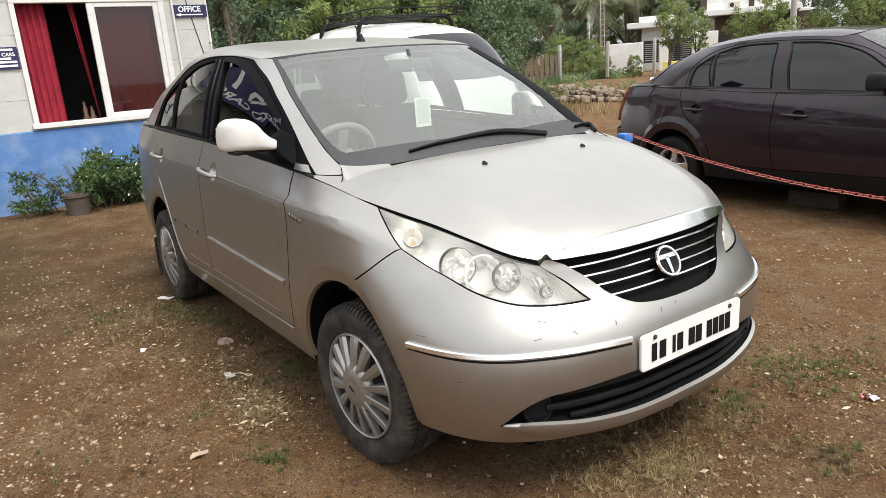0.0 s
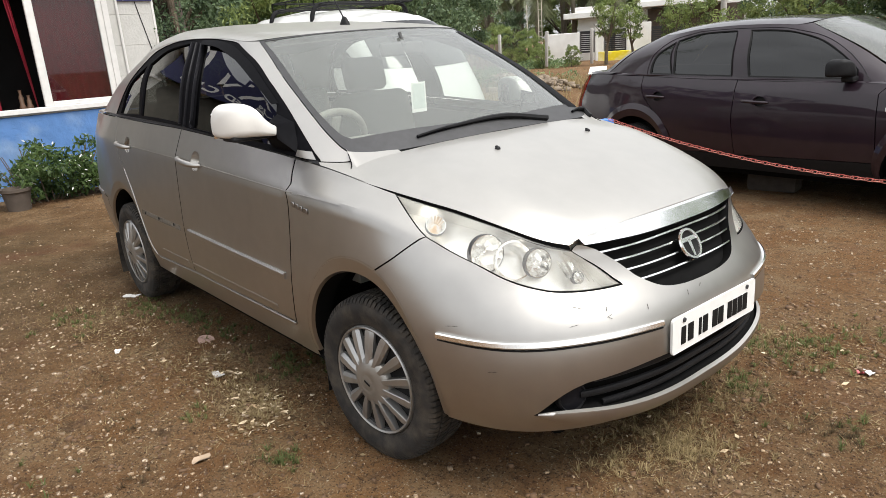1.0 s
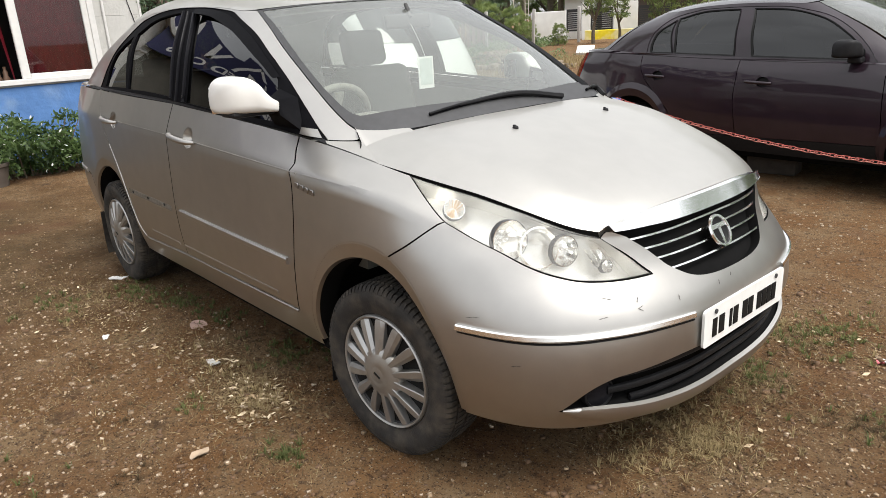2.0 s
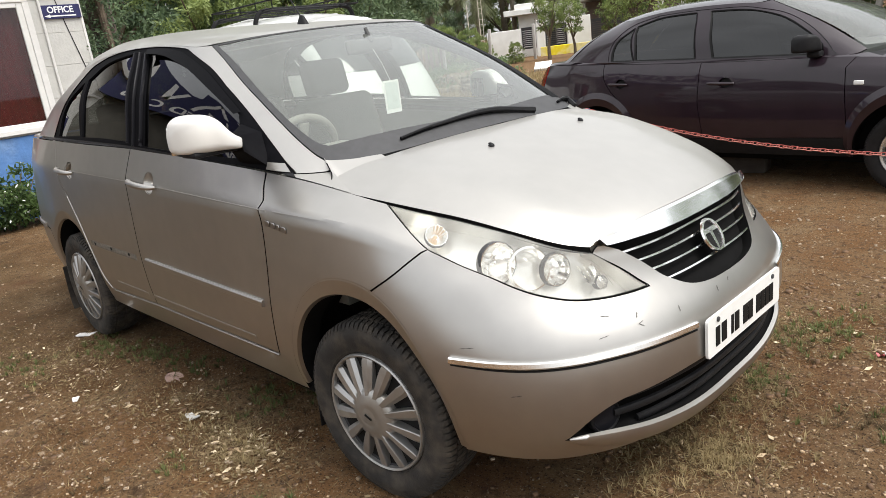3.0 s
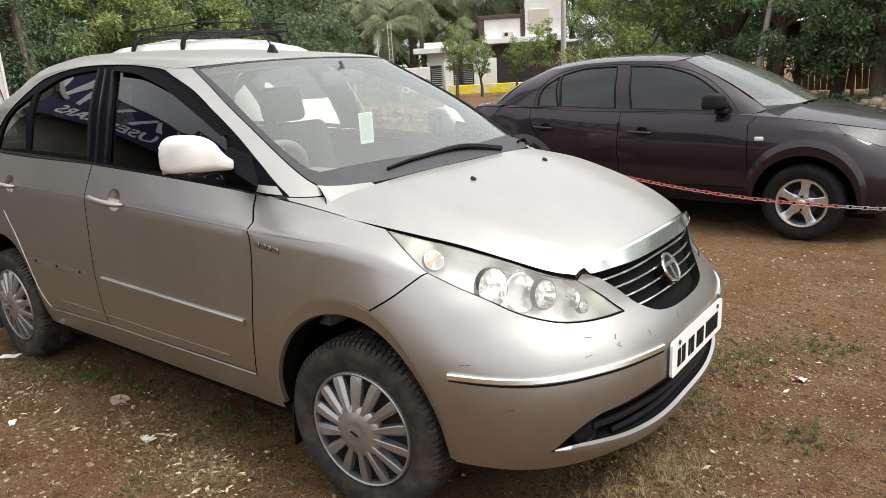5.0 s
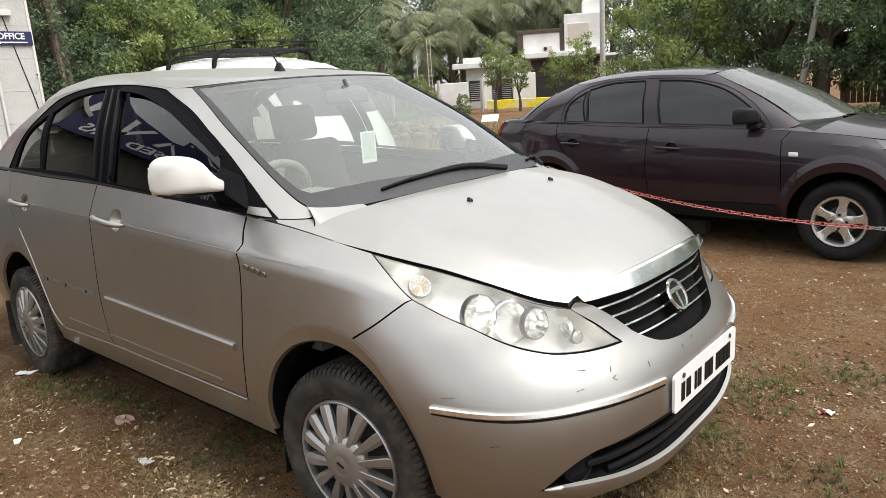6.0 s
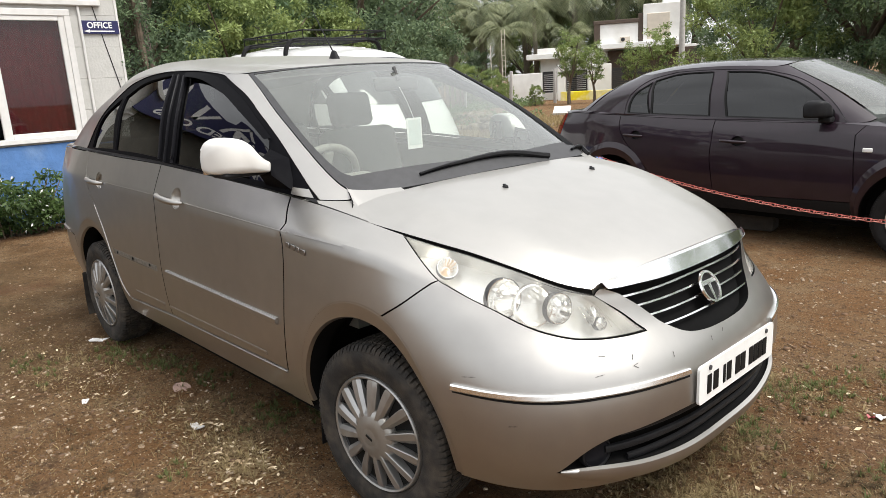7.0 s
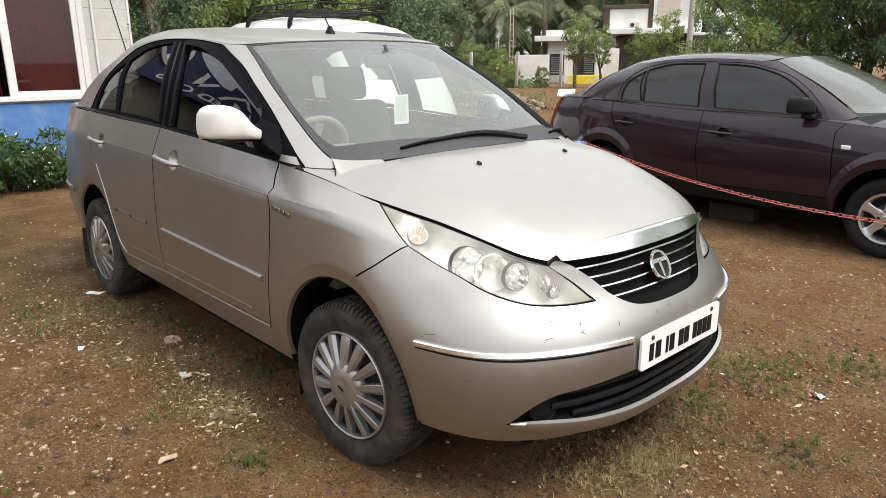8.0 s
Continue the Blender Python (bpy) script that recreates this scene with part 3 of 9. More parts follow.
rear_door = [part("rear_door", panel(B, rear_door_outline, [cup["rear"]], y_side=s), [SILVER, GAP_BLACK], car, "", 30, rim=True) for s in (-1, 1)]
back_foot, fore_foot = arch_rear[-1], arch_rear[0]
sill_outline = ring([(rear_foot[0] + 0.03, 0.0), (7, 0.0), (fore_foot[0], 0.0)], [(fore_foot[0], 0.0), fore_foot], arch_rear[:4], [arch_rear[3], sill_line[-1]], sill_line[::-1], [sill_line[0], (door_front[-1][0] - 0.0, 0.02), (rear_foot[0] + 0.03, 0.0)])
both_sides("sill", SILVER, lambda s: panel(B, sill_outline, y_side=s), car)
# thin raised beads, added to draw the highlights along the panel edges
for s in (-1, 1):
    ridge = charted(B, [(x, float(np.interp(-x, [0.462, 1.0, 1.5, 1.8, 2.06], [0.392, 0.388, 0.385, 0.376, 0.366])) - 0.009) for x in np.linspace(-0.47, -2.05, 40)])
    part("sill_highlight_bead", moulding(B, ridge, 0.0045, 0.0035, s), SILVER, car, "thin added bead that draws the sill's highlight under the doors", 60)
    edge_line = [(u + 0.012, v) for u, v in smooth_line(door_rear[3:], 6)]
    part("quarter_highlight_bead", moulding(B, edge_line, 0.0028, 0.0025, s), SILVER, car, "", 60)
joint_v = np.linspace(0.01, door_front[-1][1] - 0.03, 10)
for s in (-1, 1):
    part("sill_joint", band(B, [(door_front[-1][0] - 0.05, v) for v in joint_v], [(door_front[-1][0] + 0.05, v) for v in joint_v], 0.0006, 0.0006, 3, s), SILVER, car, "", 30)
quarter_cut = charted(B, [(-2.905, 0.6), (-3.1, 0.61), (-3.3, 0.62)])
quarter_outline = ring(door_rear, [door_rear[-1], arch_rear[4]], arch_rear[4:19], [arch_rear[18], quarter_cut[0]], quarter_cut, [quarter_cut[-1], (9.9, 3.3)], [(9.9, 3.3), (9.6, 3.5), (9.5, 4.2), (9.7, 4.95)], [(9.7, 4.95), (9.0, 4.985), (8.5, 4.985), door_rear[0]])
both_sides("rear_quarter", SILVER, lambda s: panel(B, quarter_outline, y_side=s), car)
rear_bumper_outline = ring([(12, 2.3), (11, 2.3), (10, 2.25), (9.9, 2.22)], [(9.9, 2.22)] + quarter_cut[::-1], [quarter_cut[0], arch_rear[18]], arch_rear[18:], [back_foot, (back_foot[0], 0)], [(back_foot[0], 0), (10, 0), (11, 0), (12, 0)], [(12, 0), (12, 2.3)])
both_sides("rear_bumper", SILVER, lambda s: panel(B, rear_bumper_outline, y_side=s), car)
tail_lamp_outline = ring([(9.55, 4.9), (9.45, 4.2), (9.55, 3.55)], [(9.55, 3.55), (10.0, 3.3), (10.6, 3.4)], [(10.6, 3.4), (10.5, 4.2), (10.4, 4.9)], [(10.4, 4.9), (9.55, 4.9)])
both_sides("tail_lamp", RED_LENS, lambda s: panel(B, tail_lamp_outline, y_side=s), car, "red tail lamp lens")
trunk_back = ring([(12, 4.95), (11, 4.95), (10.65, 4.95)], [(10.65, 4.95), (10.7, 3.3), (10.2, 2.4)], [(10.2, 2.4), (11, 2.4), (12, 2.4)], [(12, 2.4), (12, 4.95)])
deck_rows = []
for i in range(13):
    u = 8.9 + 3.1 * i / 12
    a, b = B.at(u, 5)[0], G.at(max(9.0, u), 0)[0]
    deck_rows.append([a + (b - a) * t + np.array([0, 0, 0.012 * math.sin(math.pi * t)]) for t in np.linspace(0, 1, 6)])
deck = grid(deck_rows)
trunk = part("trunk_lid", join(panel(B, trunk_back, y_side=1), panel(B, trunk_back, y_side=-1), (deck[0], [q[::-1] for q in deck[1]]), mirrored((deck[0], [q[::-1] for q in deck[1]]))), SILVER, car, "", 30, weld=True)


# hood
EDGE = np.array(smooth_line([(0.6, 0.452, 0.8), (0.542, 0.515, 0.821), (0.44, 0.574, 0.859), (0.312, 0.622, 0.897), (0.203, 0.662, 0.922), (0.09, 0.697, 0.945), (-0.02, 0.717, 0.963), (-0.13, 0.733, 0.98)], 6))
RIDGE = np.array(smooth_line([(0.655, 0, 0.84), (0.6, 0, 0.873), (0.5, 0, 0.917), (0.35, 0, 0.967), (0.2, 0, 1.006), (0.09, 0, 1.031), (0.0, 0, 1.046), (-0.07, 0, 1.056)], 6))


def hood_place(p, q):
    k = np.linspace(0, 1, len(EDGE))
    e = np.array([np.interp(p, k, EDGE[:, i]) for i in range(3)])
    c = np.array([np.interp(p, k, RIDGE[:, i]) for i in range(3)])
    a = abs(q)
    x = c[0] + (e[0] - c[0]) * a**2.2
    z = c[2] + (e[2] - c[2]) * (0.35 * a**2 + 0.65 * a**4.5)
    yy = abs(e[1] * q)
    rear = np.interp(yy, [0, 0.3, 0.52, 0.64, 0.668, 0.733], [-0.062, -0.082, -0.122, -0.178, -0.19, -0.13])
    nominal = -0.07 + (-0.13 + 0.07) * a**2.2
    w = min(1.0, max(0.0, (p - 0.7) / 0.3))
    x += (rear - nominal) * w * w * (3 - 2 * w)
    z += 0.006 * math.exp(-(((a - 0.8) / 0.09) ** 2)) * min(1.0, 2.5 * p + 0.2)
    return x, e[1] * q * 0.994, z


hood_q = [math.sin(math.pi / 2 * t) for t in np.linspace(-1, 1, 49)]
hood_rows = [[hood_place(p, q) for q in hood_q] for p in np.linspace(0.012, 1, 40)]
hood_top = grid(hood_rows)
rim_ids = [(0, j) for j in range(49)] + [(i, 48) for i in range(40)] + [(39, 48 - j) for j in range(49)] + [(39 - i, 0) for i in range(40)]
rim = [hood_rows[i][j] for i, j in rim_ids]
n_rim = len(rim)
hood_skirt = ([tuple(p) for p in rim] + [(x * 1.0, y * 0.985, z - 0.022) for x, y, z in rim], [(i, (i + 1) % n_rim, n_rim + (i + 1) % n_rim, n_rim + i) for i in range(n_rim)])
hood = part("hood", join((hood_top[0], hood_top[1]), hood_skirt), [SILVER, GAP_BLACK], car, "pale silver hood with two washer jets", 30, weld=True, rim=len(hood_top[1]) + 49)
# roof
zc_x = [-2.79, -2.4, -2.1, -1.7, -1.4, -1.1, -0.84]
zc_z = [1.477, 1.55, 1.572, 1.563, 1.537, 1.51, 1.48]
edge_u = np.linspace(0, 12, 97)
roof_edge = G.at(edge_u, np.full(97, 2.0))
roof_outline = [(x, y) for x, y, z in roof_edge] + [(x, -y) for x, y, z in roof_edge[::-1][1:-1]]
rv, rt, _ = trimmed(np.array(roof_outline), step=0.03, edge=0.02)
ex, ey, ez = roof_edge[:, 0][::-1], roof_edge[:, 1][::-1], roof_edge[:, 2][::-1]
roof_v = []
for x, y in rv:
    zc = float(np.interp(x, zc_x, zc_z))
    half, zedge = float(np.interp(x, ex, ey)), float(np.interp(x, ex, ez))
    a = min(1.0, abs(y) / max(half, 1e-4)) if half > 1e-3 else 0
    roof_v.append((x, y, zc + (zedge - zc) * (0.15 * a**2 + 0.85 * a**8)))
rt = [tuple(t) for t in rt]
roof = part("roof", (roof_v, rt), SILVER, car, "", 30)

# pillars, frames and glass
ws_side = [(3.45, 1.975), (3.38, 1.68), (3.37, 1.3), (3.29, 0.92), (3.2, 0.52), (3.08, 0.27), (2.9, 0.12)]
ws_outline = ring([(0, 2.0), (1.0, 1.998), (2.0, 1.99), (3.45, 1.975)], ws_side, [(2.9, 0.12), (2.46, 0.05), (1.65, 0.02), (0.94, 0.01), (0, 0.01)], [(0, 0.01), (0, 2.0)])
ws_glass = ring([(0, 1.975), (1.0, 1.972), (2.0, 1.965), (3.2, 1.95)], [(3.2, 1.95), (3.08, 1.64), (3.06, 1.0), (2.96, 0.59), (2.84, 0.37), (2.68, 0.29)], [(2.68, 0.29), (1.87, 0.27), (1.36, 0.255), (0.48, 0.21), (0, 0.19)], [(0, 0.19), (0, 1.975)])
part("windscreen_seal", panel(G, ring([(0, 2.0), (1.0, 1.998), (2.0, 1.99), (3.45, 1.975)], ws_side, [(2.9, 0.12), (2.46, 0.05), (1.65, 0.02), (0.94, 0.01), (0, 0.01)], [(0, 0.01), (0, 0.19)], [(0, 0.19), (0.48, 0.21), (1.36, 0.255), (1.87, 0.27), (2.68, 0.29)], [(2.68, 0.29), (2.84, 0.37), (2.96, 0.59), (3.06, 1.0), (3.08, 1.64), (3.2, 1.95)], [(3.2, 1.95), (2.0, 1.965), (1.0, 1.972), (0, 1.975)], [(0, 1.975), (0, 2.0)]), both=True, gap=0.001, lift=0.002), GREY_PLASTIC, car, "grey rubber windscreen seal", 30, weld=True)
windscreen = part("windscreen", panel(G, ws_glass, both=True, gap=0.0, skirt=0.0, step=0.05), GLASS_CLEAR, car, "clear dusty windscreen, its reflected haze coloured into the film", 30, weld=True)
windscreen.visible_shadow = False
a_out = [(4.75, 1.945), (4.58, 1.9), (4.14, 1.607), (4.02, 1.18), (3.93, 0.82), (3.94, 0.467), (3.95, 0.19), (3.9, 0.02)]
pillar_outline = ring([(3.47, 1.978), (3.8, 1.99), (4.2, 1.995), (6.0, 1.999), (8.0, 1.999), (9.6, 1.995), (10.2, 1.99)], [(10.2, 1.99), (9.95, 1.0), (9.9, 0.02)], [(9.9, 0.02), (8.95, 0.02)], [(8.95, 0.02), (8.9, 0.6), (8.74, 1.3), (8.42, 1.79), (8.0, 1.92), (7.3, 1.98), (6.4, 1.985), (5.6, 1.98), (4.75, 1.945)], a_out, [(3.9, 0.02), (3.4, 0.02), (3.05, 0.03), (2.92, 0.1)], [(2.92, 0.11), (3.1, 0.26), (3.22, 0.51), (3.31, 0.92), (3.39, 1.3), (3.4, 1.68), (3.47, 1.978)])
both_sides("pillar_and_roof_rail", SILVER, lambda s: panel(G, pillar_outline, y_side=s, gap=0.001), car)


def glass_ring(points):
    return smooth_line(charted(G, points), 4, True)


front_glass = ring(charted(G, [(-0.592, 1.065), (-1.0, 1.08), (-1.377, 1.1)]), charted(G, [(-1.377, 1.1), (-1.405, 1.318), (-1.5, 1.471)]), charted(G, [(-1.5, 1.471), (-1.22, 1.434), (-0.967, 1.353), (-0.783, 1.282), (-0.645, 1.218)]), charted(G, [(-0.645, 1.218), (-0.612, 1.154), (-0.592, 1.065)]))
rear_glass = ring(charted(G, [(-1.543, 1.117), (-1.85, 1.13), (-2.14, 1.134)]), charted(G, [(-2.14, 1.134), (-2.16, 1.25), (-2.2, 1.4)]), charted(G, [(-2.2, 1.4), (-2.0, 1.458), (-1.65, 1.483)]), charted(G, [(-1.65, 1.483), (-1.58, 1.3), (-1.543, 1.117)]))
quarter_glass = ring(charted(G, [(-2.175, 1.138), (-2.53, 1.135)]), charted(G, [(-2.53, 1.135), (-2.5, 1.24), (-2.42, 1.32), (-2.25, 1.392)]), charted(G, [(-2.25, 1.392), (-2.175, 1.138)]))
sail_cut = charted(G, [(-0.6, 1.063), (-0.61, 1.18)])
frame_outline = ring(a_out[::-1], [(4.75, 1.945), (5.6, 1.977), (6.4, 1.982), (7.3, 1.977), (8.0, 1.915), (8.41, 1.785), (8.73, 1.3), (8.89, 0.6), (8.94, 0.03)], [(8.94, 0.03), (7, 0.03), (5, 0.03), (3.9, 0.02)])
for s in (-1, 1):
    part("window_frame", panel(G, frame_outline, [front_glass, rear_glass, quarter_glass], y_side=s, gap=0.001, lift=-0.004), FRAME_BLACK, car, "black window surround", 30)
    for nm, gl in (("front_door_glass", front_glass), ("rear_door_glass", rear_glass), ("quarter_glass", quarter_glass)):
        pane = part(nm, panel(G, gl, y_side=s, gap=0.0, skirt=0.0, lift=-0.012, step=0.06), GLASS_TINT if s < 0 else GLASS_OPEN, car, "dark-filmed side window" if s < 0 else "clear side window", 30)
        pane.visible_shadow = False
    visor = charted(G, [(-0.625, 1.213), (-0.745, 1.277), (-0.935, 1.366), (-1.125, 1.433), (-1.3, 1.47), (-1.5, 1.486)])
    visor_low = charted(G, [(-0.645, 1.205), (-0.765, 1.262), (-0.96, 1.34), (-1.15, 1.402), (-1.31, 1.442), (-1.49, 1.462)])
    part("rain_visor", band(G, smooth_line(visor, 5), smooth_line(visor_low, 5), 0.006, 0.014, 4, s), FRAME_BLACK, car, "smoked rain visor over the front window", 30)
    for line, half in (([(-1.392, 1.1), (-1.42, 1.318), (-1.512, 1.471)], 0.007), ([(-1.468, 1.1), (-1.497, 1.318), (-1.578, 1.478)], 0.004), ([(-1.53, 1.112), (-1.567, 1.3), (-1.636, 1.48)], 0.006)):
        part("pillar_seal", moulding(G, smooth_line(charted(G, line), 8), half, 0.007, s), SMOKED, car, "black glossy seal beside the door gap", 40)
rear_window = ring([(12, 1.9), (11, 1.9), (10.4, 1.85)], [(10.4, 1.85), (10.15, 1.0), (10.15, 0.15)], [(10.15, 0.15), (11, 0.12), (12, 0.12)], [(12, 0.12), (12, 1.9)])
rear_glass_pane = part("rear_window", join(panel(G, rear_window, y_side=1, gap=0.0, skirt=0, step=0.06), panel(G, rear_window, y_side=-1, gap=0.0, skirt=0, step=0.06)), GLASS_OPEN, car, "", 30, weld=True)
rear_glass_pane.visible_shadow = False
rear_surround = ring([(12, 1.995), (11, 1.995), (10.2, 1.985)], [(10.2, 1.985), (9.97, 1.0), (9.92, 0.02)], [(9.92, 0.02), (11, 0.02), (12, 0.02)], [(12, 0.02), (12, 0.12)], [(12, 0.12), (11, 0.12), (10.15, 0.15)], [(10.15, 0.15), (10.15, 1.0), (10.4, 1.85)], [(10.4, 1.85), (11, 1.9), (12, 1.9)], [(12, 1.9), (12, 1.995)])
part("rear_window_surround", join(panel(G, rear_surround, y_side=1, gap=0.0), panel(G, rear_surround, y_side=-1, gap=0.0)), GREY_PLASTIC, car, "", 30)


def ledge(skin_a, ua, va, skin_b, ub, vb, n=24, sink=0.0, k=3):
    rows = []
    for t in np.linspace(0, 1, n + 1):
        a = skin_a.at(ua[0] + (ua[1] - ua[0]) * t, va)[0]
        b = skin_b.at(ub[0] + (ub[1] - ub[0]) * t, vb)[0]
        rows.append([a + (b - a) * w - np.array([0, 0, sink]) for w in np.linspace(0, 1, k + 1)])
    return grid(rows)


for s in (-1, 1):
    piece = ledge(B, (6.0, 9.0), 5.0, G, (4.0, 9.0), 0.03, 36)
    m = (piece[0], [q[::-1] for q in piece[1]])
    part("belt_moulding", m if s > 0 else mirrored(m), BLACK_PLASTIC, car, "black rubber belt moulding", 30)
    base = ledge(B, (5.36, 6.0), 4.995, G, (3.0, 4.0), 0.01, 12)
    m = (base[0], [q[::-1] for q in base[1]])
    part("pillar_base", m if s > 0 else mirrored(m), SILVER, car, "", 30)
cowl_rows = []
for q in np.linspace(-1, 1, 41):
    a = np.array(hood_place(1.0, q))
    b = G.at(abs(q) * 3.0, 0.02)[0] * np.array([1, np.sign(q) if q else 1, 1])
    a = a + np.array([0.0, 0, -0.004])
    cowl_rows.append([a + (b - a) * t - np.array([0, 0, 0.012 * math.sin(math.pi * t)]) for t in np.linspace(0, 1, 5)])
part("cowl_panel", grid(cowl_rows), BLACK_PLASTIC, car, "black cowl panel below the windscreen")
corner_rows = []
for q in np.linspace(0.7, 0.95, 12):
    a = np.array(hood_place(0.98, q)) - np.array([0, 0, 0.0012])
    u = min(2.95, float(np.interp(a[1], [0, 0.3, 0.52, 0.66, 0.738], [0, 1, 2, 3, 4])))
    v = float(np.interp(q, [0.7, 0.8, 0.95], [0.03, 0.07, 0.165]))
    b = (G.at(u, v) + G.normal(u, v) * 0.005)[0]
    corner_rows.append([a + (b - a) * t for t in np.linspace(0, 1, 4)])
corner = grid(corner_rows)
joint = [corner_rows[-1][3] * 0.25 + corner_rows[-1][2] * 0.75, corner_rows[-1][1], np.array(hood_place(1.0, 0.97)), np.array(hood_place(0.985, 0.995))]
for s in (-1, 1):
    piece = corner if s > 0 else mirrored(corner)
    part("cowl_corner", piece, SILVER, car, "", 50)
    part("shut_line", tube([(p[0], p[1] * s, p[2] + 0.0015) for p in joint], 0.0019, 6), GAP_BLACK, car)
for s in (-1, 1):
    us = np.linspace(1.6, 3.15, 24)
    part("seal_corner", band(G, [(u, 0.0) for u in us], [(u, 0.2) for u in us], -0.012, -0.006, 3, s), GREY_PLASTIC, car, "", 40)
# dark inner shell behind the shut lines
shell_cut = ring([(0, 0.0), (6, 0.0), (12, 0.0)], [(12, 0.0), (12, 4.9)], [(12, 4.9), (9, 4.9), (6, 4.9), (5, 4.9), (4, 4.85), (3, 4.6), (2, 4.3), (1, 4.3), (0, 4.3)], [(0, 4.3), (0, 0)])
hole_f = charted(B, arc_points(*ARCH_F, 0.39, -8, 188))
hole_r = charted(B, arc_points(*ARCH_R, 0.39, -8, 188))
inner_outline = ring([(0, 0.02), (2, 0.02), (hole_f[0][0] - 0.05, 0.02)], [(hole_f[0][0] - 0.05, 0.02), hole_f[0]], hole_f, [hole_f[-1], (hole_f[-1][0] + 0.05, 0.02)], [(hole_f[-1][0] + 0.05, 0.02), (7, 0.02), (hole_r[0][0] - 0.05, 0.02)], [(hole_r[0][0] - 0.05, 0.02), hole_r[0]], hole_r, [hole_r[-1], (hole_r[-1][0] + 0.05, 0.02)], [(hole_r[-1][0] + 0.05, 0.02), (11, 0.02), (12, 0.02)], [(12, 0.02), (12, 4.9)], [(12, 4.9), (9, 4.9), (6, 4.9), (5.2, 4.85), (4.5, 4.4), (4, 3.9), (3.4, 3.3), (2.5, 2.7), (1.3, 2.6), (0.6, 2.4), (0, 2.35)], [(0, 2.35), (0, 0.02)])
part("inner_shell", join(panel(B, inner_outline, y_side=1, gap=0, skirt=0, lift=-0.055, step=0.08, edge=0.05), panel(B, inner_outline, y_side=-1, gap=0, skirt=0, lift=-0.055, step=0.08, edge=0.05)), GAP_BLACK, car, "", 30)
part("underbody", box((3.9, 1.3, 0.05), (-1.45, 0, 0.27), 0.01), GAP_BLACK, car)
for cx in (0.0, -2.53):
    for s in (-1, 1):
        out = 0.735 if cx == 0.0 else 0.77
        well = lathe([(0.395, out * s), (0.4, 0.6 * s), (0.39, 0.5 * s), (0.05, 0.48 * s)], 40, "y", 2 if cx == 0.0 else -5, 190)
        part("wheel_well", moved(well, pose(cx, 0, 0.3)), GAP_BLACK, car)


# wheel-arch lips
for s in (-1, 1):
    for c, r0, r1 in ((ARCH_F, -2, 180.5), (ARCH_R, 0, 181)):
        # the flange is pressed in over the top and in front of the wheel and runs out flush behind it
        dip = np.interp(np.linspace(r0, r1, 45), [-2, 20, 95, 140, 181], [0.003, 0.011, 0.011, 0.003, 0.002])
        inner = charted(B, oval_points(*c, 0.35, 0.392, r0, r1, 44))
        outer = charted(B, oval_points(*c, 0.374, 0.446, r0, r1, 44))
        back = charted(B, oval_points(*c, 0.344, 0.386, r0, r1, 44))
        lip_face = band(B, inner, outer, -dip, 0.0006, 5, s)
        lip_in = band(B, back, inner, -0.014 - dip, -dip, 2, s)
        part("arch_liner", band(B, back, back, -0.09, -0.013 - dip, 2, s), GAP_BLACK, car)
        part("wheel_arch_lip", join(lip_face, lip_in), SILVER, car, "", 25)


def skin_place(u, v, s=-1, lift=0.0):
    p, n = B.at(u, v)[0], B.normal(u, v)[0]
    q = p + n * lift
    return Vector((q[0], q[1] * s, q[2])), Vector((n[0], n[1] * s, n[2]))


def facing(at, normal, spin=0.0):
    """A pose whose z points along normal."""
    return Matrix.Translation(at) @ Vector(normal).to_track_quat("Z", "Y").to_matrix().to_4x4() @ pose(0, 0, 0, 0, 0, spin)


def chart_z(skin, u, z):
    lo, hi = 0.0, skin.nv - 1.001
    for _ in range(40):
        m = (lo + hi) / 2
        if skin.at(u, m)[0][2] < z:
            lo = m
        else:
            hi = m
    return u, lo


# front: grille, emblem, chrome bar
grille_outline = ring([(0, 4.5), (1.0, 4.5), (1.82, 4.44)], grille_edge, [(0, 2.47), (0, 4.5)])
grille = part("grille", panel(B, grille_outline, both=True, gap=-0.006, skirt=0.0, lift=-0.035), GAP_BLACK, car, "black grille with thin chrome slats", 30, weld=True)
edge_y = [(B.at(u, v)[0][2], u) for u, v in smooth_line(grille_edge, 8)]
for z in (0.765, 0.733, 0.701, 0.668):
    u_end = float(np.interp(z, [a for a, _ in edge_y[::-1]], [b for _, b in edge_y[::-1]])) + 0.05
    us = np.linspace(0, u_end, 26)
    half = moulding(B, [chart_z(B, u, z) for u in us], 0.0042, 0.006, 1)
    half = ([(x - 0.012, y, zz) for x, y, zz in half[0]], half[1])
    part("grille_slat", join(half, mirrored(half)), CHROME, grille, "thin chrome slat", weld=True)
bar_us = np.linspace(0, 1, 24)
bar_low = [(1.8 * k, 4.35 + 0.12 * k * k) for k in bar_us]
bar_top = [(1.9 * k, 4.99 - 0.02 * k * k) for k in bar_us]
bar_foot = [(1.8 * k, 4.27 + 0.12 * k * k) for k in bar_us]
half = join(band(B, bar_low, bar_top, 0.014, 0.007, 4, 1), band(B, bar_foot, bar_low, -0.012, 0.015, 2, 1))
over = []
for k in bar_us:
    a = (B.at(1.9 * k, 4.99 - 0.02 * k * k) + B.normal(1.9 * k, 4.99 - 0.02 * k * k) * 0.007)[0]
    b = np.array(hood_place(0.03, min(0.98, a[1] / 0.455)))
    over.append([a + (b - a) * t - np.array([0, 0, 0.004 * t]) for t in (0.0, 0.5, 1.0)])
over = grid(over)
half = join(half, over)
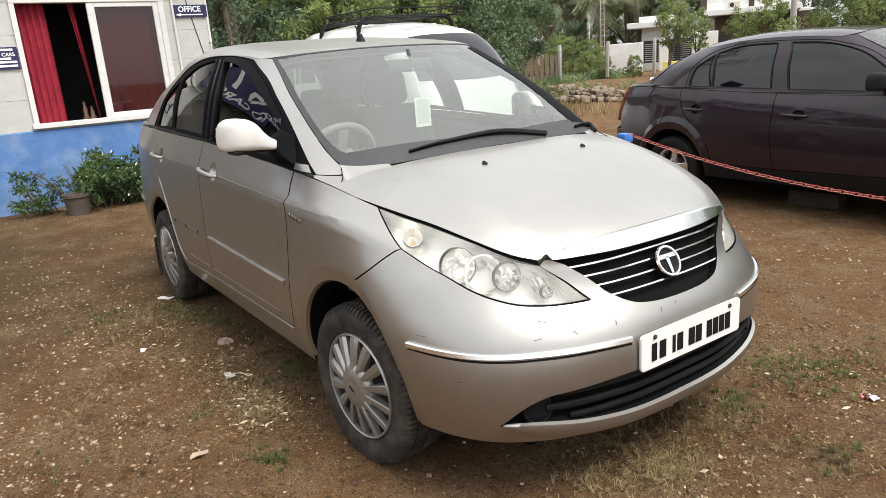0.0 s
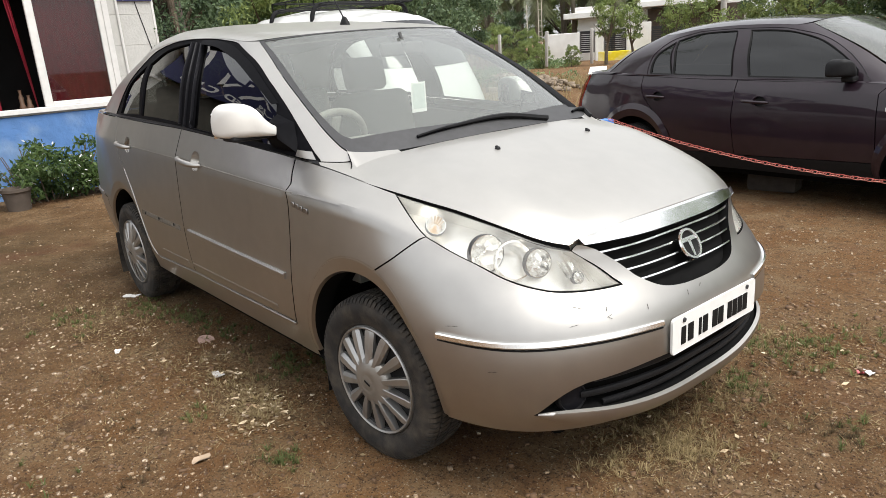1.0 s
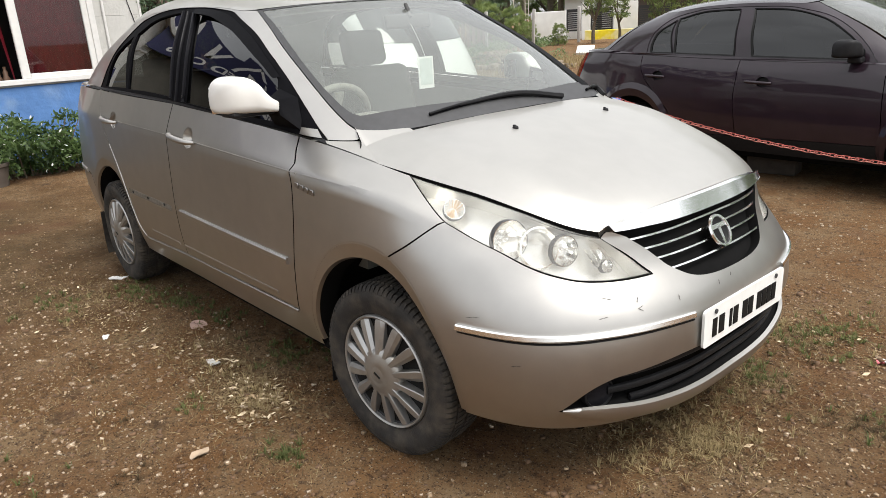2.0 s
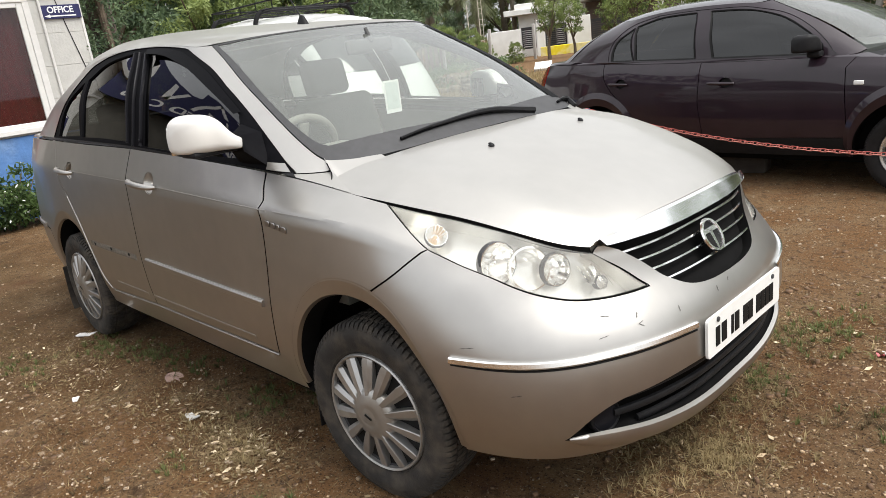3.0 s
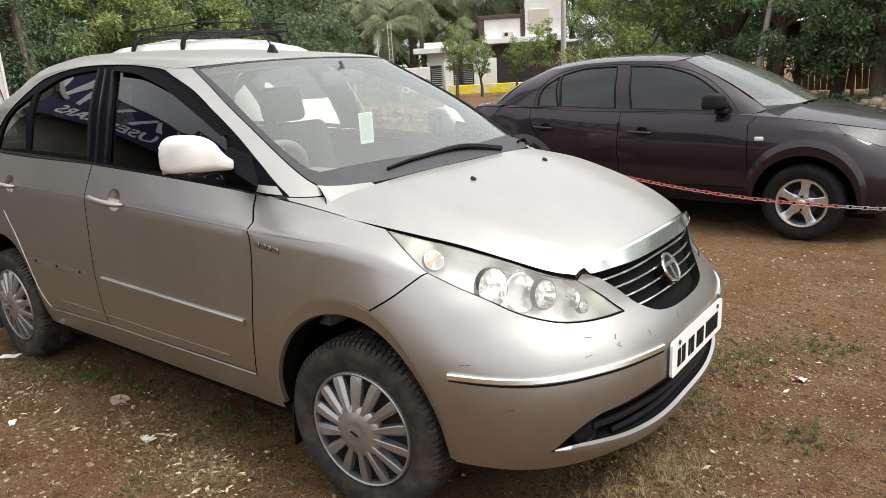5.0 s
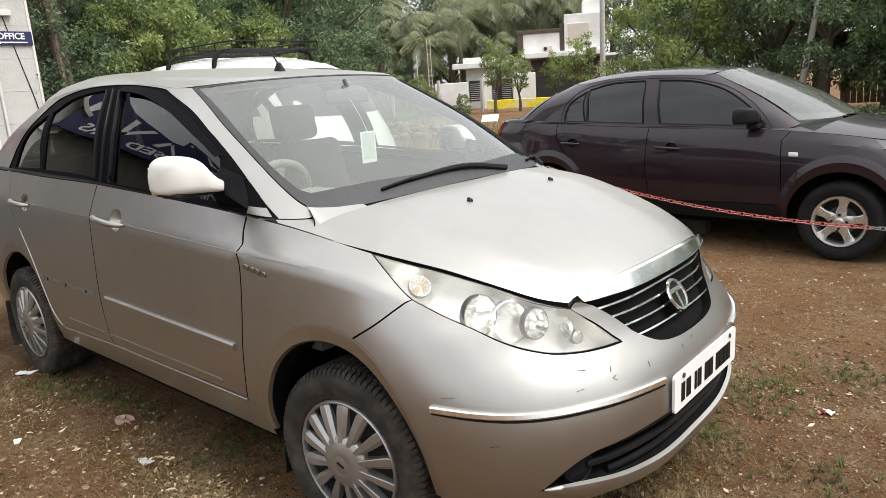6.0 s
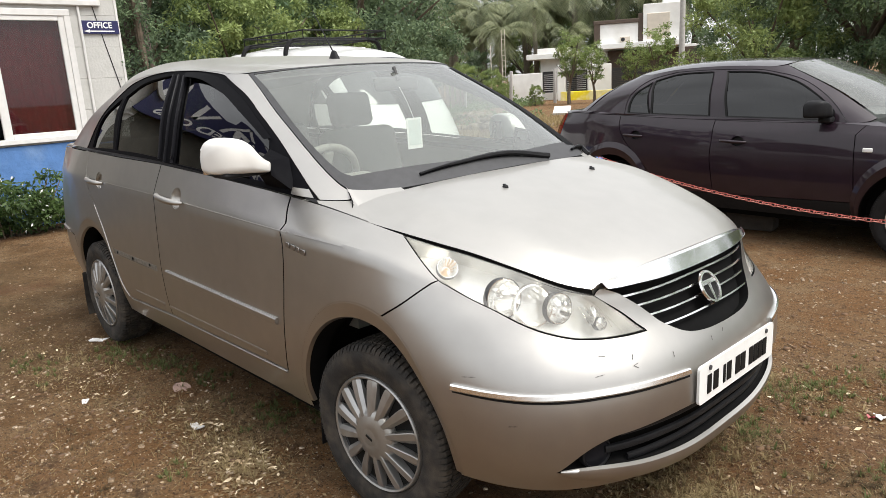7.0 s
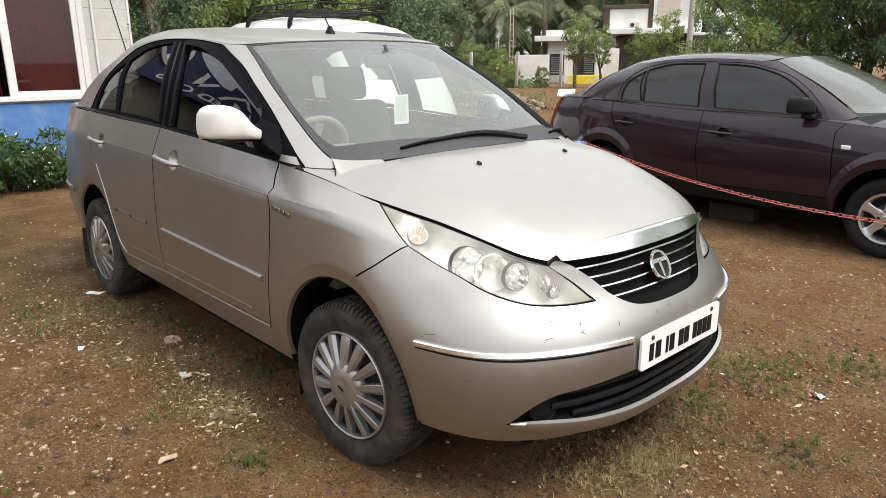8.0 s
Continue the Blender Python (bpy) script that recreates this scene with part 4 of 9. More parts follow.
part("chrome_bar", join(half, mirrored(half)), CHROME, car, "bright chrome bar over the grille", 30, weld=True)
eu, ev = chart_z(B, 0.0, 0.716)
e_at, e_n = skin_place(eu, ev, -1, 0.004)
e_m = facing(e_at, e_n) @ Matrix.Diagonal((1.16, 1.16, 1.0, 1.0))
ring_piece = lathe([(0.042, 0.0), (0.046, 0.006), (0.044, 0.012), (0.038, 0.012), (0.036, 0.006), (0.037, 0.0)], 40, "z")
emblem = part("emblem", moved(ring_piece, e_m), CHROME, grille, "round chrome emblem ring")
part("emblem_disc", moved(lathe([(0.0, 0.004), (0.037, 0.003)], 32, "z"), e_m), INK, grille)
part("emblem_mark", moved(join(prism([(-0.004, -0.036), (0.004, -0.036), (0.007, 0.012), (-0.007, 0.012)], 0.006, "z", 0.003), prism([(-0.036, 0.008), (0.036, 0.008), (0.03, 0.02), (-0.03, 0.02)], 0.006, "z", 0.003)), e_m @ pose(0, 0, 0, 0, 0, 0)), CHROME, grille)

# headlights
lamp_ring = ring(lamp_low, lamp_rear, lamp_top)
for s in (-1, 1):
    lamp = part("headlight", panel(B, lamp_ring, gap=0.003, skirt=0.0, lift=-0.075, y_side=s, step=0.03), LAMP_BEZEL, car, "clear-lens headlight with a hazy yellowed cover", 30)
    walls = panel(B, lamp_ring, gap=0.004, skirt=0.085, lift=-0.004, y_side=s, step=0.03)
    n_wall = [q for q in walls[1] if len(q) == 4]
    part("headlight_wall", (walls[0], n_wall), LAMP_BEZEL, lamp, "", 30)
    o = resampled(B.flat(np.array([p[0] for p in lamp_ring]), np.array([p[1] for p in lamp_ring])), 0.015)
    a_u, a_v = B.unflat(shrunk(o, -0.005))
    b_u, b_v = B.unflat(shrunk(o, 0.005))
    line_a, line_b = list(zip(a_u, a_v)), list(zip(b_u, b_v))
    part("headlight_seal", band(B, line_a + line_a[:1], line_b + line_b[:1], -0.006, -0.006, 1, s), GAP_BLACK, lamp, "black rubber seal")
    cover = part("headlight_lens", panel(B, lamp_ring, gap=0.005, skirt=0.012, lift=0.0, y_side=s), LENS, lamp, "scratched clear cover", 30)
    cover.visible_shadow = False
    for nm, (u, v), r, d in (("indicator_bowl", (4.12, 4.6), 0.03, 0.03), ("low_beam_bowl", (3.26, 4.02), 0.054, 0.05), ("high_beam_bowl", (2.5, 3.6), 0.042, 0.046), ("position_bowl", (1.92, 3.12), 0.018, 0.02)):
        at, nn = skin_place(u, v, s, -0.034)
        aim = Vector((0.9, 0.25 * s, 0.12)) if r > 0.035 else (nn + Vector((0.6, 0, 0))).normalized()
        m = facing(at, aim)
        dish = lathe([(r * 1.06, 0.0), (r * 1.06, 0.006), (r, 0.006), (r * 0.93, -d * 0.2), (r * 0.75, -d * 0.62), (r * 0.45, -d * 0.9), (r * 0.16, -d)], 13 if r > 0.035 else 20, "z")
        part(nm, moved(dish, m), REFLECTOR, lamp, "mirrored lamp bowl", 8)
        part("bowl_ring", moved(lathe([(r * 1.03, 0.007), (r * 1.07, 0.005), (r * 1.08, -0.012)], 30, "z"), m), GREY_PLASTIC, lamp)
        part("bulb", moved(lathe([(r * 0.16, -d), (r * 0.17, -d * 0.4), (r * 0.1, -d * 0.2), (0.0, -d * 0.15)], 14, "z"), m), AMBER if nm == "indicator_bowl" else CHROME, lamp)
    at, nn = skin_place(2.86, 3.72, s, -0.03)
    part("lamp_bezel", moved(lathe([(0.062, -0.004), (0.06, 0.006), (0.055, 0.007), (0.05, -0.012), (0.048, -0.03)], 36, "z"), facing(at, Vector((0.85, 0.35 * s, 0.25)))), REFLECTOR, lamp, "bright round bezel between the bowls", 30)
    for k in range(6):
        u0, v0 = 1.66 + 0.085 * k, 2.98 + 0.03 * k
        flute = [(u0 + 0.1 * t, v0 + 0.5 * t) for t in np.linspace(0, 1, 6)]
        part("reflector_flute", band(B, flute, [(u + 0.055, v) for u, v in flute], -0.03, -0.018, 2, s), REFLECTOR, lamp)
    for k, (cu, cv, rr) in enumerate(((2.98, 3.82, 0.3), (2.2, 3.45, 0.26))):
        arc = [(cu - rr * math.sin(a) * 0.8, cv + rr * 1.6 * math.cos(a)) for a in np.linspace(0.35, 2.6, 14)]
        part("reflector_wall", band(B, arc, [(u + 0.05, v) for u, v in arc], -0.014, -0.05, 3, s), REFLECTOR, lamp, "", 40)

# lower intake with fog lamps
intake_outline = ring(intake_top, intake_low, [(0.0, 0.4), (0.0, 1.5)])
intake = part("lower_intake", panel(B, intake_outline, both=True, gap=-0.008, skirt=0.0, lift=-0.06), GREY_PLASTIC, car, "black lower air intake with scraped slats", 30, weld=True)
part("intake_back", box((0.05, 1.1, 0.26), (0.6, 0, 0.4), 0.01), GAP_BLACK, intake)
for z, u_end in ((0.42, 1.98), (0.372, 2.18), (0.326, 1.8)):
    us = np.linspace(0, u_end, 20)
    half = moulding(B, [chart_z(B, u, z) for u in us], 0.011, 0.008, 1)
    half = ([(x - 0.032, y, zz) for x, y, zz in half[0]], half[1])
    part("intake_slat", join(half, mirrored(half)), BLACK_PLASTIC, intake, "", weld=True)
for s in (-1, 1):
    at, nn = skin_place(2.36, chart_z(B, 2.36, 0.362)[1], s, -0.025)
    m = facing(at, Vector((0.93, 0.35 * s, 0)))
    fog = part("fog_lamp", moved(lathe([(0.05, -0.02), (0.047, 0.0), (0.042, 0.004), (0.039, -0.002)], 32, "z"), m), BLACK_PLASTIC, intake, "round fog lamp")
    part("fog_reflector", moved(lathe([(0.039, -0.002), (0.03, -0.02), (0.0, -0.028)], 28, "z"), m), INK, fog)
    part("fog_lens", moved(lathe([(0.039, 0.0), (0.02, 0.004), (0.0, 0.005)], 28, "z"), m), SMOKED, fog)

lip_line = smooth_line([(0.0, 0.29), (0.42, 0.31), (1.44, 0.53), (2.16, 0.75), (2.55, 0.855), (2.88, 0.935)], 8)
taper = np.array([0.12 + 0.88 * (1 - k ** 5) for k in np.linspace(0, 1, len(lip_line))])[:, None]
half = moulding(B, [(u, v - 0.07 * k) for (u, v), (k,) in zip(lip_line, taper)], 0.029 * taper, 0.016 * taper, 1)
part("bumper_lip", join(half, mirrored(half)), SILVER, bumper, "bright scraped lip under the intake", 60, weld=True)

# number plate
plate_x, plate_z = 0.815, 0.5
rc = 0.012
corners = []
for cx, cz, a0 in ((0.25 - rc, 0.058 - rc, 0), (-0.25 + rc, 0.058 - rc, 90), (-0.25 + rc, -0.058 + rc, 180), (0.25 - rc, -0.058 + rc, 270)):
    corners += [(cx + rc * math.cos(radians(a0 + k * 30)), cz + plate_z + rc * math.sin(radians(a0 + k * 30))) for k in range(4)]
plate = part("number_plate", prism(corners, 0.008, "x", plate_x - 0.008), PLATE_WHITE, car, "white front number plate with black marks", False)
chars = [(-0.192, 0.024), (-0.152, 0.03), (-0.098, 0.014), (-0.068, 0.028), (-0.01, 0.03), (0.026, 0.03), (0.082, 0.027), (0.115, 0.027), (0.148, 0.027), (0.181, 0.027)]
for y, w in chars:
    part("plate_bar", box((0.003, w, 0.058), (plate_x + 0.0015, y, plate_z - 0.006), 0.001, 1), INK, plate)
for y in (-0.19, 0.19):
    part("plate_screw", moved(lathe([(0.0075, 0.0), (0.0075, 0.004), (0.0, 0.006)], 14, "x"), pose(plate_x, y, plate_z + 0.043)), GREY_PLASTIC, plate)
part("plate_bracket", box((0.035, 0.4, 0.07), (plate_x - 0.026, 0, plate_z), 0.004), BLACK_PLASTIC, car)
# bumper and door mouldings
for s in (-1, 1):
    strip = smooth_line([(4.07, 2.02), (3.6, 1.98), (3.21, 1.96), (2.7, 1.96), (2.25, 1.97), (1.6, 1.97), (0.96, 1.955)], 7)
    part("bumper_strip", moulding(B, strip, 0.0095, 0.012, s), CHROME, car, "worn chrome strip along the bumper", 30)
    lower = [(u, v - 0.065) for u, v in strip]
    part("strip_shadow_line", moulding(B, lower, 0.003, 0.004, s), INK, car)
    side = charted(B, [(x, 0.583 + 0.02 * (-x - 0.475)) for x in np.linspace(-0.475, -1.46, 24)])
    part("door_strip", moulding(B, side, 0.0125, 0.012, s), SILVER, front_door[0 if s < 0 else 1], "silver rubbing strip along the door", 30)
    for x0, x1, door in ((-0.6, -1.5, front_door), (-1.56, -1.93, rear_door)):
        low_line = charted(B, [(x, 0.4255) for x in np.linspace(x0, x1, 22)])
        part("lower_crease", moulding(B, low_line, 0.008, 0.0026, s), SILVER, door[0 if s < 0 else 1], "", 60)
    for u0, u1, owner in ((5.25, 5.78, car), (5.86, 6.98, front_door[0 if s < 0 else 1]), (7.04, 7.98, rear_door[0 if s < 0 else 1])):
        fade = np.linspace(0.05, 1, 24)[:, None] if owner is car else np.ones((24, 1))
        part("shoulder_crease", moulding(B, [(u, 4.0) for u in np.linspace(u0, u1, 24)], 0.0024 * fade, 0.0008 * fade, s), SILVER, owner, "", 60)
    rear_end = [(u, 2.16) for u in np.linspace(9.1, 9.75, 10)]
    part("rear_bumper_strip", moulding(B, rear_end, 0.0115, 0.01, s), SILVER, car, "", 30)
    for x in (-1.66, -1.88, -2.1):
        at = B.at(*chart(B, x, 0.607))[0]
        part("clip_hole", moved(lathe([(0.008, 0.0), (0.006, 0.002), (0.0, 0.002)], 12, "y"), pose(at[0], at[1] * s + (0.004 * s), at[2])), INK, rear_door[0 if s < 0 else 1], "empty clip hole where a strip is missing")
    residue = charted(B, [(x, 0.6 + 0.012 * (-x - 1.6)) for x in np.linspace(-1.58, -2.17, 12)])
    part("strip_residue", moulding(B, residue, 0.013, 0.0012, s), material("residue_grey", (0.2, 0.185, 0.16), 0.5, 0.55, 60, 0.3), rear_door[0 if s < 0 else 1], "dull band left by a lost rubbing strip", 30)
    # handles
    for key, door, (x0, x1, z0, z1) in (("front", front_door, (-1.468, -1.195, 0.962, 0.945)), ("rear", rear_door, (-2.44, -2.205, 0.977, 0.963))):
        dr = door[0 if s < 0 else 1]
        cx, cz = CUPS[key]
        bowl = []
        for f in (1.1, 1.0, 0.9, 0.75, 0.55, 0.3, 0.04):
            uv = np.array(charted(B, [(cx + 0.047 * f * math.cos(a), cz + 0.043 * f * math.sin(a)) for a in np.linspace(0, 2 * math.pi, 25)]))
            bowl.append(B.at(uv[:, 0], uv[:, 1]) - B.normal(uv[:, 0], uv[:, 1]) * (0.003 + 0.05 * max(0.0, 1 - f ** 2)))
        bowl = grid(bowl)
        part("handle_cup", bowl if s > 0 else mirrored(bowl), SILVER, dr, "shaded recess behind the handle", 60)
        pts, rad = [], []
        for t in np.linspace(0, 1, 15):
            x, z = x0 + (x1 - x0) * t, z0 + (z1 - z0) * t
            b = B.at(*chart(B, x, z))[0]
            out = 0.006 + 0.03 * math.sin(math.pi * min(1, max(0, t))) ** 0.5
            pts.append((x, (b[1] + out) * s, z))
            rad.append(0.006 + 0.0075 * math.sin(math.pi * t) ** 0.4)
        hv, hf = tube(pts, rad, 12)
        part("door_handle", (hv, hf), SILVER, dr, "silver pull handle")
    # badge
    for k, (x, w) in enumerate(((-0.37, 0.024), (-0.338, 0.026), (-0.307, 0.018), (-0.276, 0.028))):
        at = B.at(*chart(B, x, 0.874 + 0.13 * (-0.37 - x)))[0]
        part("badge_bar", box((w, 0.004, 0.02), (at[0], (at[1] + 0.003) * s, at[2]), 0.002, 1, (0, 4, 0)), BADGE, car, "small chrome badge mark")
    # light trim at the foot of the mirror sail
    tri = charted(G, [(-0.318, 1.024), (-0.425, 1.034), (-0.425, 1.056), (-0.355, 1.05)])
    part("sail_trim", panel(G, tri, gap=0.0, skirt=0.004, lift=0.003, y_side=s, step=0.02, edge=0.01), SILVER, car, "light trim piece at the pillar foot", 30)
# scuffs on the bumper
SCRAPE = material("scraped_paint", (0.07, 0.065, 0.06), 0.7, 0.0, 300, 0.5)
for (x, y, z), l, a in (((0.539, -0.729, 0.474), 0.034, 5), ((0.66, -0.5, 0.635), 0.032, -14), ((0.645, -0.52, 0.575), 0.034, 8), ((0.71, -0.43, 0.625), 0.02, 65), ((0.715, -0.428, 0.6), 0.022, 20), ((0.712, -0.43, 0.59), 0.016, -30), ((0.775, -0.3, 0.61), 0.02, 80), ((0.795, -0.12, 0.615), 0.018, 70), ((0.798, -0.05, 0.618), 0.016, 40), ((0.42, -0.775, 0.6), 0.05, 4)):
    gu, gv = [g.ravel() for g in np.meshgrid(np.linspace(0, 5, 120), np.linspace(1, 3.4, 60))]
    d = np.linalg.norm(B.at(gu, gv) - np.array([x, -y, z]), axis=1)
    i = int(np.argmin(d))
    at, nn = skin_place(gu[i], gv[i], -1, 0.0008)
    m = facing(at, nn)
    part("scuff", moved(prism([(-l * 0.45, -0.0004), (-l * 0.2, -0.0013), (-l * 0.05, -0.0005), (l * 0.14, -0.0014), (l * 0.45, -0.0003), (l * 0.2, 0.0009), (l * 0.02, 0.0003), (-l * 0.25, 0.001)], 0.0005), m @ pose(0, 0, 0, 0, 0, a)), SCRAPE, bumper, "dark scrape in the paint")

# washer jets, aerial, wipers
for y in (-0.25, 0.25):
    z = max(p[2] for r in hood_rows for p in r if abs(p[0] - 0.105) < 0.03 and abs(p[1] - y) < 0.03)
    part("washer_jet", join(moved(lathe([(0.011, -0.004), (0.01, 0.003), (0.006, 0.007), (0.0, 0.008)], 14, "z"), pose(0.105, y, z - 0.004)), box((0.009, 0.009, 0.006), (0.1, y, z + 0.003), 0.002)), BLACK_PLASTIC, hood, "black washer jet")
base_z = 1.513
part("aerial", join(moved(lathe([(0.03, 0.0), (0.026, 0.012), (0.012, 0.04), (0.0, 0.045)], 16, "z"), pose(-1.19, 0, base_z) @ Matrix.Diagonal((1.2, 0.75, 1, 1))), tube([(-1.19, 0, base_z + 0.03), (-1.25, 0, base_z + 0.11), (-1.34, 0, base_z + 0.24)], [0.004, 0.003, 0.002], 8)), BLACK_PLASTIC, roof, "thin black roof aerial leaning back")


def on_screen(y, v, lift=0.012):
    us = np.linspace(0, 3, 200)
    ys = G.at(us, np.full(200, v))[:, 1]
    u = float(np.interp(abs(y), ys, us))
    p = G.at(u, v)[0] + G.normal(u, v)[0] * lift
    return (p[0], p[1] * (1 if y >= 0 else -1), p[2])


for blade, pivot in (([(-0.41, 0.125), (-0.28, 0.155), (-0.1, 0.175), (0.1, 0.16)], (0.24, 0.06)), ([(0.47, 0.12), (0.54, 0.15), (0.6, 0.155), (0.64, 0.13)], (0.62, 0.03))):
    line = [on_screen(y, v, 0.008) for y, v in smooth_line(blade, 5)]
    wiper = part("wiper", tube(line, 0.0055, 6), FRAME_BLACK, car, "black windscreen wiper")
    arm = [on_screen(pivot[0], max(0.0, pivot[1]), 0.01), on_screen(*((np.array(blade[-2]) + np.array(blade[-1])) / 2), 0.018), on_screen(*blade[1], 0.014)]
    part("wiper_arm", tube(smooth_line(arm, 6), [0.013 - 0.007 * t for t in np.linspace(0, 1, 13)], 6), BLACK_PLASTIC, wiper)
    part("wiper_bow", tube(smooth_line([on_screen(*blade[0], 0.012), on_screen(*blade[1], 0.015), on_screen(*blade[2], 0.015), on_screen(*blade[3], 0.012)], 5), 0.0042, 6), BLACK_PLASTIC, wiper)


# mirrors
def mirror_piece():
    rows = []
    stations = ((0.772, 1.106, 1.14, -0.53, 0.02), (0.79, 1.108, 1.148, -0.532, 0.04), (0.812, 1.11, 1.16, -0.54, 0.06), (0.836, 1.112, 1.184, -0.55, 0.075), (0.858, 1.113, 1.215, -0.56, 0.085), (0.885, 1.113, 1.233, -0.572, 0.088), (0.925, 1.114, 1.238, -0.583, 0.086), (0.95, 1.116, 1.233, -0.594, 0.078), (0.968, 1.12, 1.217, -0.606, 0.06), (0.978, 1.13, 1.188, -0.613, 0.03), (0.981, 1.142, 1.168, -0.616, 0.012))
    stations = smooth_line(stations, 3)
    for y, z_low, z_top, x, hx in stations:
        z, hz = (z_low + z_top) / 2, (z_top - z_low) / 2
        r = []
        for a in np.linspace(0, 2 * math.pi, 28, endpoint=False):
            c, q = math.cos(a), math.sin(a)
            e = 0.44
            px = hx * math.copysign(abs(c) ** e, c) * (1.0 if c > 0 else 0.35)
            r.append((x + px, y, z + hz * math.copysign(abs(q) ** e, q)))
        rows.append(r)
    vs, fs = grid(rows, True)
    k = 28
    fs = fs + [tuple(range(k))[::-1], tuple(range(len(vs) - k, len(vs)))]
    return vs, fs


mp = mirror_piece()
for s in (-1, 1):
    mir = part("door_mirror", mp if s > 0 else mirrored(mp), MIRROR_CAP, car, "door mirror whitened by sky glare put into its colour", 70)
    part("mirror_base", box((0.1, 0.17, 0.02), (-0.565, 0.865 * s, 1.112), 0.009), BLACK_PLASTIC, mir)
    sec_a = [(-0.43, 0.752, 1.046), (-0.59, 0.765, 1.06), (-0.59, 0.735, 1.175), (-0.49, 0.727, 1.15)]
    sec_b = [(-0.485, 0.795, 1.1), (-0.56, 0.8, 1.1), (-0.555, 0.795, 1.152), (-0.5, 0.79, 1.15)]
    rows = [[Vector(a).lerp(Vector(b), t) for a, b in zip(sec_a, sec_b)] for t in (-0.15, 0.0, 0.45, 0.8, 1.0)]
    gv, gf = grid(rows, True)
    gf.append((len(gv) - 4, len(gv) - 3, len(gv) - 2, len(gv) - 1))
    part("mirror_stalk", (gv, gf) if s > 0 else mirrored((gv, gf)), FRAME_BLACK, mir, "black plastic mirror mount", 60)
    if s > 0:
        mir.matrix_local = pose(-0.6, 0.725, -0.03) @ pose(0, 0, 0, 0, 0, 66) @ pose(0.5, -0.76, 0)
    part("mirror_glass", box((0.003, 0.15, 0.09), (-0.622, 0.9 * s, 1.16), 0.001), CHROME, mir)

# wheels
SPOKES = 14


def hubcap_pieces(r=0.198):
    rimp = lathe([(r * 0.93, 0.012), (r * 0.945, -0.008), (r * 0.975, -0.011), (r * 0.995, -0.006), (r, 0.02)], 60)
    dish = lathe([(0.0, 0.006), (r * 0.92, 0.01)], 40)
    cap = lathe([(0.0, -0.036), (0.026, -0.0355), (0.03, -0.034), (0.033, -0.035), (0.05, -0.032), (0.068, -0.0265), (0.082, -0.021), (0.088, -0.012), (0.09, 0.006)], 42)
    spokes = []
    for i in range(SPOKES):
        a = 360.0 * i / SPOKES
        sect = []
        for rr, w, h in ((0.06, 0.0105, -0.0275), (0.085, 0.0125, -0.025), (0.125, 0.0165, -0.02), (0.16, 0.019, -0.014), (0.176, 0.019, -0.011), (0.186, 0.0165, -0.008)):
            sect.append([(-w, 0.008, rr), (-w, h + 0.002, rr), (-w * 0.86, h, rr), (w * 0.35, h + 0.001, rr), (w, h + 0.011, rr), (w, 0.008, rr)])
        vs, fs = grid(sect)
        fs.append(tuple(range(len(vs) - 6, len(vs))))
        spokes.append(moved((vs, fs), pose(0, 0, 0, 0, a, 0)))
    return rimp, dish, cap, spokes


def road_wheel(parent, at, s, steer, radius, rim, width, maker, label, rubber=RUBBER):
    m = pose(*at, 0, 0, steer) @ (Matrix.Identity(4) if s < 0 else pose(0, 0, 0, 0, 0, 180))
    wheel = part("wheel", lathe([(0.05, -0.02), (rim * 0.8, -0.01), (rim * 0.96, -width * 0.4), (rim, -width * 0.42), (rim, width * 0.4)], 48), GREY_PLASTIC, parent, label)
    wheel.matrix_local = m
    part("tyre", tyre_piece(radius, rim, width), rubber, wheel, "dusty black tyre", 50)
    tagged(part("tread", tread_blocks(radius, width), rubber, wheel, "", False), kind="stuff")
    maker(wheel, width)
    return wheel


def hubcap(wheel, width):
    rimp, dish, cap, spokes = hubcap_pieces()
    off = pose(0, -width * 0.42, 0)
    hub = part("hubcap", moved(rimp, off), HUBCAP, wheel, "dusty silver plastic hubcap", 40)
    part("hubcap_back", moved(dish, off), INK, hub)
    part("hubcap_centre", moved(cap, off), HUBCAP, hub, "", 40)
    part("centre_mark", moved(box((0.03, 0.002, 0.008), (0, -0.037, 0), 0.0005, 1, (0, 25, 0)), off), INK, hub)
    for sp in spokes:
        part("spoke", moved(sp, off), HUBCAP, hub, "", 30)


for at, s, steer in (((0, -0.716, 0.294), -1, 5.0), ((0, 0.725, 0.294), 1, 5.0), ((-2.53, -0.735, 0.3), -1, 0), ((-2.53, 0.735, 0.3), 1, 0)):
    road_wheel(car, at, s, steer, 0.3, 0.193, 0.185, hubcap, "wheel with a fourteen-spoke silver hubcap")
for s in (-1, 1):
    rows = [[(-2.9 - 0.03 * math.sin(3 * t) * t, (0.62 + 0.2 * w) * s, 0.36 - 0.27 * t) for w in np.linspace(0, 1, 6)] for t in np.linspace(0, 1, 8)]
    a = grid(rows)
    b = grid([[(x - 0.006, y, z) for x, y, z in r] for r in rows])
    part("mud_flap", join(a, (b[0], [q[::-1] for q in b[1]])), RUBBER, car, "black rubber mud flap behind the rear wheel")
    part("mud_flap", box((0.006, 0.15, 0.17), (-0.352, 0.705 * s, 0.2), 0.002, 1, (0, 4, 0)), BLACK_PLASTIC, car, "black rubber mud flap")

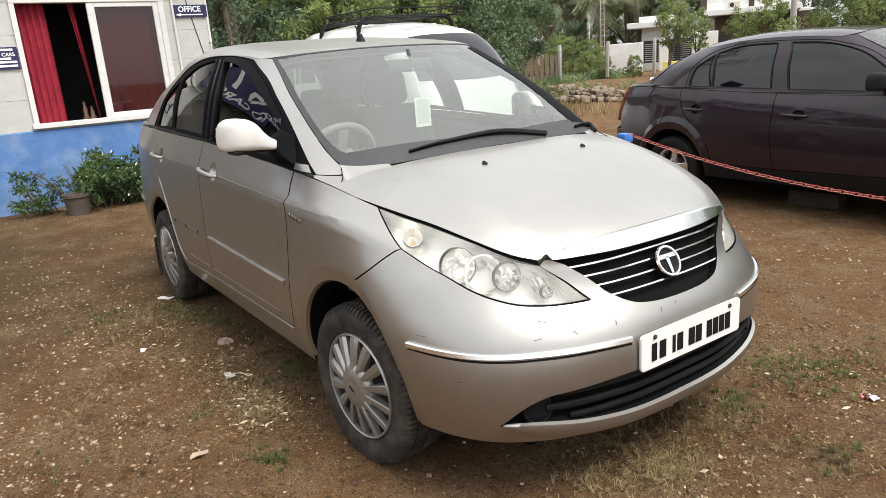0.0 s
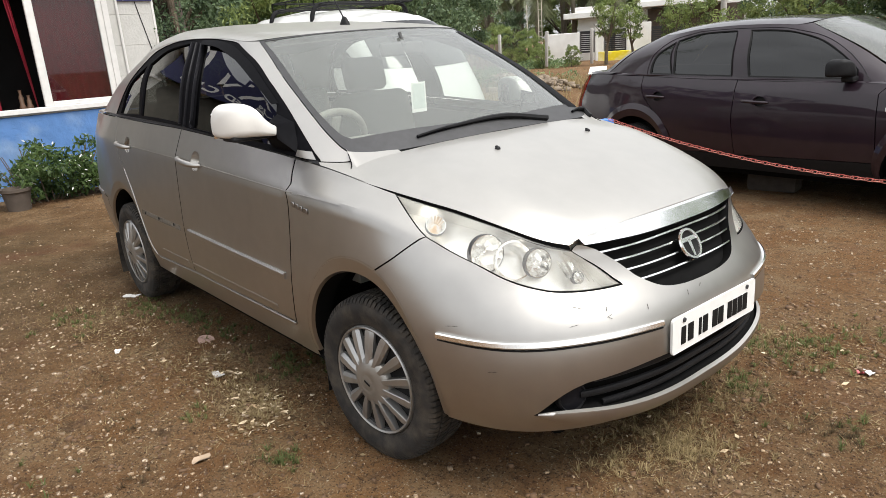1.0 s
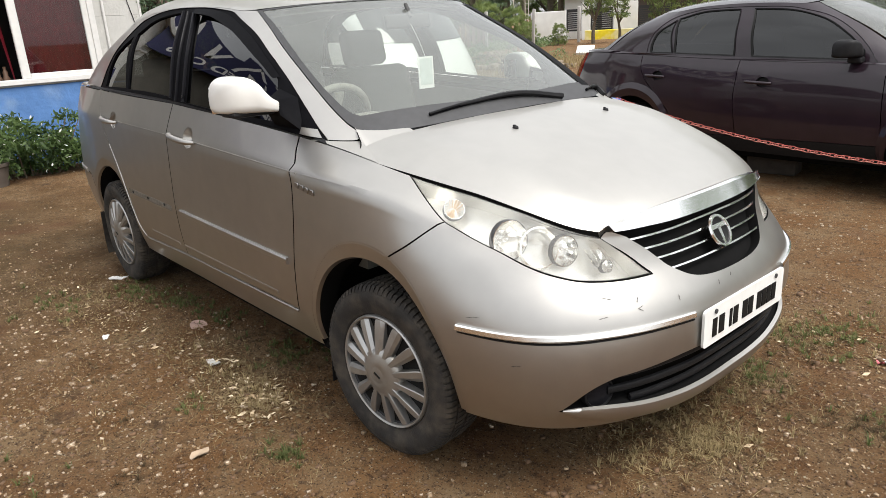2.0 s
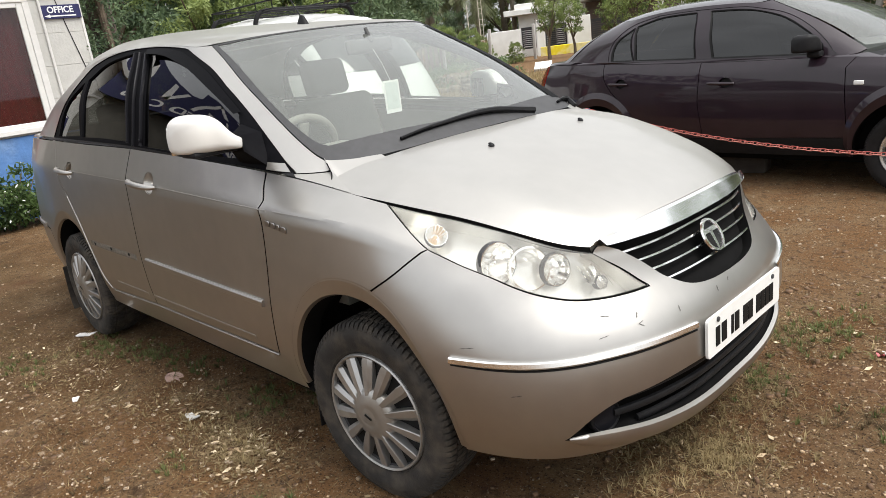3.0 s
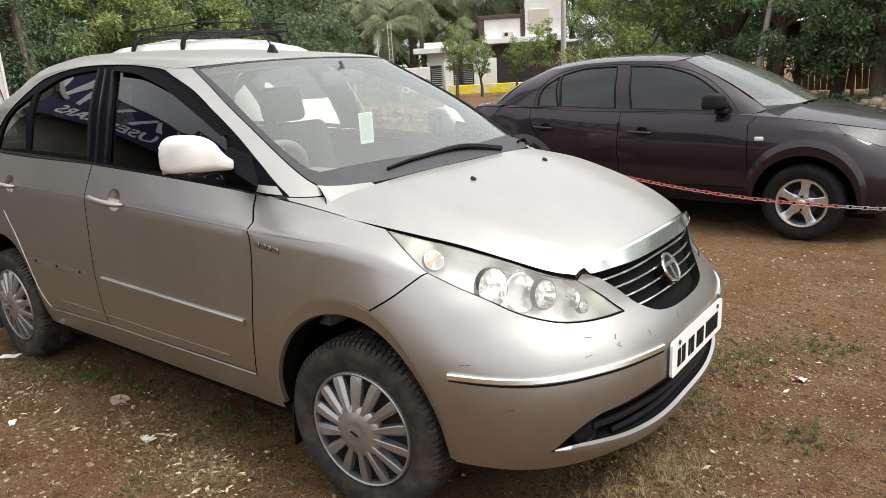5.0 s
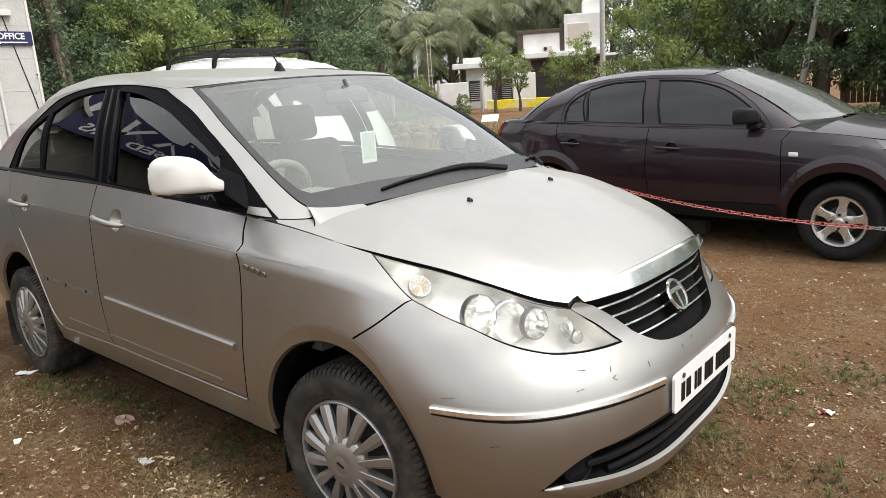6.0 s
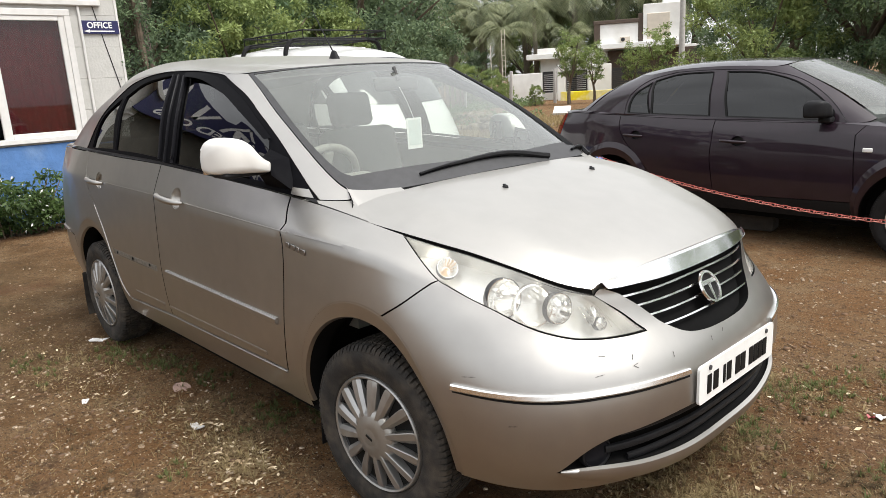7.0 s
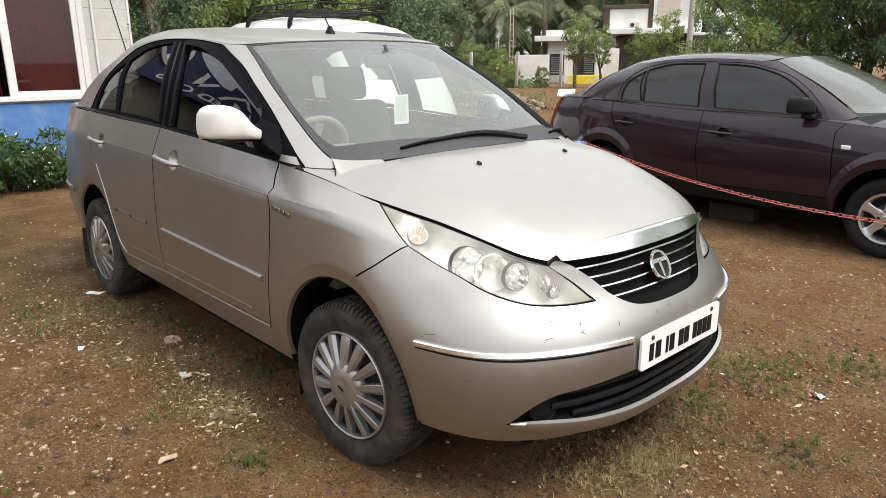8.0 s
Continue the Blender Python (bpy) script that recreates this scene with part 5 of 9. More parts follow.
# cabin
part("cabin_floor", box((2.3, 1.36, 0.04), (-1.6, 0, 0.36), 0.01), CABIN_DARK, car)
# unseen pan, added low to keep light off the ground beneath
part("underbody", join(box((1.85, 1.46, 0.05), (-1.27, 0, 0.215), 0.02), box((0.95, 1.0, 0.05), (0.1, 0, 0.2), 0.02), box((0.9, 1.05, 0.05), (-2.9, 0, 0.24), 0.02)), GAP_BLACK, car, "dark floor pan set low to deepen the shade below the car")
dash_prof = [(-0.25, 0.55), (-0.25, 0.975), (-0.34, 0.995), (-0.55, 0.985), (-0.72, 0.95), (-0.76, 0.9), (-0.72, 0.78), (-0.66, 0.55)]
part("dashboard", prism([(x, z) for x, z in dash_prof[::-1]], 1.3, "y", -0.65), CABIN_BEIGE, car, "dusty beige dashboard", 40)
part("dash_binnacle", box((0.2, 0.36, 0.09), (-0.68, -0.36, 0.985), 0.04, 4), CABIN_BEIGE, car)
wheel_m = pose(-0.86, -0.36, 0.98, 0, -62, 0)
steer_ring = [(0.185 * math.cos(a), 0.185 * math.sin(a), 0) for a in np.linspace(0, 2 * math.pi, 41)]
part("steering_wheel", moved(join(tube(steer_ring, 0.016, 10, False), box((0.34, 0.05, 0.02), (0, 0, -0.01), 0.009), box((0.13, 0.13, 0.04), (0, 0, -0.01), 0.018, 3), box((0.05, 0.18, 0.02), (0, -0.09, -0.01), 0.009)), wheel_m), CABIN_BEIGE, car, "grey-beige steering wheel")


def seat_pieces(w):
    cushion = box((0.5, w, 0.16), (0, 0, 0.55), 0.06, 4)
    back_rest = box((0.14, w, 0.62), (-0.34, 0, 0.86), 0.06, 4, (0, -14, 0))
    return cushion, back_rest


for y in (-0.36, 0.36):
    c, b = seat_pieces(0.5)
    seat = part("front_seat", moved(c, pose(-1.15, y, 0)), SEAT_CLOTH, car, "grey cloth front seat")
    part("backrest", moved(b, pose(-1.15, y, 0)), SEAT_CLOTH, seat)
    part("headrest", box((0.09, 0.27, 0.19), (-1.6, y, 1.26), 0.04, 4, (0, -12, 0)), SEAT_CLOTH, seat)
    part("headrest_post", tube([(-1.56, y - 0.06, 1.08), (-1.59, y - 0.06, 1.2)], 0.006, 8), CHROME, seat)
c, b = seat_pieces(1.28)
bench = part("rear_seat", moved(c, pose(-2.05, 0, 0)), SEAT_CLOTH, car, "grey cloth rear bench")
part("backrest", moved(b, pose(-2.12, 0, 0)), SEAT_CLOTH, bench)
for y in (-0.38, 0.38):
    part("headrest", box((0.1, 0.25, 0.14), (-2.6, y, 1.19), 0.04, 3), SEAT_CLOTH, bench)
part("rear_shelf", box((0.45, 1.2, 0.03), (-2.8, 0, 1.06), 0.01), CABIN_BEIGE, car)
for s in (-1, 1):
    liner = ring([(6.2, 2.2), (7.2, 2.2), (8.3, 2.2)], [(8.3, 2.2), (8.9, 4.8)], [(8.9, 4.8), (7.5, 4.8), (6.2, 4.8)], [(6.2, 4.8), (6.2, 2.2)])
    pl = panel(B, liner, y_side=s, gap=0, skirt=0, lift=-0.075, step=0.1, edge=0.06)
    part("door_liner", (pl[0], [q[::-1] for q in pl[1]]), CABIN_BEIGE, car, "beige inner door trim")
part("headliner", ([(x, y * 0.97, z - 0.035) for x, y, z in roof_v], [t[::-1] for t in rt]), CABIN_BEIGE, car, "pale roof lining")
part("rear_view_mirror", join(box((0.025, 0.24, 0.06), (-0.74, 0, 1.385), 0.012, 3, (0, -10, 0)), tube([(-0.72, 0, 1.4), (-0.75, 0, 1.455)], 0.008, 8)), CABIN_DARK, car, "dark rear-view mirror")
trim_v = np.linspace(0.22, 1.9, 24)
part("pillar_trim", band(G, [(1.95, v) for v in trim_v], [(3.12, v) for v in trim_v], 0.003, 0.005, 6, 1), FRAME_BLACK, car, "black trim along the far pillar", 40)
card = part("hanging_card", box((0.003, 0.082, 0.128), (-0.57, -0.058, 1.178), 0.001, 1, (0, 0, 0)), CARD_WHITE, car, "white card hanging behind the windscreen")
part("card_field", box((0.001, 0.066, 0.105), (-0.5678, -0.058, 1.182), 0.0003, 1), material("card_pale", (0.62, 0.68, 0.66), 0.4, 0.0, 40, 0.1), card)
part("card_cord", tube([(-0.57, -0.058, 1.242), (-0.64, -0.03, 1.31), (-0.72, 0.0, 1.37)], 0.0008, 5), CARD_WHITE, card)


# the dark plum sedan parked behind the chain, facing the same way
def plum_rows():
    lip = [(.72, 0, .2), (.7, .28, .2), (.64, .47, .2), (.53, .64, .21), (.38, .74, .22), (.03, .775, .24), (-.42, .78, .235), (-1.4, .78, .235), (-2.2, .785, .24), (-2.9, .75, .28), (-3.28, .62, .3), (-3.4, .38, .3), (-3.42, 0, .3)]
    low = [(.77, 0, .33), (.75, .28, .33), (.69, .48, .33), (.57, .66, .33), (.39, .775, .34), (.03, .815, .34), (-.42, .825, .345), (-1.4, .825, .345), (-2.2, .82, .35), (-2.9, .785, .38), (-3.3, .66, .4), (-3.43, .4, .4), (-3.45, 0, .4)]
    mid = [(.78, 0, .52), (.76, .28, .52), (.7, .48, .52), (.57, .67, .525), (.37, .79, .53), (.03, .838, .54), (-.42, .842, .545), (-1.4, .843, .55), (-2.2, .838, .55), (-2.9, .8, .55), (-3.31, .68, .55), (-3.45, .4, .55), (-3.47, 0, .55)]
    upper = [(.72, 0, .65), (.7, .28, .65), (.63, .46, .66), (.5, .64, .67), (.34, .77, .68), (.03, .83, .69), (-.42, .835, .7), (-1.4, .837, .71), (-2.2, .833, .72), (-2.9, .79, .73), (-3.3, .67, .73), (-3.43, .4, .73), (-3.45, 0, .73)]
    crease = [(.67, 0, .72), (.65, .28, .725), (.57, .455, .74), (.44, .6, .77), (.28, .72, .79), (.03, .795, .83), (-.42, .805, .86), (-1.4, .81, .885), (-2.2, .803, .905), (-2.9, .755, .915), (-3.26, .64, .91), (-3.39, .4, .9), (-3.41, 0, .9)]
    top = [(.63, 0, .76), (.61, .28, .765), (.54, .448, .785), (.4, .57, .82), (.24, .65, .85), (.03, .71, .885), (-.35, .755, .925), (-1.4, .775, .955), (-2.2, .768, .988), (-2.9, .71, 1.018), (-3.22, .58, 1.02), (-3.32, .38, 1.015), (-3.34, 0, 1.015)]
    return [lip, low, mid, upper, crease, top]


def plum_cabin_rows():
    base = [(-.13, 0, .985), (-.15, .3, .978), (-.2, .5, .965), (-.3, .66, .945), (-.42, .735, .935), (-.6, .755, .94), (-1.0, .77, .955), (-1.5, .772, .972), (-2.0, .768, .988), (-2.6, .745, 1.015), (-2.98, .64, 1.03), (-3.1, .35, 1.03), (-3.13, 0, 1.03)]
    edge = [(-.98, 0, 1.4), (-.99, .25, 1.397), (-1.02, .42, 1.388), (-1.07, .53, 1.37), (-1.13, .57, 1.362), (-1.25, .585, 1.372), (-1.45, .59, 1.382), (-1.7, .588, 1.385), (-1.98, .578, 1.375), (-2.25, .555, 1.345), (-2.4, .47, 1.345), (-2.47, .27, 1.36), (-2.49, 0, 1.365)]
    out = []
    for i, (p, q) in enumerate(zip(base, edge)):
        a = math.pi * i / 12
        out.append(((p[0] + q[0]) / 2 + .03 * math.cos(a), (p[1] + q[1]) / 2 + .03 * math.sin(a), (p[2] + q[2]) / 2 + .015))
    return [base, out, edge]


plum = thing("plum_sedan", "dark plum four-door sedan parked behind a red chain", "car", pose(0.505, 3.45 + 0.843, 0.0, 0, 0, -3.0))
PB, PG = Skin(plum_rows(), kinks=(4,), spacing=2), Skin(plum_cabin_rows())
P_F, P_R = (0.0, 0.285), (-2.49, 0.285)
pa_f = charted(PB, arc_points(*P_F, 0.36, -8, 188))
pa_r = charted(PB, arc_points(*P_R, 0.36, -8, 188))
pd_front = charted(PB, [(-0.44, 0.93), (-0.42, 0.86), (-0.41, 0.7), (-0.395, 0.5), (-0.385, 0.38)])
pd_mid = charted(PB, [(-1.49, 0.958), (-1.495, 0.85), (-1.5, 0.65), (-1.48, 0.5), (-1.46, 0.36)])
pd_rear = charted(PB, [(-2.42, 0.99), (-2.42, 0.9), (-2.36, 0.79), (-2.23, 0.66), (-2.1, 0.52), (-2.05, 0.36)])
pf, pr = pa_f[0], pa_f[-1]
qf, qr = pa_r[0], pa_r[-1]
P_cup = {"front": (-1.275, 0.797), "rear": (-2.235, 0.825)}
p_cups = {k: charted(PB, [(x + 0.05 * math.cos(a), z + 0.036 * math.sin(a)) for a in np.linspace(0, 2 * math.pi, 20, endpoint=False)]) for k, (x, z) in P_cup.items()}
p_sill = charted(PB, [(-0.385, 0.38), (-1.0, 0.37), (-1.46, 0.36), (-1.8, 0.36), (-2.05, 0.36)])
p_fender = ring(pa_f[8:], [pr, (pr[0], 0)], [(pr[0], 0), (pd_front[-1][0], 0)], [(pd_front[-1][0], 0), pd_front[-1]], pd_front[::-1], [pd_front[0], (5.5, 4.98), (5.0, 4.98), (4.4, 4.95)], [(4.4, 4.95), (4.2, 4.0), pa_f[8]])
p_bumper = ring([(0, 0), (2, 0), (4, 0), (pf[0], 0)], [(pf[0], 0), pf], pa_f[:9], [pa_f[8], (4.2, 4.0)], [(4.2, 4.0), (3, 3.2), (1.6, 3.2), (1.2, 3.4)], [(1.2, 3.4), (1.1, 4.9)], [(1.1, 4.9), (0, 4.9)], [(0, 4.9), (0, 0)])
p_lamp = ring([(1.2, 3.4), (1.6, 3.2), (3, 3.2), (4.2, 4.0)], [(4.2, 4.0), (4.4, 4.93)], [(4.4, 4.93), (3, 4.93), (1.1, 4.93)], [(1.1, 4.93), (1.2, 3.4)])
p_front_door = ring(pd_front, p_sill[:3], pd_mid[::-1], [pd_mid[0], (6.6, 4.98), pd_front[0]])
p_rear_door = ring(pd_mid, p_sill[2:], pd_rear[::-1], [pd_rear[0], (7.6, 4.98), pd_mid[0]])
p_sill_ring = ring([(pr[0] + 0.02, 0), (7, 0), (qf[0], 0)], [(qf[0], 0), qf], pa_r[:4], [pa_r[3], p_sill[-1]], p_sill[::-1], [p_sill[0], (pr[0] + 0.02, 0)])
p_qcut = charted(PB, [(-2.86, 0.56), (-3.05, 0.57), (-3.2, 0.58)])
p_quarter = ring(pd_rear, [pd_rear[-1], pa_r[4]], pa_r[4:19], [pa_r[18], p_qcut[0]], p_qcut, [p_qcut[-1], (9.7, 2.6)], [(9.7, 2.6), (9.75, 3.2)], [(9.75, 3.2), (9.68, 4.0), (9.75, 4.95)], [(9.75, 4.95), (9.0, 4.98), (8.5, 4.98), pd_rear[0]])
p_rbump = ring([(12, 2.4), (11, 2.4), (10, 2.35), (9.7, 2.35)], [(9.7, 2.35)] + p_qcut[::-1], [p_qcut[0], pa_r[18]], pa_r[18:], [qr, (qr[0], 0)], [(qr[0], 0), (10, 0), (12, 0)], [(12, 0), (12, 2.4)])
p_tail = ring([(9.78, 4.9), (9.72, 4.0), (9.78, 2.75)], [(9.78, 2.75), (10.7, 2.75)], [(10.7, 2.75), (10.6, 4.9)], [(10.6, 4.9), (9.78, 4.9)])
p_trunk = ring([(12, 4.95), (11, 4.95), (10.65, 4.95)], [(10.65, 4.95), (10.7, 2.5)], [(10.7, 2.5), (12, 2.5)], [(12, 2.5), (12, 4.95)])
for s in (-1, 1):
    part("front_fender", panel(PB, p_fender, y_side=s, step=0.05, edge=0.03), PLUM, plum, "", 30)
    fd = part("front_door", panel(PB, p_front_door, [p_cups["front"]], y_side=s, step=0.05, edge=0.03), PLUM, plum, "", 30)
    rd = part("rear_door", panel(PB, p_rear_door, [p_cups["rear"]], y_side=s, step=0.05, edge=0.03), PLUM, plum, "", 30)
    part("sill", panel(PB, p_sill_ring, y_side=s, step=0.05, edge=0.03), BLACK_PLASTIC, plum, "", 30)
    part("rear_quarter", panel(PB, p_quarter, y_side=s, step=0.05, edge=0.03), PLUM, plum, "", 30)
    part("headlight", panel(PB, p_lamp, y_side=s, step=0.05, edge=0.03), DIM_LAMP, plum, "", 30)
    part("tail_lamp", panel(PB, p_tail, y_side=s, step=0.05, edge=0.03), RED_LENS, plum, "red tail lamp", 30)
    for key, dr, (x0, x1, z) in (("front", fd, (-1.42, -1.2, 0.8)), ("rear", rd, (-2.36, -2.16, 0.828))):
        part("handle_cup", panel(PB, p_cups[key], gap=0, skirt=0, lift=-0.02, y_side=s, step=0.03), INK, dr, "", 30)
        pts = []
        for t in np.linspace(0, 1, 11):
            x = x0 + (x1 - x0) * t
            b = PB.at(*chart(PB, x, z))[0]
            pts.append((x, (b[1] + 0.006 + 0.026 * math.sin(math.pi * t) ** 0.5) * s, z - 0.01 * t))
        part("door_handle", tube(pts, [0.007 + 0.006 * math.sin(math.pi * t) ** 0.4 for t in np.linspace(0, 1, 11)], 10), PLUM, dr)
    for c in (P_F, P_R):
        inner = charted(PB, arc_points(*c, 0.358, -6, 186, 32))
        outer = charted(PB, arc_points(*c, 0.372, -6, 186, 32, 0.05))
        beyond = charted(PB, arc_points(*c, 0.4, -6, 186, 32, 0.075))
        part("wheel_arch_lip", join(band(PB, inner, outer, 0.004, 0.018, 3, s), band(PB, outer, beyond, 0.018, 0.0, 3, s)), PLUM, plum, "", 40)
    mk = PB.at(*chart(PB, -0.326, 0.759))[0]
    part("side_marker", box((0.065, 0.012, 0.03), (mk[0], (mk[1] + 0.004) * s, mk[2]), 0.006, 3), PLATE_WHITE, plum, "clear side indicator lamp")
    well = lathe([(0.375, 0.79 * s), (0.38, 0.6 * s), (0.05, 0.48 * s)], 32, "y", -5, 190)
    for cx in (0.0, -2.49):
        part("wheel_well", moved(well, pose(cx, 0, 0.29)), GAP_BLACK, plum)
part("front_bumper", panel(PB, p_bumper, both=True, step=0.05, edge=0.03), PLUM, plum, "", 30, weld=True)
part("rear_bumper", join(panel(PB, p_rbump, y_side=1, step=0.05, edge=0.03), panel(PB, p_rbump, y_side=-1, step=0.05, edge=0.03)), PLUM, plum, "", 30)
p_deck = []
for i in range(13):
    u = 8.9 + 3.1 * i / 12
    a, b = PB.at(u, 5)[0], PG.at(max(9.2, u), 0)[0]
    p_deck.append([a + (b - a) * t + np.array([0, 0, 0.015 * math.sin(math.pi * t)]) for t in np.linspace(0, 1, 6)])
dk = grid(p_deck)
dk = (dk[0], [q[::-1] for q in dk[1]])
part("trunk_lid", join(panel(PB, p_trunk, y_side=1, step=0.05), panel(PB, p_trunk, y_side=-1, step=0.05), dk, mirrored(dk)), PLUM, plum, "", 30, weld=True)
P_EDGE = np.array(smooth_line([tuple(PB.at(u, 5.0)[0]) for u in (1.1, 2, 3, 4, 4.6, 5.2, 5.7)], 5))
P_RIDGE = np.array(smooth_line([(0.63, 0, 0.77), (0.55, 0, 0.82), (0.4, 0, 0.87), (0.2, 0, 0.92), (0.05, 0, 0.95), (-0.06, 0, 0.97), (-0.12, 0, 0.985)], 5))
rows = []
for p in np.linspace(0, 1, 24):
    k = np.linspace(0, 1, len(P_EDGE))
    e = [np.interp(p, k, P_EDGE[:, i]) for i in range(3)]
    c = [np.interp(p, k, P_RIDGE[:, i]) for i in range(3)]
    rows.append([(c[0] + (e[0] - c[0]) * abs(q) ** 2.2, e[1] * q, c[2] + (e[2] - c[2]) * (0.4 * q * q + 0.6 * q**4)) for q in np.linspace(-1, 1, 25)])
part("hood", grid(rows), PLUM, plum, "", 30)
cowl = []
for q in np.linspace(-1, 1, 31):
    a = np.array(rows[-1][min(24, int(round((q + 1) * 12)))])
    b = PG.at(abs(q) * 4.0, 0.0)[0] * np.array([1, 1 if q >= 0 else -1, 1])
    cowl.append([a - np.array([0, 0, 0.006]), b])
part("cowl_panel", grid(cowl), BLACK_PLASTIC, plum)
p_zx, p_zz = [-2.49, -2.2, -1.9, -1.6, -1.3, -0.98], [1.365, 1.415, 1.438, 1.44, 1.43, 1.4]
p_edge = PG.at(edge_u, np.full(97, 2.0))
rv2, rt2, _ = trimmed(np.array([(x, y) for x, y, z in p_edge] + [(x, -y) for x, y, z in p_edge[::-1][1:-1]]), step=0.06, edge=0.04)
rz = []
for x, y in rv2:
    zc = float(np.interp(x, p_zx, p_zz))
    half, ze = float(np.interp(x, p_edge[::-1, 0], p_edge[::-1, 1])), float(np.interp(x, p_edge[::-1, 0], p_edge[::-1, 2]))
    a = min(1.0, abs(y) / half) if half > 1e-3 else 0
    rz.append((x, y, zc + (ze - zc) * (0.4 * a**2 + 0.6 * a**5)))
part("roof", (rz, [tuple(t) for t in rt2]), PLUM, plum, "", 30)
p_ws = ring([(0, 1.99), (1.5, 1.99), (2.8, 1.97)], [(2.8, 1.97), (2.8, 1.0), (2.9, 0.2)], [(2.9, 0.2), (1.5, 0.08), (0, 0.06)], [(0, 0.06), (0, 1.99)])
pane = part("windscreen", panel(PG, p_ws, both=True, gap=0, skirt=0, step=0.08, edge=0.04), GLASS_CLEAR, plum, "", 30, weld=True)
p_fg = ring(charted(PG, [(-0.6, 0.965), (-1.0, 0.978), (-1.405, 0.99)]), charted(PG, [(-1.405, 0.99), (-1.44, 1.15), (-1.485, 1.34)]), charted(PG, [(-1.485, 1.34), (-1.17, 1.318), (-0.94, 1.255), (-0.74, 1.14), (-0.61, 1.03)]), charted(PG, [(-0.61, 1.03), (-0.6, 0.965)]))
p_rg = ring(charted(PG, [(-1.56, 0.995), (-1.85, 1.005), (-2.11, 1.015)]), charted(PG, [(-2.11, 1.015), (-2.13, 1.15), (-2.15, 1.29)]), charted(PG, [(-2.15, 1.29), (-1.94, 1.335), (-1.61, 1.342)]), charted(PG, [(-1.61, 1.342), (-1.58, 1.15), (-1.56, 0.995)]))
p_qg = ring(charted(PG, [(-2.135, 1.015), (-2.35, 1.022)]), charted(PG, [(-2.35, 1.022), (-2.35, 1.11), (-2.3, 1.2), (-2.175, 1.28)]), charted(PG, [(-2.175, 1.28), (-2.135, 1.015)]))
p_fr = ring(charted(PG, [(-0.5, 0.945), (-1.0, 0.966), (-1.7, 0.988), (-2.39, 1.01)]), charted(PG, [(-2.39, 1.01), (-2.385, 1.12), (-2.33, 1.22), (-2.2, 1.305), (-1.96, 1.355)]), charted(PG, [(-1.96, 1.355), (-1.5, 1.358), (-1.16, 1.335), (-0.92, 1.272), (-0.7, 1.15), (-0.5, 0.945)]))
p_pil = ring([(2.85, 1.97), (4, 1.99), (6, 1.998), (8, 1.998), (10, 1.99)], [(10, 1.99), (9.75, 1.0), (9.7, 0.02)], [(9.7, 0.02), (7, 0.02), (4, 0.02), (3.0, 0.1)], [(3.0, 0.1), (2.9, 1.0), (2.85, 1.97)])
for s in (-1, 1):
    part("pillar_and_roof_rail", panel(PG, p_pil, [p_fr], y_side=s, step=0.05, edge=0.03, gap=0.001), PLUM, plum, "", 30)
    part("window_frame", panel(PG, p_fr, [p_fg, p_rg, p_qg], y_side=s, step=0.05, edge=0.03, gap=0.001, lift=-0.004), PLUM, plum, "", 30)
    for nm, gl in (("front_door_glass", p_fg), ("rear_door_glass", p_rg), ("quarter_glass", p_qg)):
        part(nm, panel(PG, gl, y_side=s, gap=0, skirt=0, lift=-0.01, step=0.08, edge=0.04), GLASS_DARK, plum, "black-filmed window", 30)
        o = resampled(PG.flat(np.array([p[0] for p in gl]), np.array([p[1] for p in gl])), 0.03)
        a_u, a_v = PG.unflat(shrunk(o, -0.008))
        b_u, b_v = PG.unflat(shrunk(o, 0.006))
        la, lb = list(zip(a_u, a_v)), list(zip(b_u, b_v))
        part("window_rubber", band(PG, la + la[:1], lb + lb[:1], 0.0, -0.006, 1, s), INK, plum)
    belt = ledge(PB, (6.0, 9.0), 5.0, PG, (4.0, 9.3), 0.03, 30)
    m = (belt[0], [q[::-1] for q in belt[1]])
    part("belt_moulding", m if s > 0 else mirrored(m), PLUM, plum, "", 30)
    foot = ledge(PB, (5.6, 6.0), 4.99, PG, (3.2, 4.0), 0.02, 10)
    m = (foot[0], [q[::-1] for q in foot[1]])
    part("pillar_base", m if s > 0 else mirrored(m), PLUM, plum, "", 30)
    mr = ([(x + -0.105 - 0.0, y - 0.03, z - 0.13) for x, y, z in mp[0]], mp[1])
    mir = part("door_mirror", mr if s > 0 else mirrored(mr), BLACK_PLASTIC, plum, "black door mirror", 50)
    part("mirror_stalk", box((0.09, 0.09, 0.04), (-0.63, 0.78 * s, 0.965), 0.012), BLACK_PLASTIC, mir)
p_rw = ring([(12, 1.9), (11, 1.9), (10.3, 1.85)], [(10.3, 1.85), (10.0, 0.15)], [(10.0, 0.15), (11, 0.12), (12, 0.12)], [(12, 0.12), (12, 1.9)])
p_rs = ring([(12, 1.99), (11, 1.99), (10.0, 1.985)], [(10.0, 1.985), (9.72, 0.02)], [(9.72, 0.02), (12, 0.02)], [(12, 0.02), (12, 0.12)], [(12, 0.12), (11, 0.12), (10, 0.15)], [(10, 0.15), (10.3, 1.85)], [(10.3, 1.85), (11, 1.9), (12, 1.9)], [(12, 1.9), (12, 1.99)])
part("rear_window", join(panel(PG, p_rw, y_side=1, gap=0, skirt=0, step=0.1), panel(PG, p_rw, y_side=-1, gap=0, skirt=0, step=0.1)), GLASS_DARK, plum, "", 30)
part("rear_window_surround", join(panel(PG, p_rs, y_side=1, gap=0), panel(PG, p_rs, y_side=-1, gap=0)), PLUM, plum, "", 30)
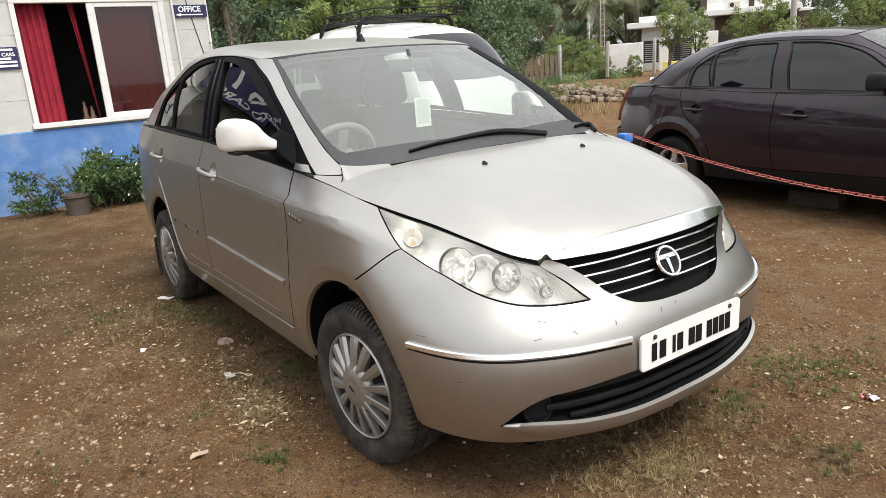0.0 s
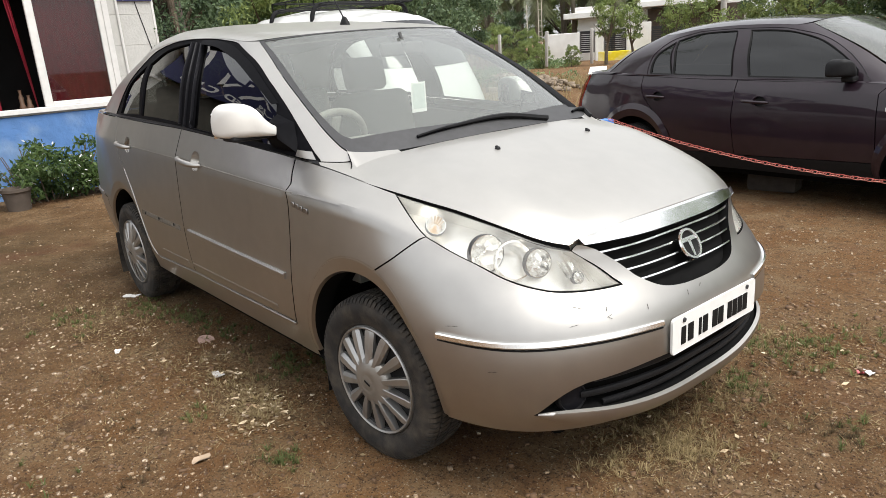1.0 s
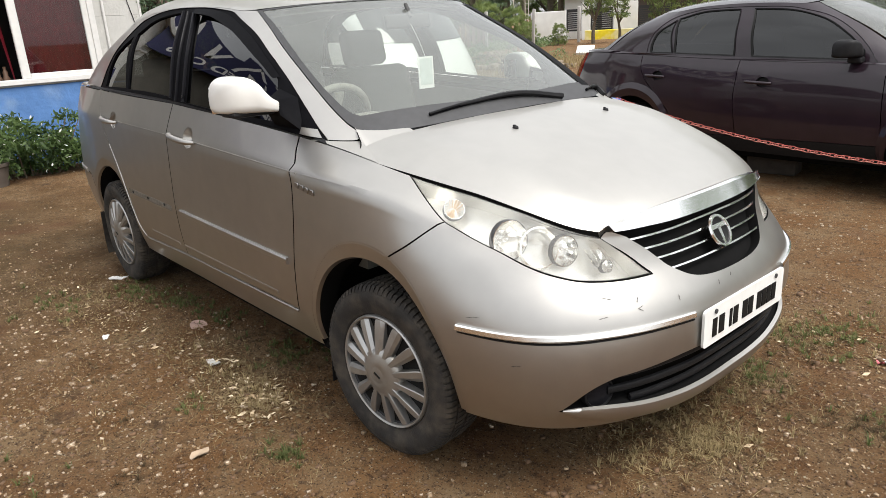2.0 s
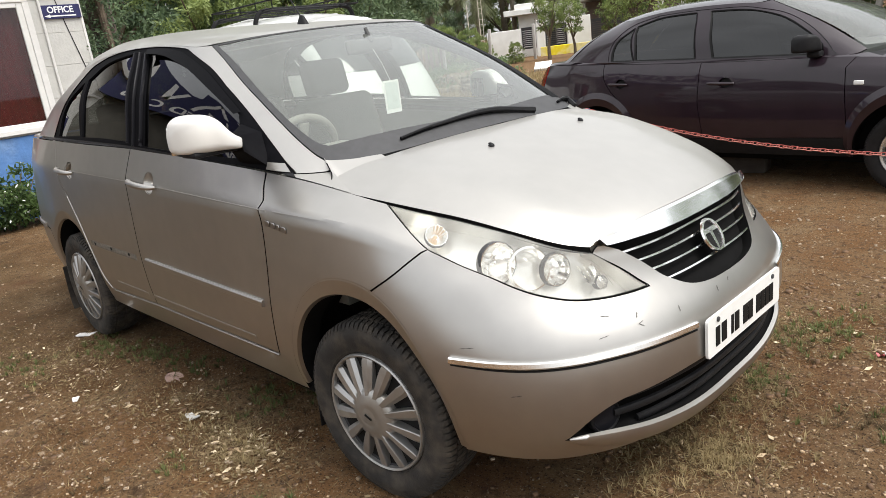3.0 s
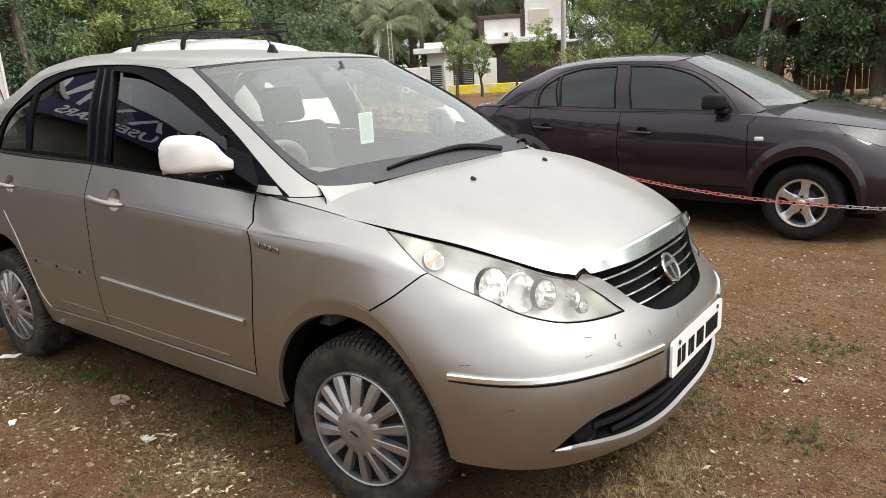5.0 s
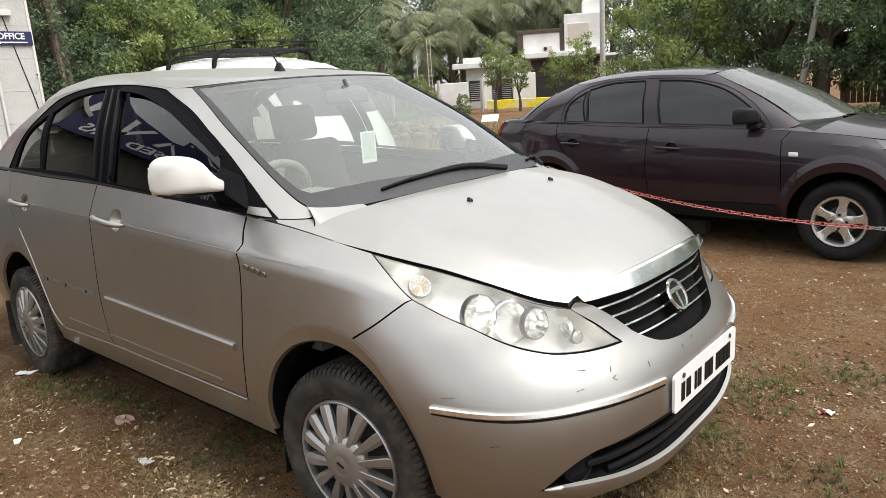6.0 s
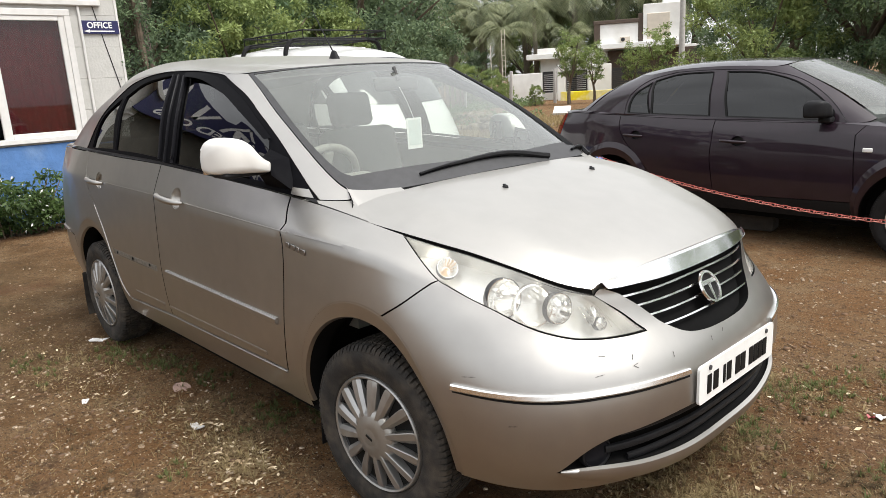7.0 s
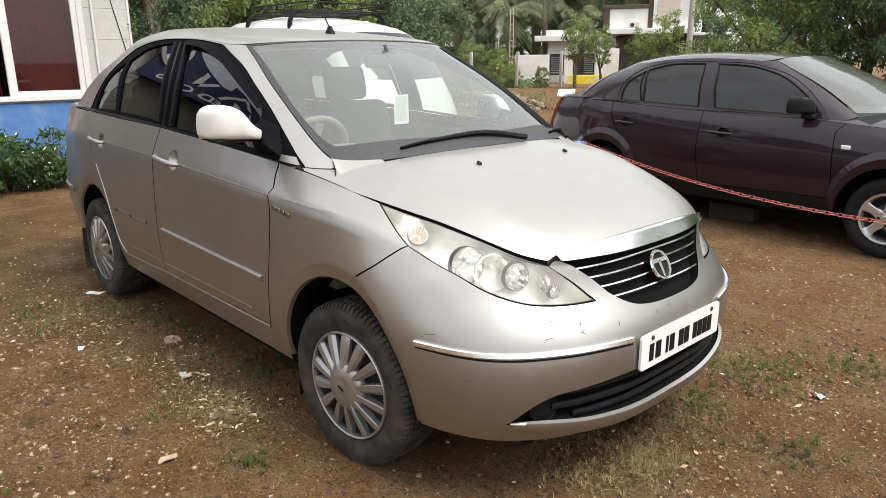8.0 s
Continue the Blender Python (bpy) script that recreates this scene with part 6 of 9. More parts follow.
p_in = ring([(0, 0.02), (3, 0.02), (pf[0] - 0.05, 0.02)], [(pf[0] - 0.05, 0.02), pf], pa_f, [pr, (pr[0] + 0.05, 0.02)], [(pr[0] + 0.05, 0.02), (7, 0.02), (qf[0] - 0.05, 0.02)], [(qf[0] - 0.05, 0.02), qf], pa_r, [qr, (qr[0] + 0.05, 0.02)], [(qr[0] + 0.05, 0.02), (12, 0.02)], [(12, 0.02), (12, 4.85)], [(12, 4.85), (6, 4.85), (0, 4.5)], [(0, 4.5), (0, 0.02)])
part("inner_shell", join(panel(PB, p_in, y_side=1, gap=0, skirt=0, lift=-0.05, step=0.1, edge=0.06), panel(PB, p_in, y_side=-1, gap=0, skirt=0, lift=-0.05, step=0.1, edge=0.06)), GAP_BLACK, plum, "", 30)
# set low as well, so the ground below stays in deeper shade
part("underbody", box((3.7, 1.25, 0.05), (-1.4, 0, 0.19), 0.01), GAP_BLACK, plum)
part("dashboard", box((0.5, 1.3, 0.2), (-0.62, 0, 0.87), 0.06), CABIN_DARK, plum)
for y in (-0.36, 0.36):
    part("front_seat", join(box((0.5, 0.5, 0.16), (-1.15, y, 0.5), 0.05), box((0.14, 0.5, 0.65), (-1.5, y, 0.85), 0.05, 3, (0, -12, 0)), box((0.09, 0.26, 0.18), (-1.58, y, 1.2), 0.04)), SEAT_CLOTH, plum)


def alloy(wheel, width):
    r = 0.185
    off = pose(0, -width * 0.36, 0)
    hub = part("alloy_rim", moved(lathe([(r * 0.86, 0.02), (r * 0.9, -0.012), (r * 0.98, -0.016), (r * 1.02, 0.0), (r * 1.02, 0.03)], 48), off), ALLOY, wheel, "five-spoke silver alloy rim", 40)
    part("brake_disc", moved(lathe([(0.0, 0.05), (r * 0.75, 0.05), (r * 0.9, 0.06)], 32), off), INK, hub)
    part("hub_cap", moved(lathe([(0.0, -0.016), (0.018, -0.016), (0.026, -0.012), (0.03, -0.008), (0.058, -0.007), (0.064, 0.03)], 24), off), ALLOY, hub)
    for i in range(5):
        sect = []
        for rr, w, h in ((0.03, 0.036, -0.008), (0.07, 0.034, -0.006), (0.1, 0.027, -0.004), (0.13, 0.029, -0.004), (0.155, 0.036, -0.008), (0.172, 0.047, -0.012)):
            sect.append([(-w, 0.03, rr), (-w, h + 0.004, rr), (-w * 0.8, h, rr), (w * 0.8, h, rr), (w, h + 0.004, rr), (w, 0.03, rr)])
        part("spoke", moved(moved(grid(sect), pose(0, 0, 0, 0, 72 * i + 8, 0)), off), ALLOY, hub, "", 30)
    for i in range(4):
        part("wheel_nut", moved(lathe([(0.0, -0.012), (0.008, -0.012), (0.0095, -0.0095), (0.0095, 0.0)], 10), off @ pose(0.05 * math.cos(radians(90 * i)), 0, 0.05 * math.sin(radians(90 * i)))), INK, hub, "dark sunken wheel nut")


for at, s in (((0, -0.74, 0.283), -1), ((0, 0.74, 0.283), 1), ((-2.49, -0.735, 0.283), -1), ((-2.49, 0.735, 0.283), 1)):
    road_wheel(plum, at, s, 0, 0.288, 0.187, 0.18, alloy, "wheel with a five-spoke alloy rim", DARK_RUBBER)


# the ground: one sheet to the horizon, finer near the cars
def ease(a, b, t):
    t = min(1.0, max(0.0, (t - a) / (b - a)))
    return t * t * (3 - 2 * t)


def height(x, y):
    r = math.hypot(x, y)
    z = 0.1 * ease(-3.2, -6.6, x) * ease(2.2, 0.8, y) * ease(-9, -7.2, x)
    z += 0.04 * ease(16, 36, r)
    n = noise.noise(Vector((x * 0.9, y * 0.9, 3.1))) * 0.012 + noise.noise(Vector((x * 3.1, y * 3.1, 7.7))) * 0.008 + noise.noise(Vector((x * 11, y * 11, 1.2))) * 0.006
    for wx, wy in ((0, -0.73), (0, 0.73), (-2.53, -0.73), (-2.53, 0.73)):
        n *= 1 - 0.85 * math.exp(-((x - wx) ** 2 + (y - wy) ** 2) / 0.06)
    return z + n * ease(60, 20, r)


def earth_material():
    m = bpy.data.materials.new("bare_earth")
    m.use_nodes = True
    n, l = m.node_tree.nodes, m.node_tree.links
    b = n["Principled BSDF"]
    b.inputs["Roughness"].default_value, b.inputs["Specular IOR Level"].default_value = 0.95, 0.2
    tc = n.new("ShaderNodeTexCoord")

    def tex(scale, detail, rough=0.55):
        t = n.new("ShaderNodeTexNoise")
        t.inputs["Scale"].default_value, t.inputs["Detail"].default_value, t.inputs["Roughness"].default_value = scale, detail, rough
        l.new(tc.outputs["Object"], t.inputs["Vector"])
        return t

    def ramp(src, lo, hi):
        r = n.new("ShaderNodeMapRange")
        r.inputs["From Min"].default_value, r.inputs["From Max"].default_value = lo, hi
        l.new(src, r.inputs["Value"])
        return r.outputs["Result"]

    def mix(fac, a, c):
        x = n.new("ShaderNodeMix")
        x.data_type = "RGBA"
        l.new(fac, x.inputs["Factor"])
        for s, v in (("A", a), ("B", c)):
            if isinstance(v, tuple):
                x.inputs[s].default_value = (*v, 1)
            else:
                l.new(v, x.inputs[s])
        return x.outputs["Result"]

    big, mid, fine, grit = tex(0.55, 5), tex(3.2, 8, 0.62), tex(24, 8, 0.72), tex(150, 6, 0.7)
    c = mix(ramp(big.outputs["Fac"], 0.36, 0.64), (0.125, 0.059, 0.022), (0.195, 0.103, 0.041))
    c = mix(ramp(mid.outputs["Fac"], 0.42, 0.68), c, (0.211, 0.139, 0.074))
    c = mix(ramp(fine.outputs["Fac"], 0.52, 0.68), c, (0.047, 0.025, 0.013))
    c = mix(ramp(grit.outputs["Fac"], 0.56, 0.68), c, (0.312, 0.242, 0.164))
    crumb = tex(85, 6, 0.75)
    c = mix(ramp(crumb.outputs["Fac"], 0.55, 0.62), c, (0.043, 0.023, 0.012))
    damp = tex(4.3, 9, 0.7)
    c = mix(ramp(damp.outputs["Fac"], 0.58, 0.68), c, (0.068, 0.04, 0.02))
    for scale, share, tone in ((140.0, 0.92, (0.359, 0.281, 0.187)), (70.0, 0.972, (0.390, 0.328, 0.234)), (130.0, 0.86, (0.039, 0.021, 0.010))):
        cells = n.new("ShaderNodeTexVoronoi")
        cells.inputs["Scale"].default_value = scale
        l.new(tc.outputs["Object"], cells.inputs["Vector"])
        pick = n.new("ShaderNodeSeparateColor")
        l.new(cells.outputs["Color"], pick.inputs["Color"])
        chosen = n.new("ShaderNodeMath")
        chosen.operation = "GREATER_THAN"
        chosen.inputs[1].default_value = share
        l.new(pick.outputs[0], chosen.inputs[0])
        spot = n.new("ShaderNodeMath")
        spot.operation = "MULTIPLY"
        l.new(chosen.outputs[0], spot.inputs[0])
        near = n.new("ShaderNodeMapRange")
        near.inputs["From Min"].default_value, near.inputs["From Max"].default_value, near.inputs["To Min"].default_value, near.inputs["To Max"].default_value = 0.28, 0.38, 1.0, 0.0
        l.new(cells.outputs["Distance"], near.inputs["Value"])
        l.new(near.outputs["Result"], spot.inputs[1])
        c = mix(spot.outputs[0], c, tone)
    # a broad stretch of dark olive-brown soil beside the rear of the silver sedan, spread wider to darken what its
    # doors mirror
    away = n.new("ShaderNodeVectorMath")
    away.operation = "DISTANCE"
    away.inputs[1].default_value = (-4.4, -3.1, 0.0)
    l.new(tc.outputs["Object"], away.inputs[0])
    ragged = n.new("ShaderNodeMath")
    ragged.operation = "MULTIPLY_ADD"
    ragged.inputs[1].default_value = 4.0
    l.new(mid.outputs["Fac"], ragged.inputs[0])
    l.new(away.outputs["Value"], ragged.inputs[2])
    dark_stretch = n.new("ShaderNodeMapRange")
    dark_stretch.inputs["From Min"].default_value, dark_stretch.inputs["From Max"].default_value, dark_stretch.inputs["To Min"].default_value, dark_stretch.inputs["To Max"].default_value = 3.6, 5.4, 0.72, 0.0
    l.new(ragged.outputs[0], dark_stretch.inputs["Value"])
    c = mix(dark_stretch.outputs["Result"], c, (0.06, 0.043, 0.02))
    red = tex(1.1, 4)
    c2 = n.new("ShaderNodeMix")
    c2.data_type = "RGBA"
    c2.inputs["B"].default_value = (0.11, 0.044, 0.024, 1)
    r = n.new("ShaderNodeMapRange")
    r.inputs["From Min"].default_value, r.inputs["From Max"].default_value, r.inputs["To Max"].default_value = 0.56, 0.7, 0.6
    l.new(red.outputs["Fac"], r.inputs["Value"])
    l.new(r.outputs["Result"], c2.inputs["Factor"])
    l.new(c, c2.inputs["A"])
    l.new(c2.outputs["Result"], b.inputs["Base Color"])
    b1, b2 = n.new("ShaderNodeBump"), n.new("ShaderNodeBump")
    b1.inputs["Strength"].default_value, b1.inputs["Distance"].default_value = 1.0, 0.035
    b2.inputs["Strength"].default_value, b2.inputs["Distance"].default_value = 0.9, 0.008
    l.new(fine.outputs["Fac"], b1.inputs["Height"])
    l.new(grit.outputs["Fac"], b2.inputs["Height"])
    l.new(b1.outputs["Normal"], b2.inputs["Normal"])
    l.new(b2.outputs["Normal"], b.inputs["Normal"])
    return m


def spread(lo, hi, fine, far):
    near = list(np.arange(lo, hi + 1e-6, fine))
    step, a, b = fine, lo, hi
    left, right = [], []
    while a > -far:
        step *= 1.22
        a -= step
        left.append(max(a, -far))
    step = fine
    while b < far:
        step *= 1.22
        b += step
        right.append(min(b, far))
    return left[::-1] + near + right


gx, gy = spread(-4.2, 3.2, 0.034, 900.0), spread(-3.2, 4.2, 0.034, 900.0)
ground = tagged(part("ground", grid([[(x, y, height(x, y)) for y in gy] for x in gx]), earth_material(), None, "", "all"), "bare brown earth yard strewn with stones and dry grass", "ground", kind="structure")
me = ground.data
me.flip_normals()

# the office: white boarded wall over a blue band
WHITEWASH = material("whitewash", (0.5, 0.495, 0.47), 0.85, 0.0, 9, 0.06, 0.25, 40, second=(0.45, 0.43, 0.4), second_scale=1.3, second_mix=(0.55, 0.8))
BLUE_WASH = material("blue_wash", (0.085, 0.19, 0.42), 0.85, 0.0, 7, 0.16, 0.35, 30, second=(0.2, 0.29, 0.43), second_scale=2.6, second_mix=(0.5, 0.75))
WINDOW_WHITE = material("window_white", (0.66, 0.65, 0.63), 0.45, 0.0, 15, 0.06)
CURTAIN = material("red_curtain", (0.3, 0.014, 0.035), 0.8, 0.0, 12, 0.25, 0.1, 60)
# near-black, as the lack of light in the room is in the colour
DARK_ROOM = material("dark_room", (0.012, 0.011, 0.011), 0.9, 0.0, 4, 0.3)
NAVY = material("navy_board", (0.015, 0.016, 0.08), 0.45, 0.0, 20, 0.1)
LETTER_WHITE = material("letter_white", (0.85, 0.85, 0.85), 0.5, 0.0, 30, 0.05)
ROOM_GLASS = glass_mat("office_glass", (0.62, 0.52, 0.52), 0.0, 0.015, (0.5, 0.3, 0.28))
WX = -6.8
Y0, Y1, WY0, WY1, WZ0, WZ1 = -5.6, 1.0, -1.06, 0.5, 0.99, 2.36
TOP, BLUE_TOP = 3.1, 0.965
office = thing("office_building", "small office with white boarded wall and blue base", "building", pose(WX, 0, 0))


def slab(x0, x1, y0, y1, z0, z1, bevel=0.0):
    return box((x1 - x0, y1 - y0, z1 - z0), ((x0 + x1) / 2, (y0 + y1) / 2, (z0 + z1) / 2), bevel, 1)


board_h = 0.335
SHOP = -1.62
z = BLUE_TOP
while z < TOP - 0.02:
    z1 = min(TOP, z + board_h)
    runs = [(SHOP, Y1)] if z >= WZ1 or z1 <= WZ0 else [(SHOP, WY0), (WY1, Y1)]
    for a, b in runs:
        part("wall_board", slab(-0.12, 0.0, a, b, z + 0.0012, z1 - 0.0012, 0.0018), WHITEWASH, office, "", False)
    if len(runs) == 2:
        if z < WZ0:
            part("wall_board", slab(-0.12, 0.0, WY0, WY1, z + 0.003, WZ0, 0.0), WHITEWASH, office, "", False)
        if z1 > WZ1:
            part("wall_board", slab(-0.12, 0.0, WY0, WY1, WZ1, z1 - 0.003, 0.0), WHITEWASH, office, "", False)
    z = z1
part("wall_core", join(slab(-0.14, -0.05, SHOP, WY0, 0.0, TOP), slab(-0.14, -0.05, WY1, Y1 - 0.01, 0.0, TOP), slab(-0.14, -0.05, WY0, WY1, 0.0, WZ0), slab(-0.14, -0.05, WY0, WY1, WZ1, TOP)), WHITEWASH, office, "", False)
part("blue_base_wall", slab(-0.14, 0.018, -1.62, Y1 + 0.005, -0.2, BLUE_TOP, 0.008), BLUE_WASH, office, "weathered blue lower wall", False)
# wall beyond the view, toned dark so the car doors mirror less light
part("dim_base_wall", slab(-0.14, 0.016, Y0, -1.62, -0.2, BLUE_TOP, 0.0), material("dimmed_base_tone", (0.1, 0.088, 0.075), 0.9, 0.0, 6, 0.2, 0.3, 30, second=(0.065, 0.055, 0.045), second_scale=1.5), office, "unseen grey-brown lower wall, darkened to dim its reflection", False)
part("upper_wall", slab(-0.12, -0.07, Y0 + 0.14, SHOP, BLUE_TOP, TOP), material("dimmed_olive_tone", (0.12, 0.114, 0.096), 0.85, 0.0, 6, 0.15, 0.2, 30, second=(0.085, 0.08, 0.068), second_scale=1.2), office, "grey-olive upper wall, darkened to dim its reflection", False)
part("side_wall", slab(-5.0, -0.14, Y1 - 0.14, Y1, -0.2, TOP), WHITEWASH, office, "", False)
part("far_side_wall", slab(-5.0, -0.14, Y0, Y0 + 0.14, -0.2, TOP), WHITEWASH, office, "", False)
part("back_wall", slab(-5.14, -5.0, Y0, Y1, -0.2, TOP), WHITEWASH, office, "", False)
part("office_ceiling", slab(-5.1, 0.25, SHOP, Y1 + 0.12, TOP, TOP + 0.1, 0.01), WHITEWASH, office, "", False)
part("shop_ceiling", slab(-5.1, 0.0, Y0 - 0.1, SHOP, TOP, TOP + 0.1, 0.01), WHITEWASH, office, "", False)
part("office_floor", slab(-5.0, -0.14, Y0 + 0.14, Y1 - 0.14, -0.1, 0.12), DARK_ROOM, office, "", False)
# added dark sheets that stand for the unlit depth behind the window
part("room_dark_sheet", join(slab(-1.0, -0.98, -1.6, Y1 - 0.2, 0.12, TOP), slab(-1.0, -0.15, -1.62, -1.6, 0.12, TOP)), DARK_ROOM, office, "", False)
part("eave_strip", slab(0.0, 0.05, SHOP, 0.83, 2.4, 2.46, 0.008), WINDOW_WHITE, office, "", False)
part("corner_trim", slab(-0.01, 0.012, Y1 - 0.015, Y1 + 0.012, BLUE_TOP, TOP, 0.003), WINDOW_WHITE, office, "", False)
part("downpipe", join(tube([(0.02, 0.6, BLUE_TOP), (0.02, 0.6, 2.3), (0.02, 0.575, TOP)], 0.014, 8)), WINDOW_WHITE, office, "thin white pipe on the wall")
window = part("window_1", join(slab(-0.05, 0.035, WY0, WY1, WZ1 - 0.07, WZ1, 0.006), slab(-0.05, 0.05, WY0 - 0.02, WY1 + 0.02, WZ0 - 0.005, WZ0 + 0.05, 0.006), slab(-0.05, 0.035, WY0, WY0 + 0.05, WZ0 + 0.05, WZ1 - 0.07, 0.0), slab(-0.05, 0.035, WY1 - 0.06, WY1, WZ0 + 0.05, WZ1 - 0.07, 0.0)), WINDOW_WHITE, office, "white sliding window, one leaf slid open", False)
leaf = part("window_leaf", join(slab(-0.02, 0.025, -0.32, -0.24, WZ0 + 0.05, WZ1 - 0.07, 0.005), slab(-0.02, 0.025, WY1 - 0.12, WY1 - 0.06, WZ0 + 0.05, WZ1 - 0.07, 0.005), slab(-0.02, 0.025, -0.24, WY1 - 0.12, WZ0 + 0.05, WZ0 + 0.1, 0.005), slab(-0.02, 0.025, -0.24, WY1 - 0.12, WZ1 - 0.12, WZ1 - 0.07, 0.005)), WINDOW_WHITE, window, "", False)
part("window_pane", slab(-0.002, 0.002, -0.24, WY1 - 0.12, WZ0 + 0.1, WZ1 - 0.12), ROOM_GLASS, window, "", False)


def curtain(y0, y1, folds, depth=0.03, lean=0.0):
    rows = []
    for k in range(9):
        t = k / 8
        row = []
        for i in range(folds * 8 + 1):
            w = i / (folds * 8)
            y = y0 + (y1 - y0) * w + lean * t * (1 - 0.4 * w)
            row.append((-0.085 + depth * math.sin(2 * math.pi * folds * w + 0.6 * math.sin(3 * t)), y, WZ1 - 0.02 - (WZ1 - WZ0 - 0.05) * t))
        rows.append(row)
    return grid(rows)


for a, b, c, ln in ((WY0 + 0.0, -0.73, 5, 0.02), (-0.5, -0.44, 2, 0.12), (-0.3, WY1, 8, 0.0)):
    cu = thing("curtain", "dark red curtain hanging in the office window", "curtain", pose(WX, 0, 0), "window curtains")
    part("cloth", curtain(a, b, c, 0.02, ln), CURTAIN, cu)
for i, (y, h) in enumerate(((-0.52, 0.2), (-0.45, 0.14))):
    cup_ = part("window_pot", moved(lathe([(0.0, 0.0), (0.03, 0.0), (0.035, 0.02), (0.022, 0.05), (0.025, h * 0.6), (0.012, h * 0.8), (0.018, h), (0.0, h)], 16, "z"), pose(0, 0, 0)), material("brown_pot", (0.09, 0.05, 0.03), 0.5, 0.0, 20, 0.2))
    cup_.matrix_world = pose(WX - 0.08, y, WZ0 + 0.045)
    tagged(cup_, "small dark ornament standing on the window ledge", "ornament", "ledge ornaments")


def lettering(text, size, mat, parent, m, name="lettering"):
    cu = bpy.data.curves.new(name, "FONT")
    cu.offset = size * 0.022
    cu.body, cu.size, cu.extrude, cu.align_x, cu.align_y = text, size, 0.002, "CENTER", "CENTER"
    ob = new(name, cu)
    me2 = bpy.data.meshes.new_from_object(ob.evaluated_get(bpy.context.evaluated_depsgraph_get()))
    bpy.data.objects.remove(ob)
    ob = new(name, me2)
    me2.materials.clear()
    me2.materials.append(mat)
    ob.parent = parent
    ob.matrix_local = m
    return ob


# signs face +x: the text's right is +y
FACE_X = Matrix(((0, 0, 1, 0), (1, 0, 0, 0), (0, 1, 0, 0), (0, 0, 0, 1)))
sign = thing("office_sign", "navy sign reading OFFICE above a white arrow", "sign", pose(WX + 0.016, 0.795, 2.18))
part("board", box((0.012, 0.405, 0.14), (0, 0, 0), 0.002, 1), NAVY, sign, "", False)
lt = lettering("OFFICE", 0.088, LETTER_WHITE, sign, Matrix.Translation((0.008, 0, 0.018)) @ FACE_X)
lt.scale = (0.93, 1, 1)
part("arrow", join(box((0.004, 0.26, 0.012), (0.008, 0.02, -0.042), 0, 1), prism([(-0.17, -0.042), (-0.11, -0.06), (-0.11, -0.024)], 0.004, "x", 0.006)), LETTER_WHITE, sign, "", False)
notice = thing("notice_board", "small navy notice with white lines of text", "sign", pose(WX + 0.016, -1.24, 1.745))
part("board", box((0.012, 0.34, 0.225), (0, 0, 0), 0.002, 1), NAVY, notice, "", False)
lettering("CARS", 0.05, LETTER_WHITE, notice, Matrix.Translation((0.008, 0.08, 0.035)) @ FACE_X)
for zz, w in ((0.085, 0.2), (-0.005, 0.14), (-0.04, 0.24), (-0.08, 0.24)):
    part("text_bar", box((0.004, w, 0.022), (0.008, 0.03, zz), 0, 1), LETTER_WHITE, notice, "", False)

# long dealer board on the office roof, seen only mirrored in the car windows
fascia = thing("roof_signboard", "long navy signboard with white lettering on the roof", "sign", pose(WX + 0.16, -4.7, 3.3))
part("board", box((0.06, 7.0, 1.5), (0, 0, 0), 0.01, 1), NAVY, fascia, "", False)
for i, y in enumerate(np.arange(-3.0, 3.2, 1.0)):
    wdt = 0.36
    strokes = join(prism([(y - wdt, -0.12), (y - wdt + 0.14, -0.12), (y + 0.07, 0.62), (y - 0.07, 0.62)], 0.01, "x", 0.03), prism([(y + wdt - 0.14, -0.12), (y + wdt, -0.12), (y + 0.07, 0.62), (y - 0.07, 0.62)], 0.01, "x", 0.03)) if i % 2 == 0 else join(prism([(y - wdt, 0.62), (y - 0.07, -0.12), (y + 0.07, -0.12), (y - wdt + 0.15, 0.62)], 0.01, "x", 0.03), prism([(y + wdt - 0.15, 0.62), (y - 0.07, -0.12), (y + 0.07, -0.12), (y + wdt, 0.62)], 0.01, "x", 0.03))
    part("letter_shape", strokes, LETTER_WHITE, fascia, "", False)
lettering("MULTI BRANDED USED CARS", 0.44, LETTER_WHITE, fascia, Matrix.Translation((0.034, 0, -0.45)) @ FACE_X)
for y in (-3.0, 0.0, 3.0):
    part("bracket", box((0.05, 0.05, 1.5 if y > -1 else 4.1), (-0.06, y, -0.05 if y > -1 else -1.3), 0.004, 1), GREY_PLASTIC, fascia, "", False)
cable = thing("wall_cable", "thin dark cable hanging across the office corner", "cable", pose(WX, 0, 0))
part("cable_run", tube([(0.004, 0.69, 3.1), (0.004, 0.745, 2.44), (0.004, 0.83, 2.0), (0.006, 0.915, 1.58), (0.03, 0.98, 1.1)], 0.005, 6), INK, cable)

# white van with a roof rack
van = thing("white_van", "white van with a black roof rack", "van", pose(-4.1, 3.06, 0.0))


